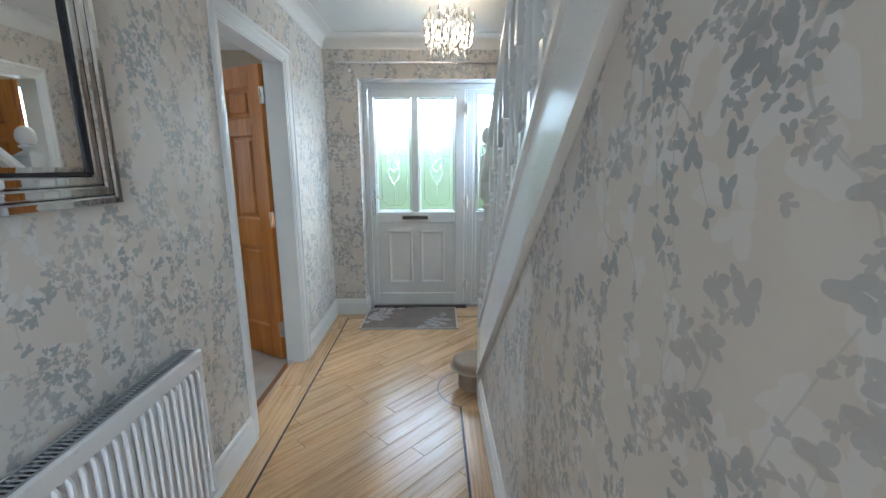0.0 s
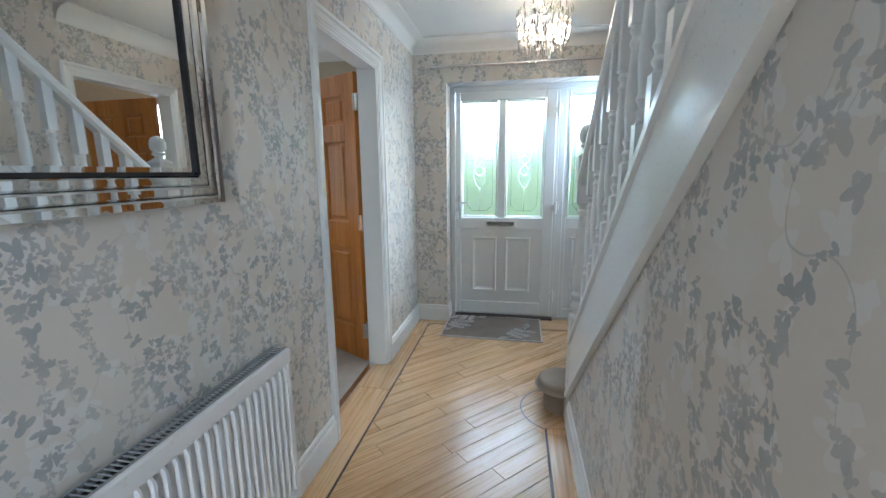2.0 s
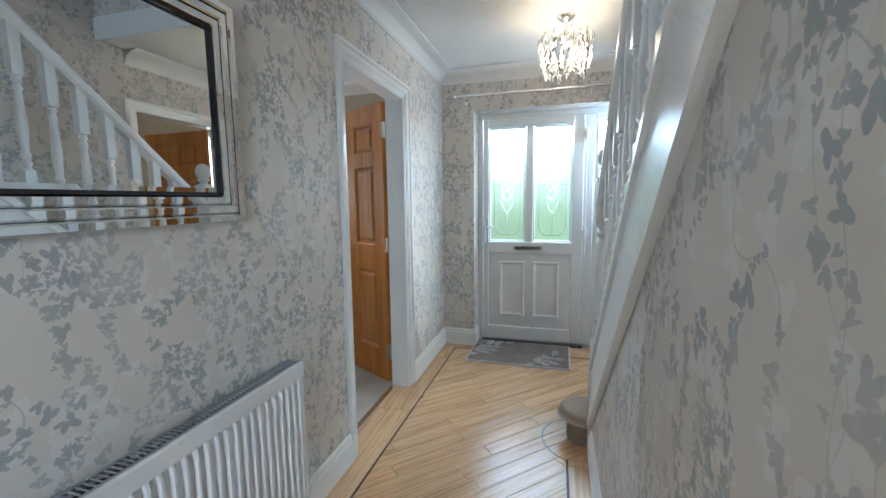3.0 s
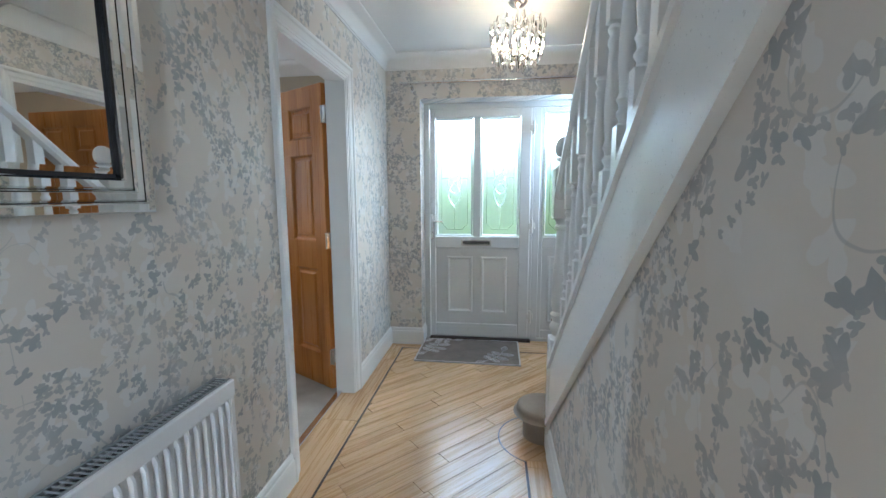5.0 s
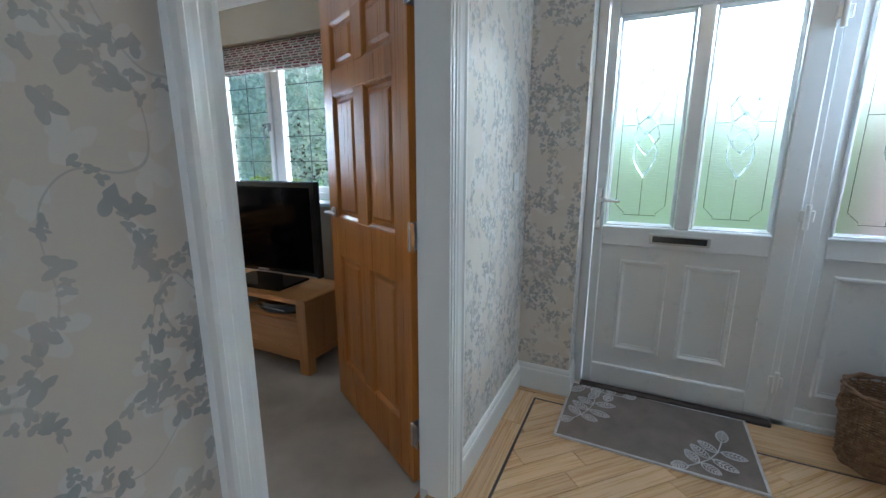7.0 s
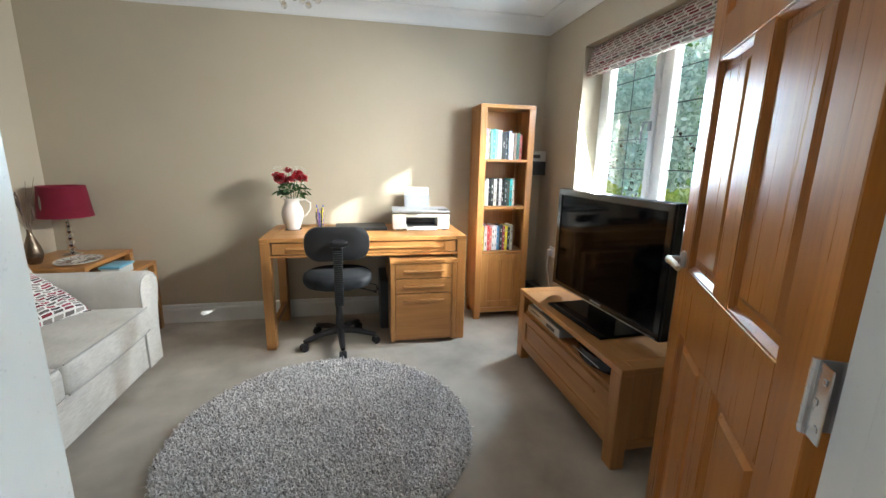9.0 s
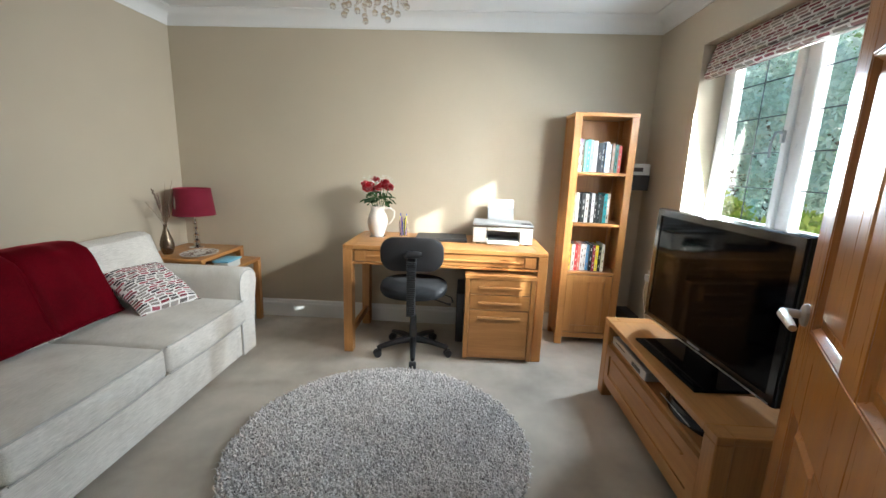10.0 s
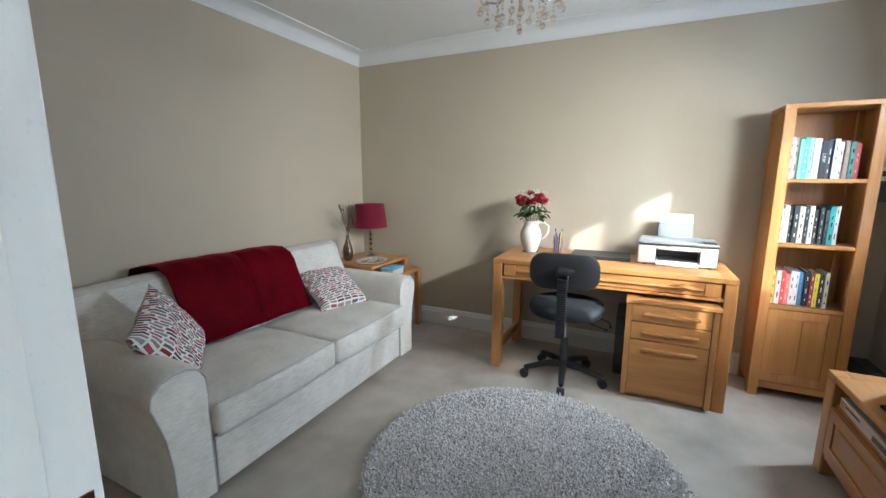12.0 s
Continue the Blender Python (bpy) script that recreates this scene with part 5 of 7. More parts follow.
def desk():
    x0, x1, y0, y1, H = -4.02, -3.415, 1.665, 3.06, 0.785
    d = empty("desk", "light oak writing desk with one long shallow drawer", "desk", ((x0 + x1) / 2, (y0 + y1) / 2, 0.0))
    w, l = (x1 - x0) / 2, (y1 - y0) / 2
    L = 0.075
    part("desktop", boxes([(-w, w, -l + L, l - L, H - 0.028, H)], 0.002), "oak_y", d)
    for s in (-1, 1):
        ya, yb = sorted((s * l, s * (l - L)))
        part("desktop_end", boxes([(-w, w, ya + 0.0005, yb - 0.0005, H - 0.028, H)], 0.002), "oak_x", d, "cross-grained oak end band")
    for sx in (-1, 1):
        for sy in (-1, 1):
            xa, xb = sorted((sx * w, sx * (w - L)))
            ya, yb = sorted((sy * l, sy * (l - L * 0.85)))
            part("leg", boxes([(xa, xb, ya, yb, 0, H - 0.029)], 0.004), "oak_z", d)
    part("apron", boxes([(w - 0.03, w - 0.006, -l + L * 0.85, l - L * 0.85, 0.652, 0.668)], 0.002), "oak_y", d)
    part("apron", boxes([(-w + 0.01, -w + 0.03, -l + L, l - L, 0.63, H - 0.03)], 0.002), "oak_y", d)
    for s in (-1, 1):
        part("side_rail", boxes([(-w + L, w - L, s * (l - 0.035) - 0.012, s * (l - 0.035) + 0.012, 0.63, H - 0.03)], 0.002), "oak_x", d)
        part("stretcher", boxes([(-w + L, w - L, s * (l - 0.035) - 0.015, s * (l - 0.035) + 0.015, 0.11, 0.165)], 0.003), "oak_x", d)
    dr = part("drawer", boxes([(w - 0.028, w - 0.012, -l + L, l - L, 0.672, 0.752)], 0.003), "oak_y", d, "long shallow drawer front")
    part("drawer_rib", boxes([(w - 0.012, w + 0.004, -l + L + 0.085, l - L - 0.085, 0.702, 0.718)], 0.004), "oak_y", dr)
    for ya, yb in ((-l + L + 0.003, -l + L + 0.08), (l - L - 0.08, l - L - 0.003)):
        part("drawer_block", boxes([(w - 0.013, w - 0.005, ya, yb, 0.675, 0.75)], 0.002), "oak_z", dr)


def pedestal():
    x0, x1, y0, y1, H = -3.93, -3.375, 2.515, 2.985, 0.628
    p = empty("drawer_pedestal", "oak three-drawer desk pedestal pushed under the desk", "drawer unit", ((x0 + x1) / 2, (y0 + y1) / 2, 0.0))
    w, l = (x1 - x0) / 2, (y1 - y0) / 2
    part("carcass", boxes([(-w, w - 0.02, -l, -l + 0.03, 0.02, H - 0.03), (-w, w - 0.02, l - 0.03, l, 0.02, H - 0.03), (-w, -w + 0.02, -l + 0.03, l - 0.03, 0.02, H - 0.03), (-w, w - 0.02, -l + 0.03, l - 0.03, 0.02, 0.045)], 0.002), "oak_z", p)
    for ya, yb in ((-l, -l + 0.03), (l - 0.03, l)):
        part("front_stile", boxes([(w - 0.02, w, ya, yb, 0.02, H - 0.03)], 0.002), "oak_z", p)
    part("top", boxes([(-w, w + 0.006, -l - 0.005, l + 0.005, H - 0.028, H)], 0.003), "oak_y", p)
    for z0, z1 in ((0.045, 0.378), (0.384, 0.487), (0.493, 0.597)):
        dr = part("drawer", boxes([(w - 0.025, w - 0.004, -l + 0.033, l - 0.033, z0, z1)], 0.002), "oak_y", p)
        zh = z1 - (0.05 if z1 - z0 > 0.2 else 0.055)
        part("drawer_handle", boxes([(w - 0.004, w + 0.016, -0.145, 0.145, zh - 0.009, zh + 0.009)], 0.004), "oak_y", dr)


BOOKS = [
    [(0.55, 0.35, 0.62), (0.75, 0.72, 0.65), (0.25, 0.5, 0.42), (0.12, 0.42, 0.36), (0.35, 0.55, 0.5), (0.72, 0.71, 0.68), (0.02, 0.02, 0.025), (0.05, 0.06, 0.08), (0.55, 0.62, 0.75), (0.72, 0.72, 0.74), (0.3, 0.2, 0.15), (0.03, 0.15, 0.13), (0.4, 0.04, 0.03)],
    [(0.62, 0.7, 0.68), (0.7, 0.68, 0.6), (0.02, 0.025, 0.03), (0.05, 0.05, 0.05), (0.62, 0.6, 0.55), (0.03, 0.03, 0.03), (0.72, 0.71, 0.72), (0.05, 0.05, 0.05), (0.02, 0.03, 0.03), (0.03, 0.05, 0.04), (0.02, 0.28, 0.3), (0.55, 0.48, 0.4)],
    [(0.75, 0.6, 0.1), (0.75, 0.73, 0.7), (0.62, 0.05, 0.06), (0.7, 0.2, 0.16), (0.74, 0.73, 0.74), (0.72, 0.72, 0.74), (0.08, 0.25, 0.5), (0.02, 0.02, 0.03), (0.3, 0.03, 0.05), (0.8, 0.68, 0.03), (0.03, 0.03, 0.03), (0.6, 0.57, 0.52)],
]


def colour_word(c):
    r, g, b = c
    if max(c) < 0.1:
        return "black"
    if min(c) > 0.5:
        return "white"
    if r > 0.5 and g > 0.5 and b < 0.2:
        return "yellow"
    if r > 0.6 and b < 0.2:
        return "red"
    if b > g and b > r:
        return "pale blue" if r > 0.3 else "blue"
    if g > r:
        return "pale green" if r > 0.2 else "dark green"
    return "dark red" if r > 2.5 * g else "brown"


def book_material(c):
    nm = "book_cover_%d_%d_%d" % tuple(int(v * 100) for v in c)
    if nm not in M:
        M[nm] = plastic(nm, c, 0.45)
    return nm


def book(at, w, d, h, c, tilt, rnd, text=""):
    """A book standing with its spine towards +x; w thick along y, d deep, h high."""
    word = colour_word(c)
    b = empty("book", "upright %s paperback book on the oak shelf" % word, "book", at, 0, "books in the bookcase")
    b.matrix_basis = pose(*at, tilt, 0, 0)
    part("cover", boxes([(-d, 0, 0, 0.002, 0, h), (-d, 0, w - 0.002, w, 0, h), (-0.0025, 0.0, 0.002, w - 0.002, 0, h)], 0.0006), book_material(c), b)
    part("pages", boxes([(-d + 0.004, -0.003, 0.0022, w - 0.0022, 0.004, h - 0.004)]), "paper_white", b)
    ink = "ivory" if text else rnd.choice(("ivory", "bronze", "grey")) if max(c) < 0.45 or word in ("red", "blue") else rnd.choice(("black", "grey", "twig"))
    if text:
        ink = "black" if min(c) > 0.5 else "ivory"
        cu = bpy.data.curves.new("title", "FONT")
        cu.body, cu.size, cu.extrude, cu.align_x, cu.align_y = text, w * 0.72, 0.0002, "CENTER", "CENTER"
        cu.materials.append(M[ink])
        t = new("title", cu)
        t.parent = b
        t.matrix_basis = Matrix.Translation((0.0006, w / 2, h * 0.55)) @ Matrix(((0, 0, 1, 0), (0, 1, 0, 0), (-1, 0, 0, 0), (0, 0, 0, 1))) @ pose(0, 0, 0, 0, 0, 0)
        return
    bm = bmesh.new()
    z = h * rnd.uniform(0.12, 0.2)
    while z < h * 0.85:
        L = h * rnd.uniform(0.05, 0.16)
        box(bm, 0.0, 0.0006, w * 0.40, w * 0.62, z, min(z + L, h * 0.9))
        z += L + h * rnd.uniform(0.08, 0.25)
    part("spine_print", bm, ink, b)


def bookcase():
    xf, xb, y0, y1, H = -3.755, -4.032, 3.235, 3.675, 1.735
    c = empty("bookcase", "tall narrow oak bookcase, three full shelves over a small cupboard", "bookcase", ((xf + xb) / 2, (y0 + y1) / 2, 0.0))
    d, w = (xf - xb) / 2, (y1 - y0) / 2
    T = 0.05
    for s in (-1, 1):
        ya, yb = sorted((s * w, s * (w - 0.024)))
        part("side", boxes([(-d + 0.04, d - T, ya, yb, 0.06, H - 0.03)], 0.001), "oak_z", c)
        yc, yd = sorted((s * (w + 0.003), s * (w - T)))
        part("post", boxes([(d - T * 0.8, d, yc, yd, 0, H - 0.027)], 0.003), "oak_z", c)
        part("post", boxes([(-d, -d + 0.04, yc, yd, 0, H - 0.027)], 0.003), "oak_z", c)
    part("top", boxes([(-d, d, -w - 0.004, w + 0.004, H - 0.027, H)], 0.003), "oak_y", c)
    part("back", boxes([(-d + 0.004, -d + 0.014, -w + 0.04, w - 0.04, 0.06, H - 0.03)]), "oak_z", c)
    for z in (0.585, 0.955, 1.325):
        part("shelf", boxes([(-d + 0.014, d - 0.006, -w + 0.024, w - 0.024, z - 0.022, z)], 0.002), "oak_y", c)
    part("plinth_rail", boxes([(d - 0.035, d - 0.008, -w + T, w - T, 0.055, 0.095)], 0.002), "oak_y", c)
    part("cupboard_floor", boxes([(-d + 0.014, d - 0.036, -w + 0.024, w - 0.024, 0.06, 0.08)]), "oak_y", c)
    a, z0, z1, s = w - T, 0.10, 0.558, 0.055
    dr = part("door", boxes([(d - 0.028, d - 0.008, -a, -a + s, z0, z1), (d - 0.028, d - 0.008, a - s, a, z0, z1), (d - 0.028, d - 0.008, -a + s, a - s, z0, z0 + s), (d - 0.028, d - 0.008, -a + s, a - s, z1 - s, z1)], 0.002), "oak_z", c, "framed cupboard door")
    part("door_board", boxes([(d - 0.024, d - 0.016, -a + s, -0.001, z0 + s, z1 - s)], 0.002), "oak_z", dr)
    part("door_board", boxes([(d - 0.024, d - 0.016, 0.001, a - s, z0 + s, z1 - s)], 0.002), "oak_z", dr)
    rnd = random.Random(11)
    for zi, (z, row) in enumerate(zip((1.325, 0.955, 0.585), BOOKS)):
        y = y0 + 0.052
        for i, col in enumerate(row):
            wd = rnd.uniform(0.018, 0.026) if zi < 2 else rnd.uniform(0.018, 0.025)
            text = ""
            if zi == 0 and i == 5:
                wd, text = 0.030, "TORT LAW"
            if zi == 0 and i == 6:
                wd, text = 0.030, "LAW"
            h = (0.24 - 0.003 * i) * rnd.uniform(0.93, 1.0) if zi == 0 else (0.215 if zi == 1 else 0.205) * rnd.uniform(0.90, 1.02)
            dp = rnd.uniform(0.14, 0.16)
            book((xf - 0.035 - rnd.uniform(0, 0.02), y, z + 0.0008), wd, dp, h, col, 0, rnd, text)
            y += wd + 0.0012


def tv_stand():
    x0, x1, y0, y1, H = -3.105, -2.02, 3.365, 3.80, 0.478
    x1 = -1.985
    t = empty("tv_stand", "long low oak television stand with an open shelf over a drawer", "TV stand", ((x0 + x1) / 2, (y0 + y1) / 2, 0.0))
    w, d = (x1 - x0) / 2, (y1 - y0) / 2
    L = 0.075
    part("top", boxes([(-w + L, w - L, -d, d, H - 0.03, H)], 0.003), "oak_x", t)
    for s in (-1, 1):
        xa, xb = sorted((s * w, s * (w - L)))
        part("top_end", boxes([(xa + 0.0005, xb - 0.0005, -d + L * 0.8, d, H - 0.03, H)], 0.002), "oak_y", t)
        part("top_corner", boxes([(xa, xb, -d, -d + L * 0.8 - 0.001, H - 0.03, H)], 0.002), "oak_z", t)
        for sy in (-1, 1):
            ya, yb = sorted((sy * d, sy * (d - L * 0.85)))
            part("leg", boxes([(xa, xb, ya, yb, 0, H - 0.031)], 0.004), "oak_z", t)
        part("side_panel", boxes([(s * (w - 0.03) - 0.01, s * (w - 0.03) + 0.01, -d + L * 0.85, d - L * 0.85, 0.13, H - 0.03)]), "oak_z", t)
        part("side_rail", boxes([(s * (w - 0.02) - 0.014, s * (w - 0.02) + 0.014, -d + L * 0.85, d - L * 0.85, 0.09, 0.13)], 0.002), "oak_y", t)
    part("shelf", boxes([(-w + L, w - L, -d + 0.02, d - 0.02, 0.335, 0.352)], 0.002), "oak_x", t)
    part("floor_board", boxes([(-w + 0.03, w - 0.03, -d + 0.03, d - 0.02, 0.09, 0.11)]), "oak_x", t)
    part("back", boxes([(-w + 0.03, w - 0.03, d - 0.02, d - 0.012, 0.1, H - 0.03)]), "oak_x", t)
    dr = part("drawer", boxes([(-w + L, w - L, -d + 0.01, -d + 0.028, 0.11, 0.333)], 0.003), "oak_x", t, "wide framed drawer front")
    b = sweep([(-w + L, 0.11), (w - L, 0.11), (w - L, 0.333), (-w + L, 0.333)], [(0.0, 0.0), (0.0, 0.008), (0.05, 0.008), (0.05, 0.0)], lambda p, q, h: (p, -d + 0.0098 - h, q), close=True)
    part("drawer_frame", b, "oak_x", dr)
    part("drawer_rib", boxes([(-w + L + 0.1, w - L - 0.1, -d - 0.006, -d + 0.01, 0.268, 0.285)], 0.004), "oak_x", dr)
    part("rail", boxes([(-w + L, w - L, -d + 0.008, -d + 0.03, 0.085, 0.108)], 0.002), "oak_x", t)
    # boxes on the shelf
    a = empty("set_top_box", "flat silver and black player box on the stand's shelf", "set-top box", (x0 + 0.33, y0 + 0.16, 0.3525))
    part("case", boxes([(-0.215, 0.215, -0.14, 0.14, 0.004, 0.052)], 0.004), "grey", a)
    part("front", boxes([(-0.215, 0.215, -0.146, -0.14, 0.006, 0.05)], 0.002), "steel", a, "brushed silver front")
    part("slot", boxes([(-0.16, -0.04, -0.1475, -0.146, 0.03, 0.036)]), "black", a)
    part("display", boxes([(0.06, 0.16, -0.1475, -0.146, 0.016, 0.036)]), "black", a)
    part("lid_box", boxes([(-0.20, -0.08, -0.12, 0.06, 0.052, 0.064)], 0.003), "white", a, "small white box on top")
    b = empty("games_console", "slim glossy black console with a curved front on the stand's shelf", "console", (x1 - 0.32, y0 + 0.15, 0.3525))
    bm = bmesh.new()
    poly = [(-0.17, 0.14), (-0.17, -0.07), (-0.12, -0.10), (-0.05, -0.118), (0.0, -0.122), (0.05, -0.118), (0.12, -0.10), (0.17, -0.07), (0.17, 0.14)]
    prism(bm, poly, lambda p, q, h: (p, q, h), 0.0, 0.055)
    bmesh.ops.bevel(bm, geom=bm.edges[:], offset=0.006, segments=2, affect="EDGES")
    part("case", bm, "gloss_black", b, smooth=True)
    part("silver_line", boxes([(-0.12, 0.12, -0.1235, -0.1215, 0.026, 0.030)]), "steel", b)


def television():
    # the screen's face runs from its far foot to its near foot
    a, c = Vector((-2.968, 3.53)), Vector((-2.055, 3.583))
    mid = (a + c) / 2
    ang = math.degrees(math.atan2(c.y - a.y, c.x - a.x))
    t = empty("television", "flat glossy black widescreen television, switched off, on a square pedestal", "television", (mid.x, mid.y + 0.0, 0.4785), ang)
    W = (c - a).length / 2
    z0, z1 = 0.072, 0.678
    part("casing", boxes([(-W, W, 0.0, 0.045, z0, z1), (-W + 0.08, W - 0.08, 0.045, 0.085, z0 + 0.06, z1 - 0.08)], 0.006, 2), "gloss_black", t)
    part("bezel", sweep([(-W + 0.003, z0 + 0.003), (W - 0.003, z0 + 0.003), (W - 0.003, z1 - 0.003), (-W + 0.003, z1 - 0.003)], [(0, 0.0), (0.002, 0.008), (0.034, 0.008), (0.036, 0.002), (0.036, 0.0)], lambda p, q, h: (p, -h, q), close=True), "gloss_black", t, "glossy black bezel")
    part("screen", boxes([(-W + 0.037, W - 0.037, -0.003, 0.0, z0 + 0.038, z1 - 0.038)]), "tv_screen", t, "dark reflecting screen")
    part("trim_line", boxes([(-W + 0.02, W - 0.02, -0.0105, -0.008, z0 + 0.006, z0 + 0.012)]), "steel", t, "thin silver line under the screen")
    part("brand_bar", boxes([(-0.045, 0.045, -0.0095, -0.008, z0 + 0.02, z0 + 0.029)]), "grey", t)
    part("neck", boxes([(-0.10, 0.10, 0.02, 0.06, 0.012, 0.16)], 0.01, 2), "gloss_black", t)
    part("pedestal", boxes([(-0.27, 0.24, -0.135, 0.155, 0.0, 0.014)], 0.004), "tv_screen", t, "square glossy black foot")


def sofa():
    xL, xR, yb, yf = -1.545, -3.40, 0.185, 1.05
    cx = (xL + xR) / 2
    s = empty("sofa", "two-seat pale grey linen sofa with scroll arms and loose seat cushions", "sofa", (cx, yf, 0.0))
    hw = (xL - xR) / 2
    D = yf - yb
    aw = 0.20

    def arm(sign):
        # section in x,z seen from the front; swept back along y
        x = sign * hw
        pts = [(x - sign * 0.205, 0.04), (x - sign * 0.200, 0.42), (x - sign * 0.205, 0.50), (x - sign * 0.200, 0.56), (x - sign * 0.175, 0.602), (x - sign * 0.13, 0.622), (x - sign * 0.08, 0.622), (x - sign * 0.03, 0.605),
               (x + sign * 0.005, 0.57), (x + sign * 0.012, 0.53), (x - sign * 0.003, 0.48), (x - sign * 0.03, 0.38), (x - sign * 0.045, 0.25), (x - sign * 0.045, 0.04)]
        bm = bmesh.new()
        rings = []
        ys = [(0.0, 0.93), (-0.004, 0.985), (-0.018, 1.0), (-0.10, 1.0), (-0.35, 0.995), (-0.6, 0.985), (-D + 0.02, 0.97)]
        ccx = x - sign * 0.11
        for yy, k in ys:
            rings.append([bm.verts.new((ccx + (a - ccx) * k, yy, 0.04 + (b - 0.04) * (k if yy > -0.05 else 1.0))) for a, b in pts])
        n = len(pts)
        for r0, r1 in zip(rings, rings[1:]):
            for i in range(n):
                bm.faces.new((r0[i], r0[(i + 1) % n], r1[(i + 1) % n], r1[i]))
        bm.faces.new(rings[0])
        bm.faces.new(rings[-1])
        part("arm", bm, "sofa", s, "scroll arm with piped front", smooth=True)
        pip = bmesh.new()
        tube(pip, [(ccx + (a - ccx) * 0.975, -0.003, 0.04 + (b - 0.04) * 0.975) for a, b in pts], 0.0042, 6)
        part("piping", pip, "piping", s, smooth=True)

    arm(1)
    arm(-1)
    part("base", boxes([(-hw + 0.2, hw - 0.2, -D + 0.05, -0.02, 0.04, 0.285)], 0.02, 3), "sofa", s, smooth=True)
    part("back_frame", boxes([(-hw + 0.03, hw - 0.03, -D, -D + 0.10, 0.04, 0.60)], 0.03, 4), "sofa", s, smooth=True)
    seat_w = (2 * hw - 0.405) / 2
    sec = [(0.0, 0.42), (-0.004, 0.60), (0.0, 0.74), (0.016, 0.80), (0.055, 0.822), (0.115, 0.822), (0.160, 0.803), (0.182, 0.76), (0.205, 0.69), (0.240, 0.61), (0.285, 0.52), (0.325, 0.45), (0.33, 0.41), (0.15, 0.40)]
    for i in (-1, 1):
        bm = bmesh.new()
        box(bm, i * seat_w / 2 - seat_w / 2 + 0.003, i * seat_w / 2 + seat_w / 2 - 0.003, -D + 0.20, 0.035, 0.285, 0.435, 0.03, seg=4)
        bmesh.ops.subdivide_edges(bm, edges=[e for e in bm.edges if e.calc_length() > 0.2], cuts=9, use_grid_fill=True)
        for v in bm.verts:
            u = (v.co.x - i * seat_w / 2) / (seat_w / 2)
            if v.co.z > 0.40:
                q = (v.co.y + D / 2 - 0.1) / (D / 2 - 0.08)
                v.co.z += 0.026 * max(0, 1 - u * u) * max(0, 1 - q * q) + 0.005 * noise.noise(v.co * 6)
            if v.co.y > -0.02:
                v.co.y += 0.014 * max(0, 1 - u * u) + 0.004 * noise.noise(v.co * 8)
        part("seat_cushion", bm, "sofa", s, "plump loose seat cushion", smooth=True)
        bm = bmesh.new()
        n = 22
        xa, xb = (0.004, hw - 0.02) if i > 0 else (-hw + 0.02, -0.004)
        rings = []
        for k in range(n + 1):
            t = k / n
            e = min(t, 1 - t) * (xb - xa)
            sh = min(1.0, e / 0.045)
            q = 0.80 + 0.20 * math.sqrt(max(0, 1 - (1 - sh) ** 2))
            t2 = t if k not in (1, n - 1) else (0.012 if k == 1 else 0.988)
            x = xa + (xb - xa) * t2
            if k in (1, n - 1):
                q = 0.93
            row = []
            for y, z in sec:
                yy, zz = 0.14 + (y - 0.14) * q, 0.60 + (z - 0.60) * (1 - (1 - q) * 0.35)
                if y > 0.05:
                    yy += 0.014 * math.sin(math.pi * t) + 0.006 * noise.noise(Vector((x * 5, y * 5, z * 5)))
                if z > 0.8:
                    zz += 0.010 * noise.noise(Vector((x * 3.1, 4.0, i))) + 0.004
                row.append(bm.verts.new((x, -D + yy, zz)))
            rings.append(row)
        for r0, r1 in zip(rings, rings[1:]):
            for j in range(len(sec)):
                k = (j + 1) % len(sec)
                bm.faces.new((r0[j], r0[k], r1[k], r1[j]))
        bm.faces.new(rings[0])
        bm.faces.new(rings[-1])
        part("back_cushion", bm, "sofa", s, "soft back cushion with a rounded top", smooth=True)
        pip = bmesh.new()
        x0, x1 = i * seat_w / 2 - seat_w / 2 + 0.012, i * seat_w / 2 + seat_w / 2 - 0.012
        bow = [(x0 + (x1 - x0) * t, 0.014 * (1 - (2 * t - 1) ** 2)) for t in [k / 10 for k in range(11)]]
        tube(pip, [(x, 0.027 + o, 0.4325 + 0.2 * o) for x, o in bow], 0.0042, 6)
        tube(pip, [(x, 0.029 + o, 0.292) for x, o in bow], 0.0042, 6)
        part("piping", pip, "piping", s, smooth=True)
    part("front_panel", boxes([(-hw + 0.215, hw - 0.215, -0.022, -0.004, 0.05, 0.275)], 0.006, 2), "sofa", s)
    for sx in (-1, 1):
        for yy in (-0.09, -D + 0.08):
            part("foot", boxes([(sx * (hw - 0.10) - 0.03, sx * (hw - 0.10) + 0.03, yy - 0.03, yy + 0.03, 0, 0.04)], 0.003), "oak_z", s, "small oak foot")
    # throw over the back
    t = empty("throw_blanket", "dark red velvet throw draped over the sofa back and seat", "blanket", (-2.30, 0.5, 0.45))
    bm = bmesh.new()
    path = [(0.168, 0.60), (0.162, 0.70), (0.160, 0.78), (0.178, 0.828), (0.235, 0.852), (0.31, 0.850), (0.372, 0.815), (0.402, 0.755), (0.430, 0.69), (0.464, 0.62), (0.506, 0.54), (0.545, 0.475), (0.565, 0.462)]
    n = 60
    grid = []
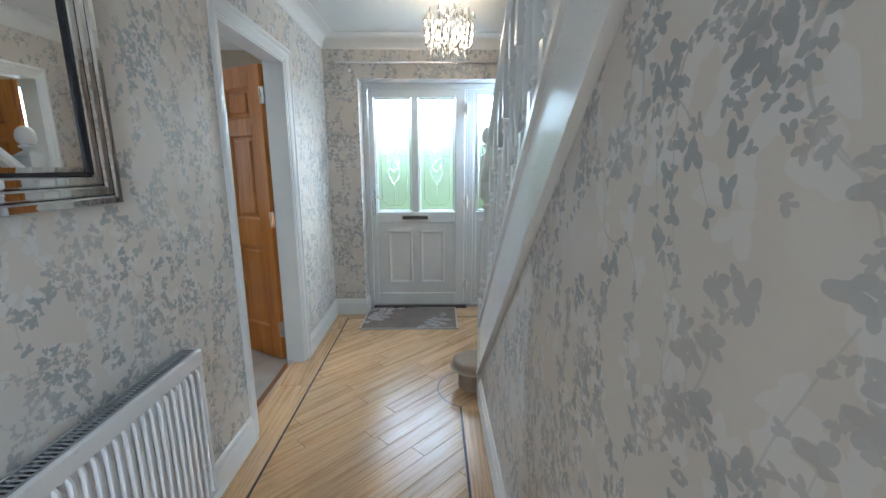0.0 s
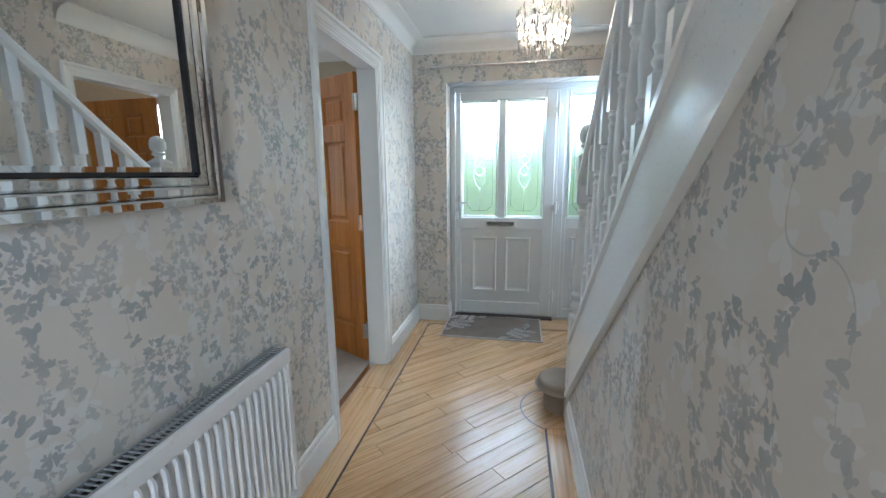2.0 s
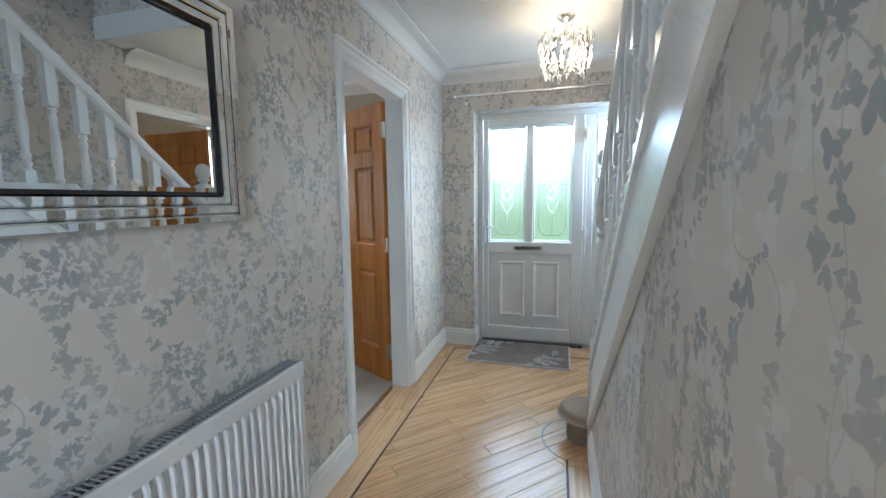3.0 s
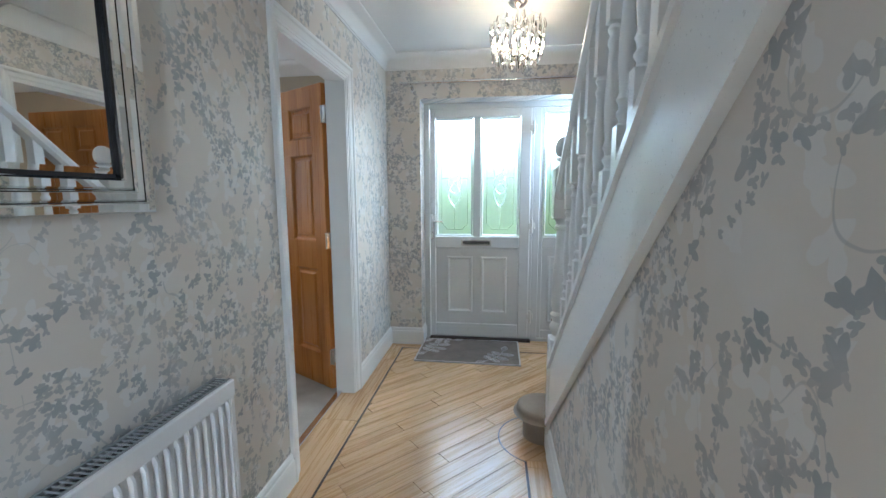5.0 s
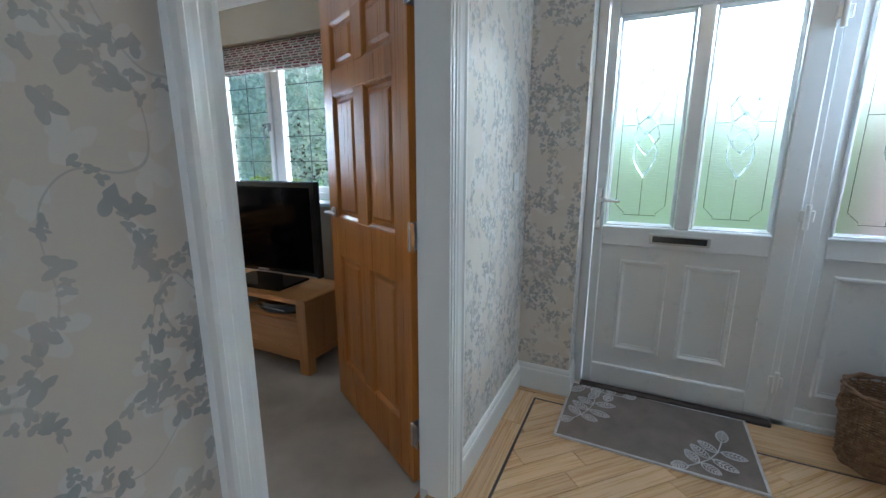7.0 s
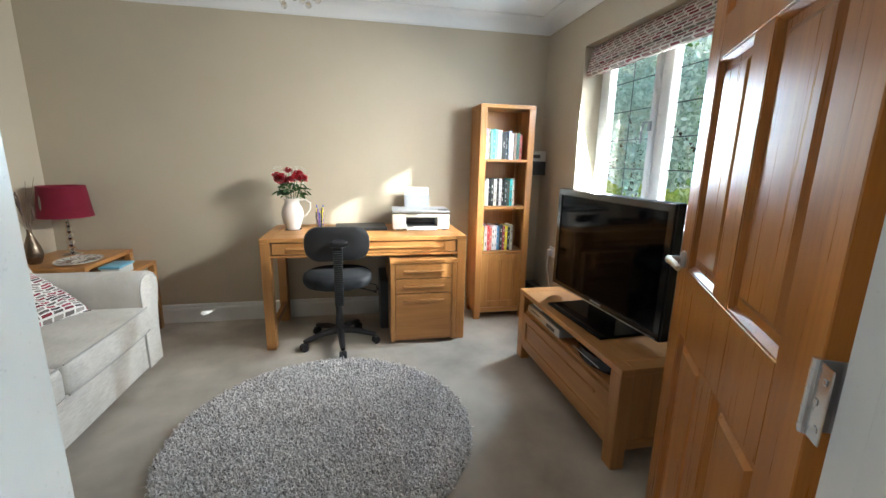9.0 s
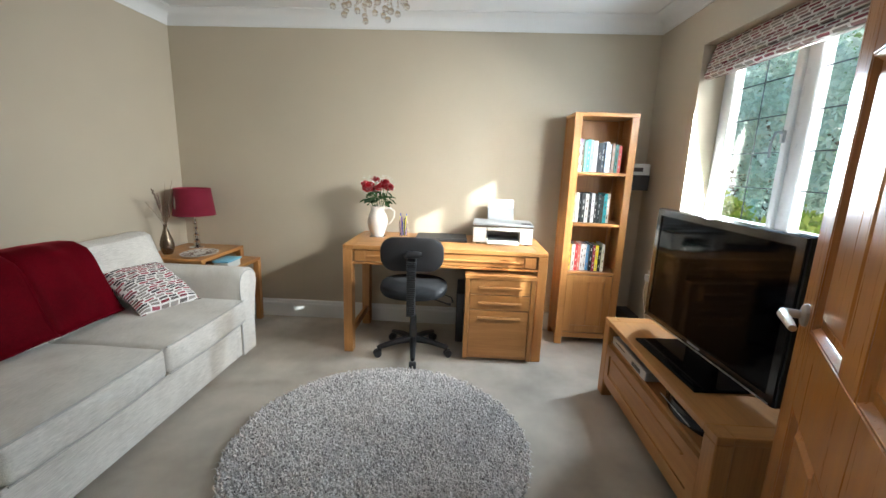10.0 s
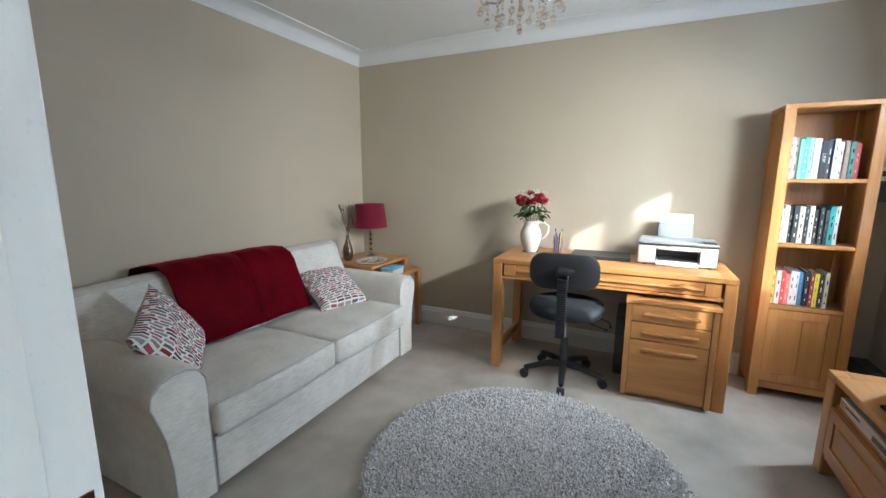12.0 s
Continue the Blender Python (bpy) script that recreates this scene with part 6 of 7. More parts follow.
    for k, (yy, zz) in enumerate(path):
        q = k / (len(path) - 1)
        row = []
        for i in range(n + 1):
            u = i / n
            xa, xb = -1.965 - 0.07 * q + 0.012 * math.sin(q * 9), -2.815 - 0.02 * q + 0.012 * math.sin(q * 7 + 1)
            x = xa + (xb - xa) * u
            w = noise.noise(Vector((u * 5 + q * 1.5, q * 3.2, 2))) + 0.6 * noise.noise(Vector((u * 9 - q * 3, q * 4, 7)))
            crease = math.exp(-((u - 0.60 + 0.06 * q) / 0.018) ** 2) * (1 if q > 0.4 else 0)
            out = 0.014 + 0.026 * (0.5 + 0.5 * w) - 0.016 * crease
            row.append(bm.verts.new((x + 2.30, yy - 0.5 + out * 0.8 * (1 if k > 3 else -1), zz - 0.45 + out * (0.55 if k > 2 else 0) - 0.012 * u * (k in (3, 4, 5, 6)))))
        grid.append(row)
    for a, b in zip(grid, grid[1:]):
        for i in range(n):
            bm.faces.new((a[i], a[i + 1], b[i + 1], b[i]))
    bmesh.ops.subdivide_edges(bm, edges=bm.edges[:], cuts=1, use_grid_fill=True, smooth=0.5)
    bmesh.ops.solidify(bm, geom=bm.faces[:], thickness=0.009)
    part("throw", bm, "velvet", t, smooth=True)

    # loose printed cushions
    def facing(at, across, down):
        u = Vector(across).normalized()
        v = Vector(down)
        v = (v - u * v.dot(u)).normalized()
        z = -v
        y = z.cross(u)
        m = Matrix((u, y, z)).transposed().to_4x4()
        m.translation = Vector(at)
        return m

    c = empty("scatter_cushion", "square printed cushion propped on its corner against the sofa arm", "cushion", (-1.76, 0.80, 0.64), 0, "scatter cushions on the sofa")
    bm = bmesh.new()
    pillow(bm, 0.39, 0.39, 0.14, 16, 0.16, 0.42, pose(0, 0, 0, 90, 0, 0), 0.02)
    part("cover", bm, "print", c, smooth=True)
    c.matrix_basis = facing((-1.835, 0.69, 0.612), (-0.55, 0.08, -0.83), (0.75, 0.62, -0.08))
    c2 = copy_thing(c, facing((-2.99, 0.62, 0.556), (-0.95, 0.22, -0.03), (0.25, 0.75, -0.50)))
    tagged(c2, "square printed cushion leaning back on the sofa seat")


def nest_of_tables():
    for nm, lab, x0, x1, y0, y1, H in (("side_table", "larger oak nesting side table beside the sofa", -4.02, -3.46, 0.145, 0.63, 0.615), ("side_table", "smaller oak nesting table pushed under the larger one", -3.97, -3.52, 0.21, 0.80, 0.535)):
        t = empty(nm, lab, "side table", ((x0 + x1) / 2, (y0 + y1) / 2, 0.0), 0, "nest of tables")
        w, l = (x1 - x0) / 2, (y1 - y0) / 2
        L = 0.045
        part("tabletop", boxes([(-w, w, -l, l, H - 0.025, H)], 0.003), "oak_x", t)
        for sx in (-1, 1):
            for sy in (-1, 1):
                xa, xb = sorted((sx * w, sx * (w - L)))
                ya, yb = sorted((sy * l, sy * (l - L)))
                part("leg", boxes([(xa, xb, ya, yb, 0, H - 0.026)], 0.003), "oak_z", t)
            part("rail", boxes([(sx * (w - 0.02) - 0.01, sx * (w - 0.02) + 0.01, -l + L, l - L, H - 0.07 if H > 0.6 else H - 0.055, H - 0.026)], 0.002), "oak_y", t)
        part("rail", boxes([(-w + L, w - L, -l + 0.01, -l + 0.03, H - 0.07 if H > 0.6 else H - 0.055, H - 0.026)], 0.002), "oak_x", t)
    lamp = empty("table_lamp", "table lamp with stacked glass balls and dark red drum shade", "table lamp", (-3.86, 0.335, 0.6155))
    bm = bmesh.new()
    lathe(bm, [(0, 0), (0.055, 0), (0.055, 0.006), (0.03, 0.012), (0.008, 0.016), (0.006, 0.06), (0.006, 0.24), (0.008, 0.26), (0.004, 0.27), (0.004, 0.30)], n=24)
    for z in (0.065, 0.115, 0.16, 0.20):
        lathe(bm, [(0.007, z - 0.002), (0.026, z), (0.007, z + 0.003)], n=16)
    part("stem", bm, "chrome", lamp, "chrome base and rod", smooth=True)
    for z, r in ((0.04, 0.025), (0.09, 0.024), (0.138, 0.022), (0.18, 0.019), (0.217, 0.016)):
        bm = bmesh.new()
        bmesh.ops.create_uvsphere(bm, u_segments=16, v_segments=10, radius=r, matrix=pose(0, 0, z))
        part("glass_ball", bm, "crystal", lamp, "clear glass ball", smooth=True)
    bm = bmesh.new()
    lathe(bm, [(0.152, 0.27), (0.128, 0.475)], n=40)
    for f in [f for f in bm.faces if len(f.verts) > 4]:
        bm.faces.remove(f)
    bmesh.ops.solidify(bm, geom=bm.faces[:], thickness=0.0025)
    part("shade", bm, "shade", lamp, "dark red tapered drum shade", smooth=True)
    for z, r in ((0.27, 0.152), (0.475, 0.128)):
        bm = bmesh.new()
        tube(bm, [(r * math.cos(a), r * math.sin(a), z) for a in np.linspace(0, 2 * math.pi, 40, endpoint=False)], 0.003, 5, close=True)
        part("shade_ring", bm, "shade", lamp)
    bm = bmesh.new()
    for a in (0, 2.1, 4.2):
        tube(bm, [(0, 0, 0.30), (0.14 * math.cos(a), 0.14 * math.sin(a), 0.32)], 0.0015, 4)
    part("shade_spider", bm, "steel", lamp)
    v = empty("bronze_vase", "bronze glazed teardrop vase holding dried twigs and leaves", "vase", (-3.60, 0.28, 0.6155))
    bm = bmesh.new()
    lathe(bm, [(0, 0), (0.028, 0), (0.036, 0.012), (0.046, 0.045), (0.048, 0.075), (0.040, 0.115), (0.026, 0.155), (0.015, 0.19), (0.012, 0.21), (0.016, 0.222), (0.013, 0.222), (0.009, 0.205)], n=24)
    part("body", bm, "bronze", v, smooth=True)
    rnd = random.Random(3)
    bm = bmesh.new()
    tw = bmesh.new()
    for i, (dx, dy, h, kind) in enumerate(((0.16, 0.05, 0.40, 1), (0.10, 0.02, 0.36, 1), (0.02, -0.02, 0.36, 1), (0.05, 0.06, 0.30, 0), (0.13, -0.03, 0.30, 0), (-0.03, 0.02, 0.22, 2), (-0.05, 0.05, 0.28, 2), (-0.09, 0.02, 0.44, 0), (0.0, 0.03, 0.42, 0))):
        pts = [(dx * t ** 1.4, dy * t ** 1.4, 0.18 + (h - 0.18 + 0.1) * t) for t in np.linspace(0, 1, 7)]
        tube(tw, pts, 0.0012, 4)
        if kind == 1:
            for p, q in zip(pts[3:], pts[4:]):
                for k in range(5):
                    c = Vector(p).lerp(Vector(q), k / 5)
                    bmesh.ops.create_icosphere(tw, subdivisions=1, radius=0.0055, matrix=Matrix.Translation(c + Vector((rnd.uniform(-1, 1), rnd.uniform(-1, 1), rnd.uniform(-1, 1))) * 0.004) @ Matrix.Diagonal((1, 1, 1.6, 1)))
        if kind == 2:
            c = Vector(pts[-1])
            bmesh.ops.create_uvsphere(bm, u_segments=10, v_segments=8, radius=0.026, matrix=Matrix.Translation(c) @ pose(0, 0, 0, 0, -15, 30) @ Matrix.Diagonal((0.9, 0.25, 1.9, 1)))
    part("twig", tw, "twig", v, "dried twigs with seed heads")
    part("dried_leaf", bm, "twig", v, "broad dried leaves", smooth=True)
    d = empty("shallow_dish", "flat cream patterned dish lying on the side table", "dish", (-3.64, 0.50, 0.6155))
    bm = bmesh.new()
    lathe(bm, [(0, 0), (0.07, 0.0), (0.15, 0.010), (0.152, 0.014), (0.14, 0.012), (0.07, 0.004), (0, 0.004)], n=30)
    part("dish", bm, "ceramic", d, smooth=True)
    bm = bmesh.new()
    for k in range(14):
        a = 2 * math.pi * k / 14
        tube(bm, [(0.05 * math.cos(a), 0.05 * math.sin(a), 0.006), (0.10 * math.cos(a + 0.25), 0.10 * math.sin(a + 0.25), 0.0095), (0.135 * math.cos(a + 0.1), 0.135 * math.sin(a + 0.1), 0.0135)], 0.0022, 4)
    part("dish_pattern", bm, "twig", d, "brown painted curls")
    d.scale = (1, 0.8, 1)
    t = empty("plastic_tub", "clear plastic food tub with a blue lid on the lower table", "container", (-3.60, 0.735, 0.5355))
    part("tub", boxes([(-0.085, 0.085, -0.055, 0.055, 0.0, 0.055)], 0.010, 3), "ivory", t, smooth=True)
    M["blue_lid"] = plastic("blue_lid", (0.18, 0.45, 0.62), 0.35)
    part("lid", boxes([(-0.092, 0.092, -0.062, 0.062, 0.052, 0.066)], 0.005, 2), "blue_lid", t, "translucent blue lid", smooth=True)


def office_chair():
    c = empty("office_chair", "black fabric swivel chair on five castors, turned to the desk", "office chair", (-3.47, 2.155, 0.0), 4)
    bm = bmesh.new()
    pts = [(0.24 * math.cos(a) * (abs(math.cos(a)) ** -0.25 if abs(math.cos(a)) > 0.01 else 1), 0.235 * math.sin(a)) for a in np.linspace(0, 2 * math.pi, 40, endpoint=False)]
    def disc(bm2, layers):
        rings = [[bm2.verts.new((x * k, y * k, z + dz * (x * k))) for x, y in pts] for k, z, dz in layers]
        for r0, r1 in zip(rings, rings[1:]):
            for i in range(40):
                bm2.faces.new((r0[i], r0[(i + 1) % 40], r1[(i + 1) % 40], r1[i]))
        bm2.faces.new(rings[0])
        bm2.faces.new(rings[-1])
    disc(bm, [(0.80, 0.455, 0), (0.93, 0.462, 0), (0.99, 0.485, 0), (1.0, 0.505, 0), (0.98, 0.52, 0), (0.92, 0.53, 0), (0.6, 0.535, 0), (0.3, 0.533, 0)])
    M["chair_cloth"] = cloth("black_chair_cloth", (0.006, 0.007, 0.009), (0.018, 0.02, 0.024), 0.85, (500, 500, 500), 8, 0.3, 0.0)
    M["ribbed_black"] = plastic("grey_black_rubber", (0.022, 0.023, 0.026), 0.5)
    part("seat", bm, "chair_cloth", c, "rounded black padded seat", smooth=True)
    bm = bmesh.new()
    w, h, r = 0.195, 0.105, 0.085
    out = []
    for sx, sz, a0 in ((1, 1, 0), (-1, 1, 90), (-1, -1, 180), (1, -1, 270)):
        for k in range(7):
            a = radians(a0 + 15 * k)
            out.append((sx * (w - r) + r * math.cos(a), sz * (h - r) + r * math.sin(a)))
    rings = []
    for xx, k in ((0.315, 0.93), (0.322, 0.985), (0.33, 1.0), (0.345, 1.0), (0.355, 0.98), (0.36, 0.9), (0.362, 0.5)):
        rings.append([bm.verts.new((xx - 0.5 * (y * k) ** 2, y * k, 0.80 + z * k)) for y, z in out])
    n = len(out)
    for r0, r1 in zip(rings, rings[1:]):
        for i in range(n):
            bm.faces.new((r0[i], r0[(i + 1) % n], r1[(i + 1) % n], r1[i]))
    bm.faces.new(rings[0])
    bm.faces.new(rings[-1])
    part("backrest", bm, "ribbed_black", c, "oval black backrest shell", smooth=True)
    bm = bmesh.new()
    tube(bm, [(0.365, -0.035, 0.80), (0.385, -0.02, 0.81), (0.39, 0.03, 0.81), (0.385, 0.06, 0.81)], [0.02, 0.024, 0.022, 0.014], 10)
    box(bm, 0.355, 0.385, -0.03, 0.03, 0.70, 0.81, 0.006)
    part("bracket", bm, "black", c, smooth=True)
    bm = bmesh.new()
    for k in range(26):
        z = 0.42 + k * 0.0135
        x = 0.375 + 0.012 * math.sin((z - 0.42) * 6)
        box(bm, x - 0.016, x + 0.016, -0.027, 0.027, z, z + 0.0085, 0.002)
    box(bm, 0.362, 0.385, -0.02, 0.02, 0.42, 0.78)
    part("ribbed_bellows", bm, "ribbed_black", c, "ribbed rubber sleeve on the back bar")
    bm = bmesh.new()
    tube(bm, [(0.375, 0, 0.43), (0.34, 0, 0.415), (0.2, 0, 0.43), (0.0, 0, 0.44)], 0.018, 8)
    box(bm, -0.10, 0.10, -0.09, 0.09, 0.42, 0.456, 0.006)
    part("mechanism", bm, "black", c)
    bm = bmesh.new()
    lathe(bm, [(0.014, 0.26), (0.014, 0.425)], n=14)
    part("gas_lift", bm, "chrome", c, "bright gas lift rod", smooth=True)
    bm = bmesh.new()
    lathe(bm, [(0.034, 0.085), (0.034, 0.12), (0.028, 0.13), (0.027, 0.20), (0.024, 0.205), (0.023, 0.285), (0.0, 0.286)], n=18)
    part("column_sleeve", bm, "black", c, smooth=True)
    bm = bmesh.new()
    tube(bm, [(0.02, 0.04, 0.43), (0.05, 0.15, 0.42), (0.07, 0.235, 0.40), (0.075, 0.26, 0.395)], [0.005, 0.005, 0.006, 0.012], 8)
    tube(bm, [(-0.05, 0.04, 0.43), (-0.05, 0.20, 0.43), (-0.05, 0.27, 0.405), (-0.04, 0.28, 0.37)], [0.004, 0.004, 0.005, 0.009], 8)
    part("lever", bm, "black", c)
    for k in range(5):
        a = 2 * math.pi * k / 5 + 0.05
        ca, sa = math.cos(a), math.sin(a)
        bm = bmesh.new()
        tube(bm, [(0.02 * ca, 0.02 * sa, 0.105), (0.12 * ca, 0.12 * sa, 0.10), (0.24 * ca, 0.24 * sa, 0.075), (0.262 * ca, 0.262 * sa, 0.07)], [0.027, 0.022, 0.018, 0.014], 8)
        leg = part("spoke", bm, "black", c, smooth=True)
        bm = bmesh.new()
        m = pose(0.25 * ca, 0.25 * sa, 0, 0, 0, math.degrees(a) + 35 * (k % 2))
        for s in (-1, 1):
            lathe(bm, [(0.0, -0.009), (0.024, -0.009), (0.027, -0.004), (0.027, 0.006), (0.022, 0.01), (0.0, 0.01)], n=16, m=m @ Matrix.Translation((0.01, s * 0.014, 0.028)) @ pose(0, 0, 0, 90))
        box(bm, -0.02, 0.03, -0.006, 0.006, 0.03, 0.055, 0.004, m=m)
        part("castor", bm, "black", leg, "twin-wheel castor", smooth=True)


def desk_things():
    H = 0.7855
    j = empty("flower_jug", "cream ceramic jug holding red roses, green leaves and tiny white sprigs", "jug", (-3.80, 1.825, H))
    bm = bmesh.new()
    lathe(bm, [(0, 0), (0.044, 0), (0.048, 0.006), (0.055, 0.03), (0.072, 0.075), (0.079, 0.115), (0.072, 0.155), (0.056, 0.185), (0.050, 0.205), (0.058, 0.232), (0.055, 0.232), (0.046, 0.205)], n=28)
    part("body", bm, "ceramic", j, smooth=True)
    bm = bmesh.new()
    tube(bm, [(0.0, 0.052, 0.215), (0.0, 0.095, 0.222), (0.0, 0.128, 0.195), (0.0, 0.125, 0.15), (0.0, 0.10, 0.11), (0.0, 0.075, 0.09)], [0.008, 0.008, 0.008, 0.008, 0.007, 0.006], 8)
    part("handle", bm, "ceramic", j, smooth=True)
    rnd = random.Random(8)
    rosem = bmesh.new()
    for layer, (nr, r, z, tilt) in enumerate(((3, 0.008, 0.006, 8), (4, 0.014, 0.003, 20), (5, 0.021, 0.0, 36), (6, 0.027, -0.004, 55))):
        for k in range(nr):
            a = 2 * math.pi * k / nr + layer * 0.7
            mm = pose(0, 0, z, 0, 0, math.degrees(a)) @ Matrix.Translation((r * 0.6, 0, 0)) @ pose(0, 0, 0, 0, tilt, 0)
            g = [[rosem.verts.new(mm @ Vector((0.004 * math.cos(u * 1.5) - 0.004 + 0.006 * v * v, u * 0.014 * (0.7 + 0.5 * v), 0.03 * v - 0.008))) for u in (-1, -0.5, 0, 0.5, 1)] for v in (0, 0.4, 0.8, 1.0)]
            for a1, b1 in zip(g, g[1:]):
                for i in range(4):
                    rosem.faces.new((a1[i], a1[i + 1], b1[i + 1], b1[i]))
    bmesh.ops.solidify(rosem, geom=rosem.faces[:], thickness=0.0008)
    rm = bpy.data.meshes.new("rose_head")
    rosem.to_mesh(rm)
    rosem.free()
    rm.materials.append(M["rose"])
    rm.shade_smooth()
    heads = [(0.0, -0.09, 0.385), (0.02, -0.035, 0.35), (0.03, 0.0, 0.36), (0.02, 0.09, 0.375), (-0.03, 0.045, 0.40), (-0.03, -0.02, 0.42), (-0.04, 0.075, 0.37), (0.05, 0.035, 0.375), (-0.05, -0.07, 0.38), (0.05, -0.065, 0.365)]
    stems = bmesh.new()
    for x, y, z in heads:
        o = new("rose_head", rm)
        o.parent = j
        o.matrix_basis = pose(x, y, z, rnd.uniform(-25, 25) - y * 200, rnd.uniform(-15, 15) + 25, rnd.uniform(0, 360)) @ Matrix.Scale(rnd.uniform(0.95, 1.15), 4)
        tube(stems, [(0, 0, 0.12), (x * 0.5, y * 0.5, 0.25), (x, y, z - 0.005)], 0.0022, 5)
    part("stem", stems, "leaf", j)
    lv = bmesh.new()
    for i in range(60):
        a = rnd.uniform(0, 2 * math.pi)
        r = rnd.uniform(0.03, 0.13)
        z = rnd.uniform(0.25, 0.34) - 0.5 * max(0, r - 0.08)
        m = Matrix.Translation((r * math.cos(a) * 0.8, r * math.sin(a), z)) @ pose(0, 0, 0, rnd.uniform(-40, 40), rnd.uniform(-30, 50), math.degrees(a)) @ Matrix.Scale(rnd.uniform(0.8, 1.3), 4)
        mid = [lv.verts.new(m @ Vector((0.045 * t - 0.02, 0, -0.003 * math.sin(3.1 * t)))) for t in (0, 0.33, 0.66, 1)]
        for s in (-1, 1):
            e = [lv.verts.new(m @ Vector((0.045 * t - 0.02, s * w, 0.004))) for t, w in ((0.2, 0.011), (0.5, 0.014), (0.8, 0.008))]
            lv.faces.new((mid[0], mid[1], e[0]))
            lv.faces.new((mid[1], e[1], e[0]))
            lv.faces.new((mid[1], mid[2], e[1]))
            lv.faces.new((mid[2], e[2], e[1]))
            lv.faces.new((mid[2], mid[3], e[2]))
    tagged(part("leaves", lv, "leaf", j, "dark green rose leaves"), kind="stuff")
    gp = bmesh.new()
    for i in range(150):
        a = rnd.uniform(0, 2 * math.pi)
        r = rnd.uniform(0.03, 0.14)
        m = Matrix.Translation((r * math.cos(a) * 0.8, r * math.sin(a), rnd.uniform(0.32, 0.46)))
        bmesh.ops.create_icosphere(gp, subdivisions=1, radius=rnd.uniform(0.002, 0.0038), matrix=m)
    tagged(part("white_sprigs", gp, "gyp", j, "tiny white filler flowers"), kind="stuff")
    co = empty("coaster", "dark slate coaster under the jug", "coaster", (-3.80, 1.825, H - 0.0003))
    bm = bmesh.new()
    lathe(bm, [(0, 0), (0.05, 0), (0.05, 0.0004), (0, 0.0004)], n=20)
    part("disc", boxes([(-0.055, 0.055, -0.055, 0.055, 0, 0.0004)]), "gloss_black", co)
    bm.free()
    p = empty("pen_pot", "clear pen pot with blue, black and yellow pens", "pen pot", (-3.86, 2.015, H))
    bm = bmesh.new()
    lathe(bm, [(0.0, 0), (0.033, 0), (0.036, 0.095), (0.0335, 0.095), (0.031, 0.003), (0, 0.003)], n=20)
    part("pot", bm, "clear", p, smooth=True)
    cols = {"pen_blue": (0.05, 0.10, 0.45), "pen_black": (0.02, 0.02, 0.03), "pen_yellow": (0.75, 0.7, 0.05), "pen_violet": (0.25, 0.15, 0.4)}
    for k2, v in cols.items():
        M[k2] = plastic(k2, v, 0.35)
    for i in range(12):
        a = 2 * math.pi * i / 12
        r0, r1 = 0.012 + 0.008 * (i % 2), 0.022 + 0.014 * rnd.random()
        z1 = rnd.uniform(0.14, 0.175) if i % 3 else 0.12
        bm = bmesh.new()
        tube(bm, [(r0 * math.cos(a), r0 * math.sin(a), 0.005), (r1 * math.cos(a), r1 * math.sin(a), z1)], 0.0045, 7)
        part("pen", bm, ("pen_blue", "pen_black", "pen_yellow", "pen_violet")[i % 4], p)
    l = empty("laptop", "closed dark grey laptop lying on the desk", "laptop", (-3.80, 2.32, H), 2)
    part("base", boxes([(-0.125, 0.125, -0.19, 0.19, 0.0, 0.014)], 0.004, 2), "black", l)
    part("lid", boxes([(-0.125, 0.125, -0.19, 0.19, 0.0145, 0.023)], 0.004, 2), "ribbed_black", l, "grey laptop lid")
    r = empty("printer", "white inkjet printer with copper trim and paper in its feed", "printer", (-3.79, 2.775, H), -3)
    w = 0.215
    part("body", boxes([(-0.15, 0.13, -w, -0.115, 0.008, 0.125), (-0.15, 0.13, 0.125, w, 0.008, 0.125), (-0.15, -0.05, -0.115, 0.125, 0.008, 0.125), (-0.05, 0.13, -0.115, 0.125, 0.098, 0.125), (-0.05, 0.12, -0.115, 0.125, 0.008, 0.030)], 0.006, 2), "ivory", r)
    part("trim", boxes([(-0.155, 0.134, -w - 0.004, w + 0.004, 0.126, 0.133)], 0.003), "bronze", r, "copper trim band")
    part("lid", boxes([(-0.155, 0.133, -w - 0.003, w + 0.003, 0.134, 0.150)], 0.006, 2), "grey", r, "grey scanner lid")
    part("cavity", boxes([(-0.049, -0.045, -0.114, 0.124, 0.031, 0.097)]), "grey", r)
    part("output_slot", boxes([(-0.04, 0.118, -0.105, 0.115, 0.0305, 0.040)], 0.002), "black", r)
    part("output_tray", boxes([(0.10, 0.155, -0.11, 0.12, 0.003, 0.020)], 0.004), "white", r)
    part("button_panel", boxes([(0.03, 0.12, 0.135, 0.205, 0.1505, 0.153)], 0.001), "black", r)
    part("paper_support", boxes([(-0.168, -0.160, -0.115, 0.09, 0.10, 0.245)], 0.003), "grey", r)
    bm = bmesh.new()
    box(bm, 0, 0.003, -0.105, 0.085, 0, 0.235, 0.001)
    bmesh.ops.transform(bm, matrix=pose(-0.155, 0, 0.02 + 0.05, 0, -8, 0), verts=bm.verts)
    part("paper", bm, "paper_white", r, "sheets of white paper")
    part("foot", boxes([(-0.13, -0.10, -0.19, -0.16, 0, 0.009), (0.09, 0.12, -0.19, -0.16, 0, 0.009), (-0.13, -0.10, 0.16, 0.19, 0, 0.009), (0.09, 0.12, 0.16, 0.19, 0, 0.009)]), "black", r)
    b = empty("computer_tower", "slim black computer case under the desk", "computer case", (-3.86, 2.495, 0.0))
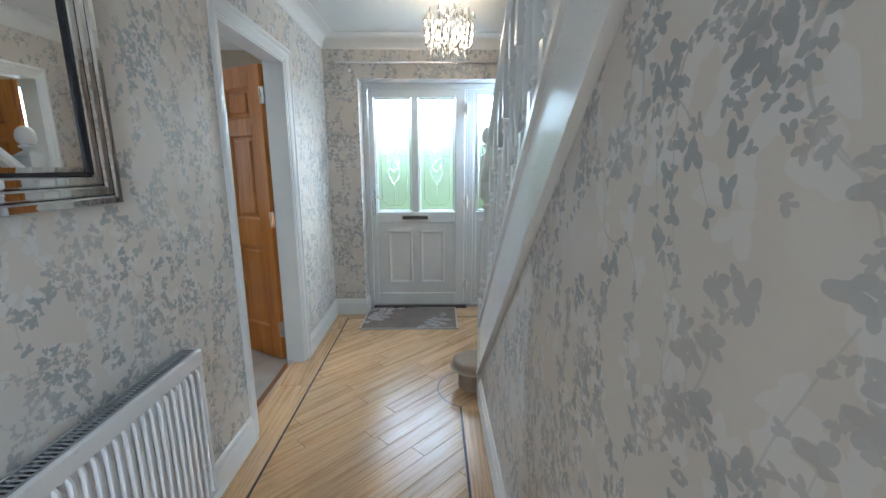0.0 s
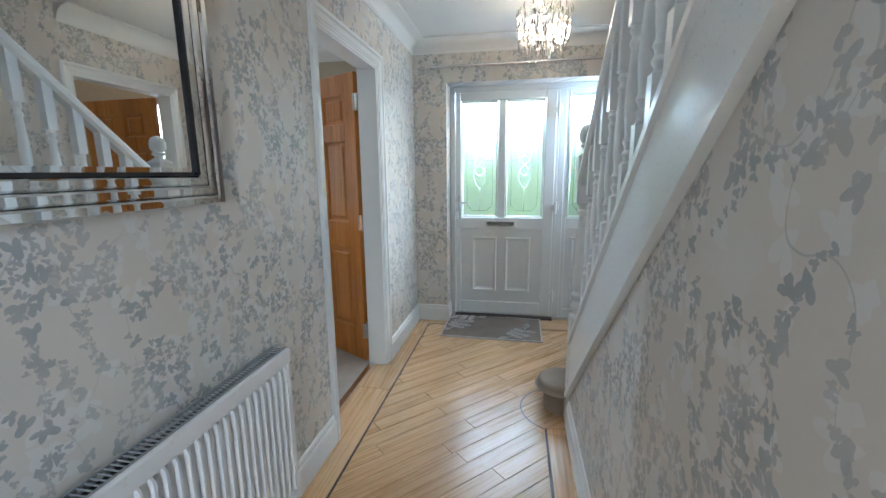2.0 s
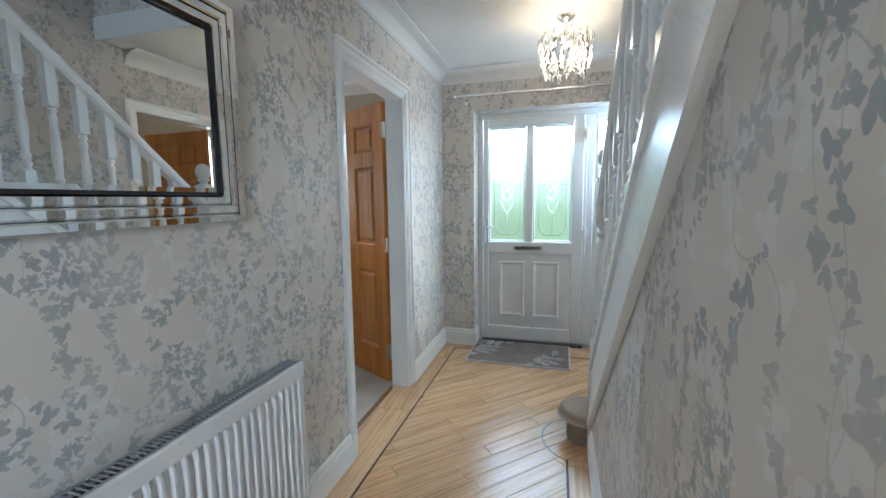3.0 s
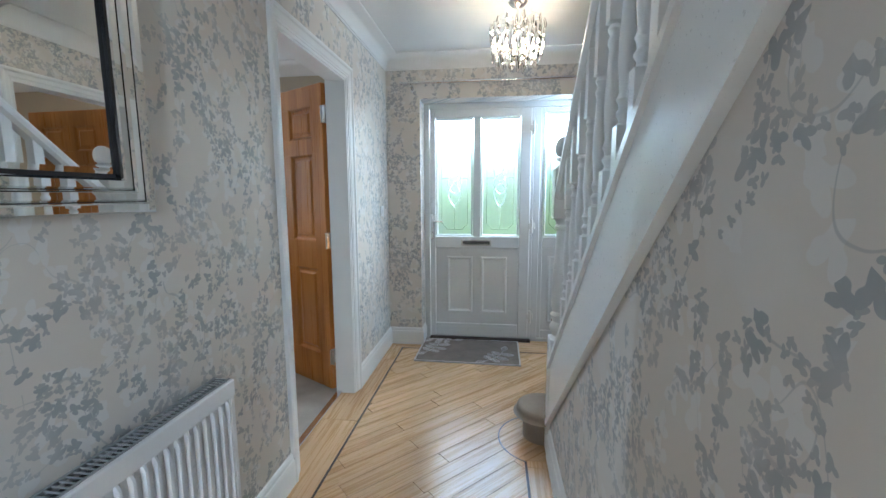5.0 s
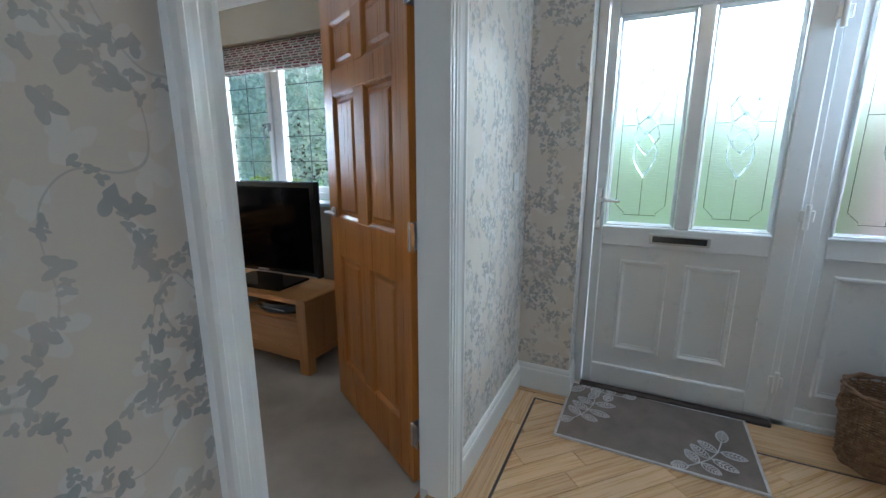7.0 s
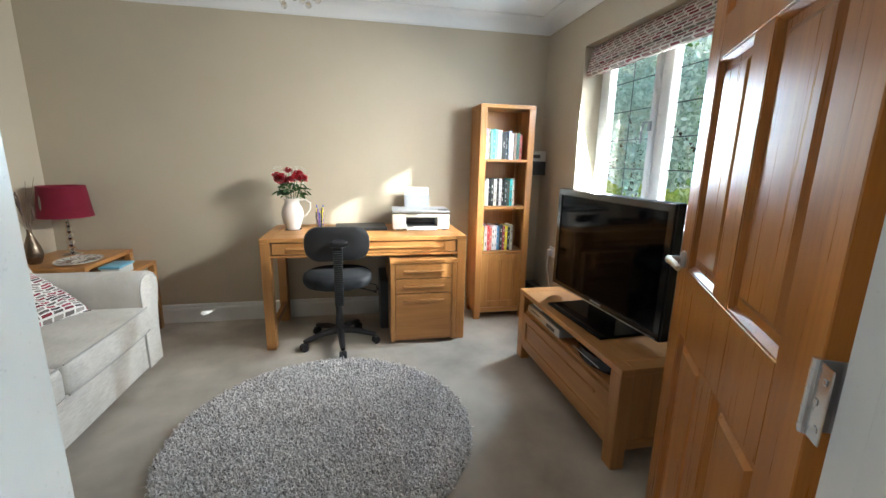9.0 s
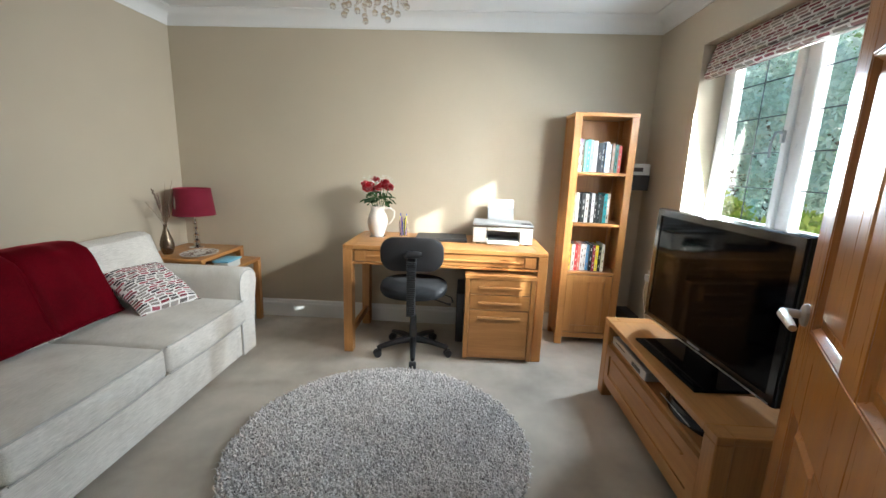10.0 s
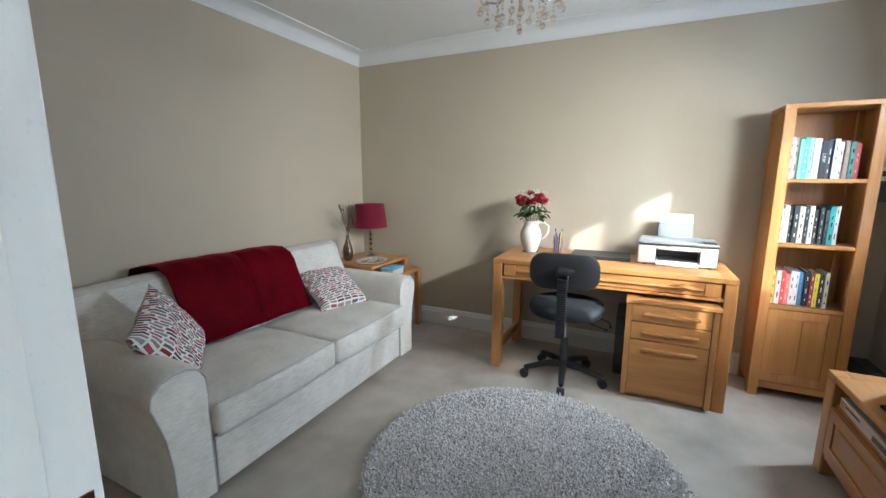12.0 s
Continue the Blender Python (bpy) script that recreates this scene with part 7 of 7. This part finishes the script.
    part("case", boxes([(-0.2, 0.2, -0.04, 0.04, 0.01, 0.40)], 0.006, 2), "black", b)
    cb = empty("desk_cable", "black cable looping under the desk", "cable", (-3.95, 2.2, 0.5))
    bm = bmesh.new()
    tube(bm, [(0.0, 0.16, 0.02), (0.05, 0.10, 0.07), (0.08, 0.0, 0.10), (0.04, -0.12, 0.16), (0.0, -0.16, 0.25)], 0.003, 6)
    part("cable", bm, "black", cb)


def rug():
    cx, cy, R = -2.46, 2.13, 0.705
    r = empty("shag_rug", "round grey long-pile shaggy rug on the carpet", "rug", (cx, cy, 0.001))
    bm = bmesh.new()
    lathe(bm, [(0, 0), (R, 0), (R, 0.006), (0, 0.010)], n=64)
    part("backing", bm, "shag", r)
    rng = np.random.default_rng(5)
    N = 34000
    rad = R * 1.0 * np.sqrt(rng.random(N))
    ang = rng.random(N) * 2 * np.pi
    bx, by = rad * np.cos(ang), rad * np.sin(ang)
    la = rng.random(N) * 2 * np.pi
    ln = 0.012 + 0.022 * rng.random(N)
    hh = 0.020 + 0.014 * rng.random(N)
    w = 0.0022 + 0.0022 * rng.random(N)
    tx, ty = bx + ln * np.cos(la), by + ln * np.sin(la)
    px, py = -np.sin(la) * w, np.cos(la) * w
    mx, my, mz = bx + ln * 0.45 * np.cos(la), by + ln * 0.45 * np.sin(la), 0.004 + hh * 0.85
    v = np.stack([np.stack([bx + px, by + py, np.full(N, 0.004)], 1), np.stack([bx - px, by - py, np.full(N, 0.004)], 1),
                  np.stack([mx - px, my - py, mz], 1), np.stack([mx + px, my + py, mz + 0.003], 1), np.stack([tx, ty, 0.002 + hh * 0.75], 1)], 1).reshape(-1, 3)
    me = bpy.data.meshes.new("yarn")
    idx = np.arange(N) * 5
    quads = np.stack([idx, idx + 1, idx + 2, idx + 3], 1)
    tris = np.stack([idx + 3, idx + 2, idx + 4], 1)
    me.from_pydata(v.tolist(), [], quads.tolist() + tris.tolist())
    me.materials.append(M["pile"])
    o = new("yarn", me)
    o.parent = r
    tagged(o, "grey shaggy yarn pile", kind="stuff")


def study_chandelier():
    c = empty("study_chandelier", "chrome ceiling chandelier with curved arms and hanging glass beads, unlit", "chandelier", (-2.45, 2.07, 2.43))
    bm = bmesh.new()
    lathe(bm, [(0, 0), (0.06, 0), (0.06, -0.01), (0.03, -0.03), (0.008, -0.04), (0.007, -0.30), (0.025, -0.31), (0.03, -0.34), (0.01, -0.36), (0.018, -0.38), (0, -0.40)], n=20)
    part("stem", bm, "chrome", c, smooth=True)
    beads = [bpy.data.meshes.new("glass_bead"), bpy.data.meshes.new("small_bead")]
    for me, r in zip(beads, (0.0125, 0.0055)):
        b2 = bmesh.new()
        bmesh.ops.create_uvsphere(b2, u_segments=10, v_segments=7, radius=r)
        b2.to_mesh(me)
        b2.free()
        me.materials.append(M["crystal"])
        me.shade_smooth()

    def bead(k, x, y, z):
        o = new(("glass_bead", "small_bead")[k], beads[k])
        o.parent = c
        o.location = (x, y, z)

    for k in range(6):
        a = 2 * math.pi * k / 6 + 0.3
        ca, sa = math.cos(a), math.sin(a)
        bm = bmesh.new()
        pts = [(0.02, -0.33), (0.05, -0.40), (0.10, -0.43), (0.155, -0.41), (0.175, -0.36), (0.16, -0.325), (0.145, -0.33)]
        tube(bm, [(q * ca, q * sa, z) for q, z in pts], 0.004, 6)
        tube(bm, [(q * ca, q * sa, z) for q, z in ((0.0, -0.20), (0.05, -0.17), (0.10, -0.20), (0.15, -0.28))], 0.003, 6)
        arm = part("arm", bm, "chrome", c, "curved chrome arm", smooth=True)
        bm = bmesh.new()
        lathe(bm, [(0.0, -0.33), (0.028, -0.325), (0.022, -0.315), (0.010, -0.31), (0.009, -0.27), (0, -0.268)], at=(0.155 * ca, 0.155 * sa, 0), n=14)
        part("candle_cup", bm, "chrome", arm, smooth=True)
        for q, z0, n in ((0.15, -0.43, 3), (0.10, -0.45, 4), (0.178, -0.38, 3)):
            for i in range(n):
                bead(1, q * ca, q * sa, z0 - 0.014 * i)
            bead(0, q * ca, q * sa, z0 - 0.014 * n - 0.012)
        for q in (0.25, 0.5, 0.75):
            b = a + 2 * math.pi / 6 * q
            sag = 0.04 * math.sin(math.pi * q)
            bead(1, 0.155 * math.cos(b), 0.155 * math.sin(b), -0.42 - sag)
        b = a + math.pi / 6
        for i in range(3):
            bead(1, 0.07 * math.cos(b), 0.07 * math.sin(b), -0.44 - 0.014 * i)
        bead(0, 0.07 * math.cos(b), 0.07 * math.sin(b), -0.495)
        bead(0, 0.155 * math.cos(b), 0.155 * math.sin(b), -0.478)
    for i in range(4):
        bead(1, 0, 0, -0.41 - 0.014 * i)
    bead(0, 0, 0, -0.475)


def roman_blind():
    x0, x1 = WIN_X0 + 0.015, WIN_X1 - 0.015
    b = empty("roman_blind", "raised roman blind of pale cloth printed with red dashes", "blind", ((x0 + x1) / 2, 3.955, 1.9))
    bm = bmesh.new()
    pts = [(0.005, 0.198), (-0.010, 0.198), (-0.022, 0.16), (-0.034, 0.13), (-0.032, 0.118), (-0.024, 0.122), (-0.04, 0.10), (-0.05, 0.072), (-0.046, 0.06), (-0.035, 0.066), (-0.052, 0.045), (-0.06, 0.020), (-0.052, 0.004), (-0.035, 0.0), (-0.02, 0.01), (0.005, 0.02)]
    w = (x1 - x0) / 2
    rings = []
    n = 24
    for i in range(n + 1):
        x = -w + 2 * w * i / n
        rings.append([bm.verts.new((x, y, z + 0.006 * math.sin(i * 1.1) * (0.2 - z) * 4)) for y, z in pts])
    for a, c in zip(rings, rings[1:]):
        for j in range(len(pts)):
            k = (j + 1) % len(pts)
            bm.faces.new((a[j], a[k], c[k], c[j]))
    bm.faces.new(rings[0])
    bm.faces.new(rings[-1])
    part("blind_cloth", bm, "blind", b, smooth=True)
    part("headrail", boxes([(-w, w, 0.006, 0.04, 0.17, 0.1995)], 0.002), "white", b)
    part("bottom_batten", boxes([(-w + 0.004, w - 0.004, -0.042, -0.02, -0.004, 0.004)], 0.002), "blind", b)


def wall_bits():
    s = empty("wall_unit", "grey and white wall-mounted consumer unit with a small dark window", "electrical box", (-4.045, 3.79, 1.20))
    part("case", boxes([(0.0, 0.10, -0.085, 0.085, 0.0, 0.20)], 0.012, 3), "ivory", s)
    part("cover", boxes([(0.03, 0.115, -0.086, 0.08, 0.0, 0.115)], 0.006, 2), "black", s, "dark smoked cover")
    part("window", boxes([(0.10, 0.102, -0.04, 0.03, 0.14, 0.17)]), "strip", s)
    p = empty("wall_socket", "white double wall socket with a plugged white cable", "socket", (-3.68, SN, 0.58))
    part("plate", boxes([(-0.073, 0.073, -0.009, 0.0, -0.043, 0.043)], 0.003), "white", p)
    part("plug", boxes([(-0.055, -0.01, -0.04, -0.009, -0.03, 0.02)], 0.006), "white", p)
    bm = bmesh.new()
    tube(bm, [(-0.03, -0.035, -0.03), (-0.02, -0.045, -0.12), (0.05, -0.05, -0.25), (0.12, -0.04, -0.42), (0.2, -0.04, -0.55)], 0.003, 6)
    part("cable", bm, "white", p)
    b = empty("magazine_file", "black and white box file on the floor behind the bookcase", "box file", (-3.80, 3.78, 0.0))
    part("box", boxes([(-0.12, 0.12, -0.04, 0.04, 0, 0.28)], 0.003), "black", b)
    part("paper_stack", boxes([(-0.10, 0.13, -0.075, -0.045, 0, 0.20)], 0.002), "white", b)


# ---- outside ----
def leaf_cloud(name, label, category, centre, radii, n, size, mat, seed, trunk=True, ground=-0.15, kind="", grain=1.0):
    rng = np.random.default_rng(seed)
    t = empty(name, label, category, (centre[0], centre[1], ground), kind=kind)
    cz = centre[2] - ground
    k = 14
    clump = rng.normal(size=(k, 3))
    clump /= np.linalg.norm(clump, axis=1)[:, None]
    clump *= rng.uniform(0.3, 0.8, (k, 1))
    which = rng.integers(0, k, n)
    p = rng.normal(size=(n, 3))
    p /= np.linalg.norm(p, axis=1)[:, None]
    p = clump[which] + p * rng.uniform(0.30, 0.5, (n, 1))
    p = p * np.array(radii) + np.array([0, 0, cz])
    p[:, 2] = np.maximum(p[:, 2], 0.05)
    u = rng.normal(size=(n, 3))
    u /= np.linalg.norm(u, axis=1)[:, None]
    w = np.cross(u, rng.normal(size=(n, 3)))
    w /= np.linalg.norm(w, axis=1)[:, None]
    s = size * rng.uniform(0.6, 1.3, (n, 1))
    v = np.stack([p - u * s, p + w * s * 0.45, p + u * s, p - w * s * 0.45], 1).reshape(-1, 3)
    me = bpy.data.meshes.new("crown")
    me.from_pydata(v.tolist(), [], (np.arange(n)[:, None] * 4 + np.arange(4)).tolist())
    me.materials.append(M[mat])
    o = new("crown" if trunk else "foliage", me)
    o.parent = t
    tagged(o, kind="stuff")
    if trunk:
        bm = bmesh.new()
        tube(bm, [(0, 0, 0), (0.03, 0.02, cz * 0.4), (0, 0.05, cz * 0.8), (0.05, 0, cz * 1.1)], [0.12 * radii[0], 0.09 * radii[0], 0.06 * radii[0], 0.02], 10)
        for a in range(5):
            an = a * 1.3
            tube(bm, [(0, 0, cz * (0.4 + 0.1 * a)), (0.5 * radii[0] * math.cos(an), 0.5 * radii[1] * math.sin(an), cz * (0.7 + 0.1 * a))], [0.05 * radii[0], 0.015], 7)
        part("trunk", bm, "bark", t, smooth=True)
    return t


# unseen trunk, added only to cut a gap into the study's sun patches
def slim_tree(x, y):
    t = empty("slim_tree", "unseen bare straight trunk added to block part of the sun", "tree", (x, y, -0.16))
    bm = bmesh.new()
    tube(bm, [(0, 0, 0), (0.01, 0, 2.0), (-0.01, 0.01, 4.0), (0, 0, 5.5)], [0.075, 0.065, 0.05, 0.02], 10)
    for a in range(6):
        tube(bm, [(0, 0, 3.6 + 0.25 * a), (0.5 * math.cos(a * 2.2), 0.5 * math.sin(a * 2.2), 4.4 + 0.2 * a)], [0.02, 0.006], 6)
    part("trunk", bm, "bark", t, smooth=True)


def outside():
    bm = bmesh.new()
    box(bm, -300, 300, -300, 400, -0.30, -0.16)
    setting("ground", bm, "grass", "green lawn reaching to the horizon", "ground")
    setting("pavement", boxes([(-1.0, 1.9, 4.13, 5.4, -0.16, -0.06)], 0.01), "paving", "pale slab path outside the front door", "path")
    # porch side wall in pink brick
    w = setting("wall_porch", boxes([(0.98, 1.06, 4.14, 5.1, -0.1, 2.6)]), "brick", "pink brick porch wall beside the sidelight", "wall")
    setting("house_wall", boxes([(-4.3, 1.5, 4.122, 4.14, TOP + 0.1, 5.0), (-4.3, -4.05, 4.122, 4.14, -0.2, TOP + 0.1)]), "brick", "brick outer wall", "wall")
    setting("roof", boxes([(-4.3, 4.5, -3.8, 4.4, 5.0, 5.15)]), "fence", "dark roof over the house", "roof")
    rng = random.Random(2)
    f = empty("fence", "dark close-boarded garden fence", "fence", (-3.0, 9.5, -0.16))
    for i in range(44):
        part("board", boxes([(-4 + i * 0.15, -4 + i * 0.15 + 0.142, -0.01 - 0.012 * (i % 2), 0.01 - 0.012 * (i % 2), 0, 1.35 + rng.uniform(-0.01, 0.01))]), "fence", f)
    part("rail", boxes([(-4, 2.6, 0.012, 0.06, 0.3, 0.4), (-4, 2.6, 0.012, 0.06, 1.0, 1.1)]), "fence", f)
    for i, (x, y, z, r, h) in enumerate(((-6.0, 7.5, 1.9, 1.25, 2.4), (-8.2, 7.8, 2.0, 1.3, 2.5), (-10.6, 8.6, 2.3, 1.5, 2.8), (-4.0, 8.2, 1.8, 1.0, 2.2))):
        leaf_cloud("conifer_tree", ("tall blue-green conifer with dense foliage", "broad blue-green conifer by the fence", "very tall blue-green conifer", "narrow blue-green conifer beside the fence")[i], "tree", (x, y, z), (r, r * 0.85, h), 8000, 0.065, "blue_leaf", 1 + i)
    leaf_cloud("lime_shrub", "low lime-yellow leafy shrub", "shrub", (-5.0, 6.0, 0.5), (0.65, 0.5, 0.65), 5000, 0.05, "lime", 13)
    leaf_cloud("lime_shrub", "spreading yellow-green leafy shrub", "shrub", (-6.6, 6.1, 0.45), (0.7, 0.5, 0.6), 5000, 0.05, "lime", 16)
    leaf_cloud("lime_shrub", "small yellow-green leafy shrub", "shrub", (-3.9, 5.8, 0.4), (0.5, 0.4, 0.55), 4000, 0.045, "lime", 17)
    leaf_cloud("garden_tree", "broad green leafy tree across the garden", "tree", (-9.0, 13, 3.6), (3.0, 2.5, 2.8), 9000, 0.2, "hedge", 4)
    leaf_cloud("garden_tree", "tall green tree far across the garden", "tree", (-14.5, 14, 3.6), (3.2, 2.5, 3.6), 9000, 0.22, "hedge", 5)
    leaf_cloud("lime_tree", "yellow-green leafy garden tree", "tree", (-6.9, 10.4, 3.4), (1.3, 1.3, 1.4), 8000, 0.10, "lime", 12)
    # stands on the sun's line to the left pane, out of view
    slim_tree(-1.9, 6.03)
    # hedge in leaves tinted as sunlit, since its house side lies in shade
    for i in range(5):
        leaf_cloud("garden_hedge", "garden hedge coloured as if sunlit, facing the front door", "hedge", (-1.4 + i * 2.6, 9.6, 1.1), (1.9, 0.9, 1.9), 8000, 0.11, "sunlit_tint_leaf", 20 + i, trunk=False)


# ---- floors ----
def clip_poly(poly, inside, cut):
    out = []
    for i, p in enumerate(poly):
        q = poly[(i + 1) % len(poly)]
        a, b = inside(p), inside(q)
        if a:
            out.append(p)
        if a != b:
            out.append(cut(p, q))
    return out


def clip_rect(poly, x0, x1, y0, y1):
    for axis, lim, sgn in ((0, x0, 1), (0, x1, -1), (1, y0, 1), (1, y1, -1)):
        def inside(p):
            return (p[axis] - lim) * sgn >= -1e-9
        def cut(p, q):
            t = (lim - p[axis]) / (q[axis] - p[axis])
            return (p[0] + (q[0] - p[0]) * t, p[1] + (q[1] - p[1]) * t)
        poly = clip_poly(poly, inside, cut)
        if not poly:
            return []
    return poly


def floors():
    hall = setting("floor_hall", boxes([(LW - 0.105, EW, SOUTH - 0.1, 4.05, -0.16, -0.006), (EW, EW + 0.12, 2.63, 3.45, -0.16, -0.006)]), "seam", "warm brown plank floor with a dark inlaid border line", "floor")
    setting("floor_study", boxes([(SW, -0.942, SS, SN, -0.16, 0.0)]), "carpet", "taupe fitted carpet", "floor")
    setting("floor_side_room", boxes([(EW + 0.12, 4.2, 1.2, 4.4, -0.16, 0.0)]), "carpet", "taupe fitted carpet in the side room", "floor")
    setting("floor_kitchen", boxes([(-1.8, 1.6, -3.5, SOUTH - 0.1, -0.16, -0.001)]), "ivory", "pale floor of an unseen added kitchen", "floor")
    IX0, IX1, IY1 = -0.702, 0.244, 3.735

    def plank(poly, along):
        """One plank with slightly eased edges; its own axes lie along the grain."""
        c = Vector((sum(p[0] for p in poly) / len(poly), sum(p[1] for p in poly) / len(poly)))
        bm = bmesh.new()
        inv = pose(0, 0, 0, 0, 0, -along)
        pts = [inv @ Vector((p[0] - c.x, p[1] - c.y, 0)) for p in poly]
        top = []
        for i, p in enumerate(pts):
            a, b = (p - pts[i - 1]), (pts[(i + 1) % len(pts)] - p)
            if a.length < 1e-4 or b.length < 1e-4:
                bm.free()
                return
            na, nb = Vector((-a.y, a.x, 0)).normalized(), Vector((-b.y, b.x, 0)).normalized()
            mt = na + nb
            mt = mt / max(0.3, mt.dot(na))
            top.append(p + mt * 0.0012)
        lo = [bm.verts.new((p.x, p.y, -0.005)) for p in pts]
        md = [bm.verts.new((p.x, p.y, -0.0015)) for p in pts]
        hi = [bm.verts.new((p.x, p.y, 0.0)) for p in top]
        bm.faces.new(hi)
        n = len(pts)
        for i in range(n):
            j = (i + 1) % n
            bm.faces.new((md[i], md[j], hi[j], hi[i]))
            bm.faces.new((lo[i], lo[j], md[j], md[i]))
        me = bpy.data.meshes.new("plank")
        bm.to_mesh(me)
        bm.free()
        me.materials.append(M["plank"])
        o = new("plank", me)
        o.parent = hall
        o.matrix_basis = pose(c.x, c.y, 0, 0, 0, along)

    gap = 0.0006
    W, Lp = 0.0935, 0.915
    rnd = random.Random(9)
    ca = math.sqrt(0.5)
    for i in range(-40, 40):
        off = rnd.uniform(0, Lp)
        for k in range(-6, 8):
            s0, s1 = off + k * Lp, off + (k + 1) * Lp
            t0, t1 = i * W, (i + 1) * W
            quad = [(s0 + gap, t0 + gap), (s1 - gap, t0 + gap), (s1 - gap, t1 - gap), (s0 + gap, t1 - gap)]
            poly = [((a - b) * ca, (a + b) * ca) for a, b in quad]
            big = clip_rect(poly, IX0 + 0.006, EW, SOUTH, IY1 - 0.006)
            if len(big) < 3:
                continue
            notch = clip_rect(big, IX1 - 0.006, EW + 1, SOUTH - 1, 2.31)
            pieces = [big] if len(notch) < 3 else [clip_rect(big, IX0, IX1 - 0.006, SOUTH, IY1), clip_rect(big, IX1 - 0.006, EW, 2.31, IY1)]
            for q in pieces:
                if len(q) >= 3:
                    area = abs(sum(q[j][0] * q[(j + 1) % len(q)][1] - q[(j + 1) % len(q)][0] * q[j][1] for j in range(len(q)))) / 2
                    if area > 0.0008:
                        plank(q, 45)
    # border boards
    y = SOUTH + 0.3
    while y < IY1:
        y2 = min(y + Lp, IY1 + 0.05)
        plank([(LW - 0.10, y + gap), (IX0 - 0.006, y + gap), (IX0 - 0.006, y2 - gap), (LW - 0.10, y2 - gap)], 90)
        y = y + Lp
    y = SOUTH
    while y < 2.30:
        y2 = min(y + Lp, 2.31)
        plank([(IX1 + 0.006, y + gap), (RW, y + gap), (RW, y2 - gap), (IX1 + 0.006, y2 - gap)], 90)
        y = y + Lp
    for a, b in ((LW - 0.1, -0.10), (-0.10, 0.815), (0.815, EW + 0.12)):
        plank([(a + gap, IY1 + 0.056), (b - gap, IY1 + 0.056), (b - gap, 4.03), (a + gap, 4.03)], 0)
    plank([(IX0 - 0.006, IY1 + 0.006), (EW, IY1 + 0.006), (EW, IY1 + 0.055), (IX0 - 0.006, IY1 + 0.055)], 0)
    z = 0.0003
    part("inlay_strip", boxes([(IX0 - 0.0055, IX0 + 0.0055, SOUTH, IY1 + 0.0055, -0.006, z), (IX0 + 0.0055, EW, IY1 - 0.0055, IY1 + 0.0055, -0.006, z)]), "strip", hall, "thin dark inlaid line")
    part("inlay_strip", boxes([(IX1 - 0.0055, IX1 + 0.0055, SOUTH, 2.302, -0.006, z)]), "strip", hall, "thin dark inlaid line")
    c = (0.340, 2.505)
    bm = bmesh.new()
    arc = []
    for a in np.linspace(radians(52), radians(245), 36):
        arc.append((math.cos(a), math.sin(a)))
    rings = [[bm.verts.new((c[0] + r * x, c[1] + r * y, z2)) for x, y in arc] for r, z2 in ((0.224, -0.003), (0.224, 0.0008), (0.231, 0.0008), (0.231, -0.003))]
    for a, b in zip(rings, rings[1:]):
        for i in range(len(arc) - 1):
            bm.faces.new((a[i], a[i + 1], b[i + 1], b[i]))
    part("inlay_ring", bm, "ring", hall, "curved grey inlaid line round the bottom step")


def pile_material():
    m, nt, b = material("shag_pile", 0.95)
    g = G(nt)
    geo = nt.nodes.new("ShaderNodeNewGeometry")
    n = g.noise(g.coords(), 9, 3)
    k = g.math("ADD", g.math("MULTIPLY", geo.outputs["Random Per Island"], 0.65), g.math("MULTIPLY", n, 0.35))
    g.put(b.inputs["Base Color"], g.ramp(k, [(0.12, (0.27, 0.25, 0.24)), (0.4, (0.74, 0.70, 0.68)), (0.85, (0.92, 0.885, 0.865))]))
    return m


M["pile"] = pile_material()
radiator()
wall_mirror()
hall_chandelier()
doormat()
basket()
curtain()
light_switch()
desk()
pedestal()
bookcase()
tv_stand()
television()
sofa()
nest_of_tables()
office_chair()
desk_things()
rug()
study_chandelier()
roman_blind()
wall_bits()
outside()
floors()
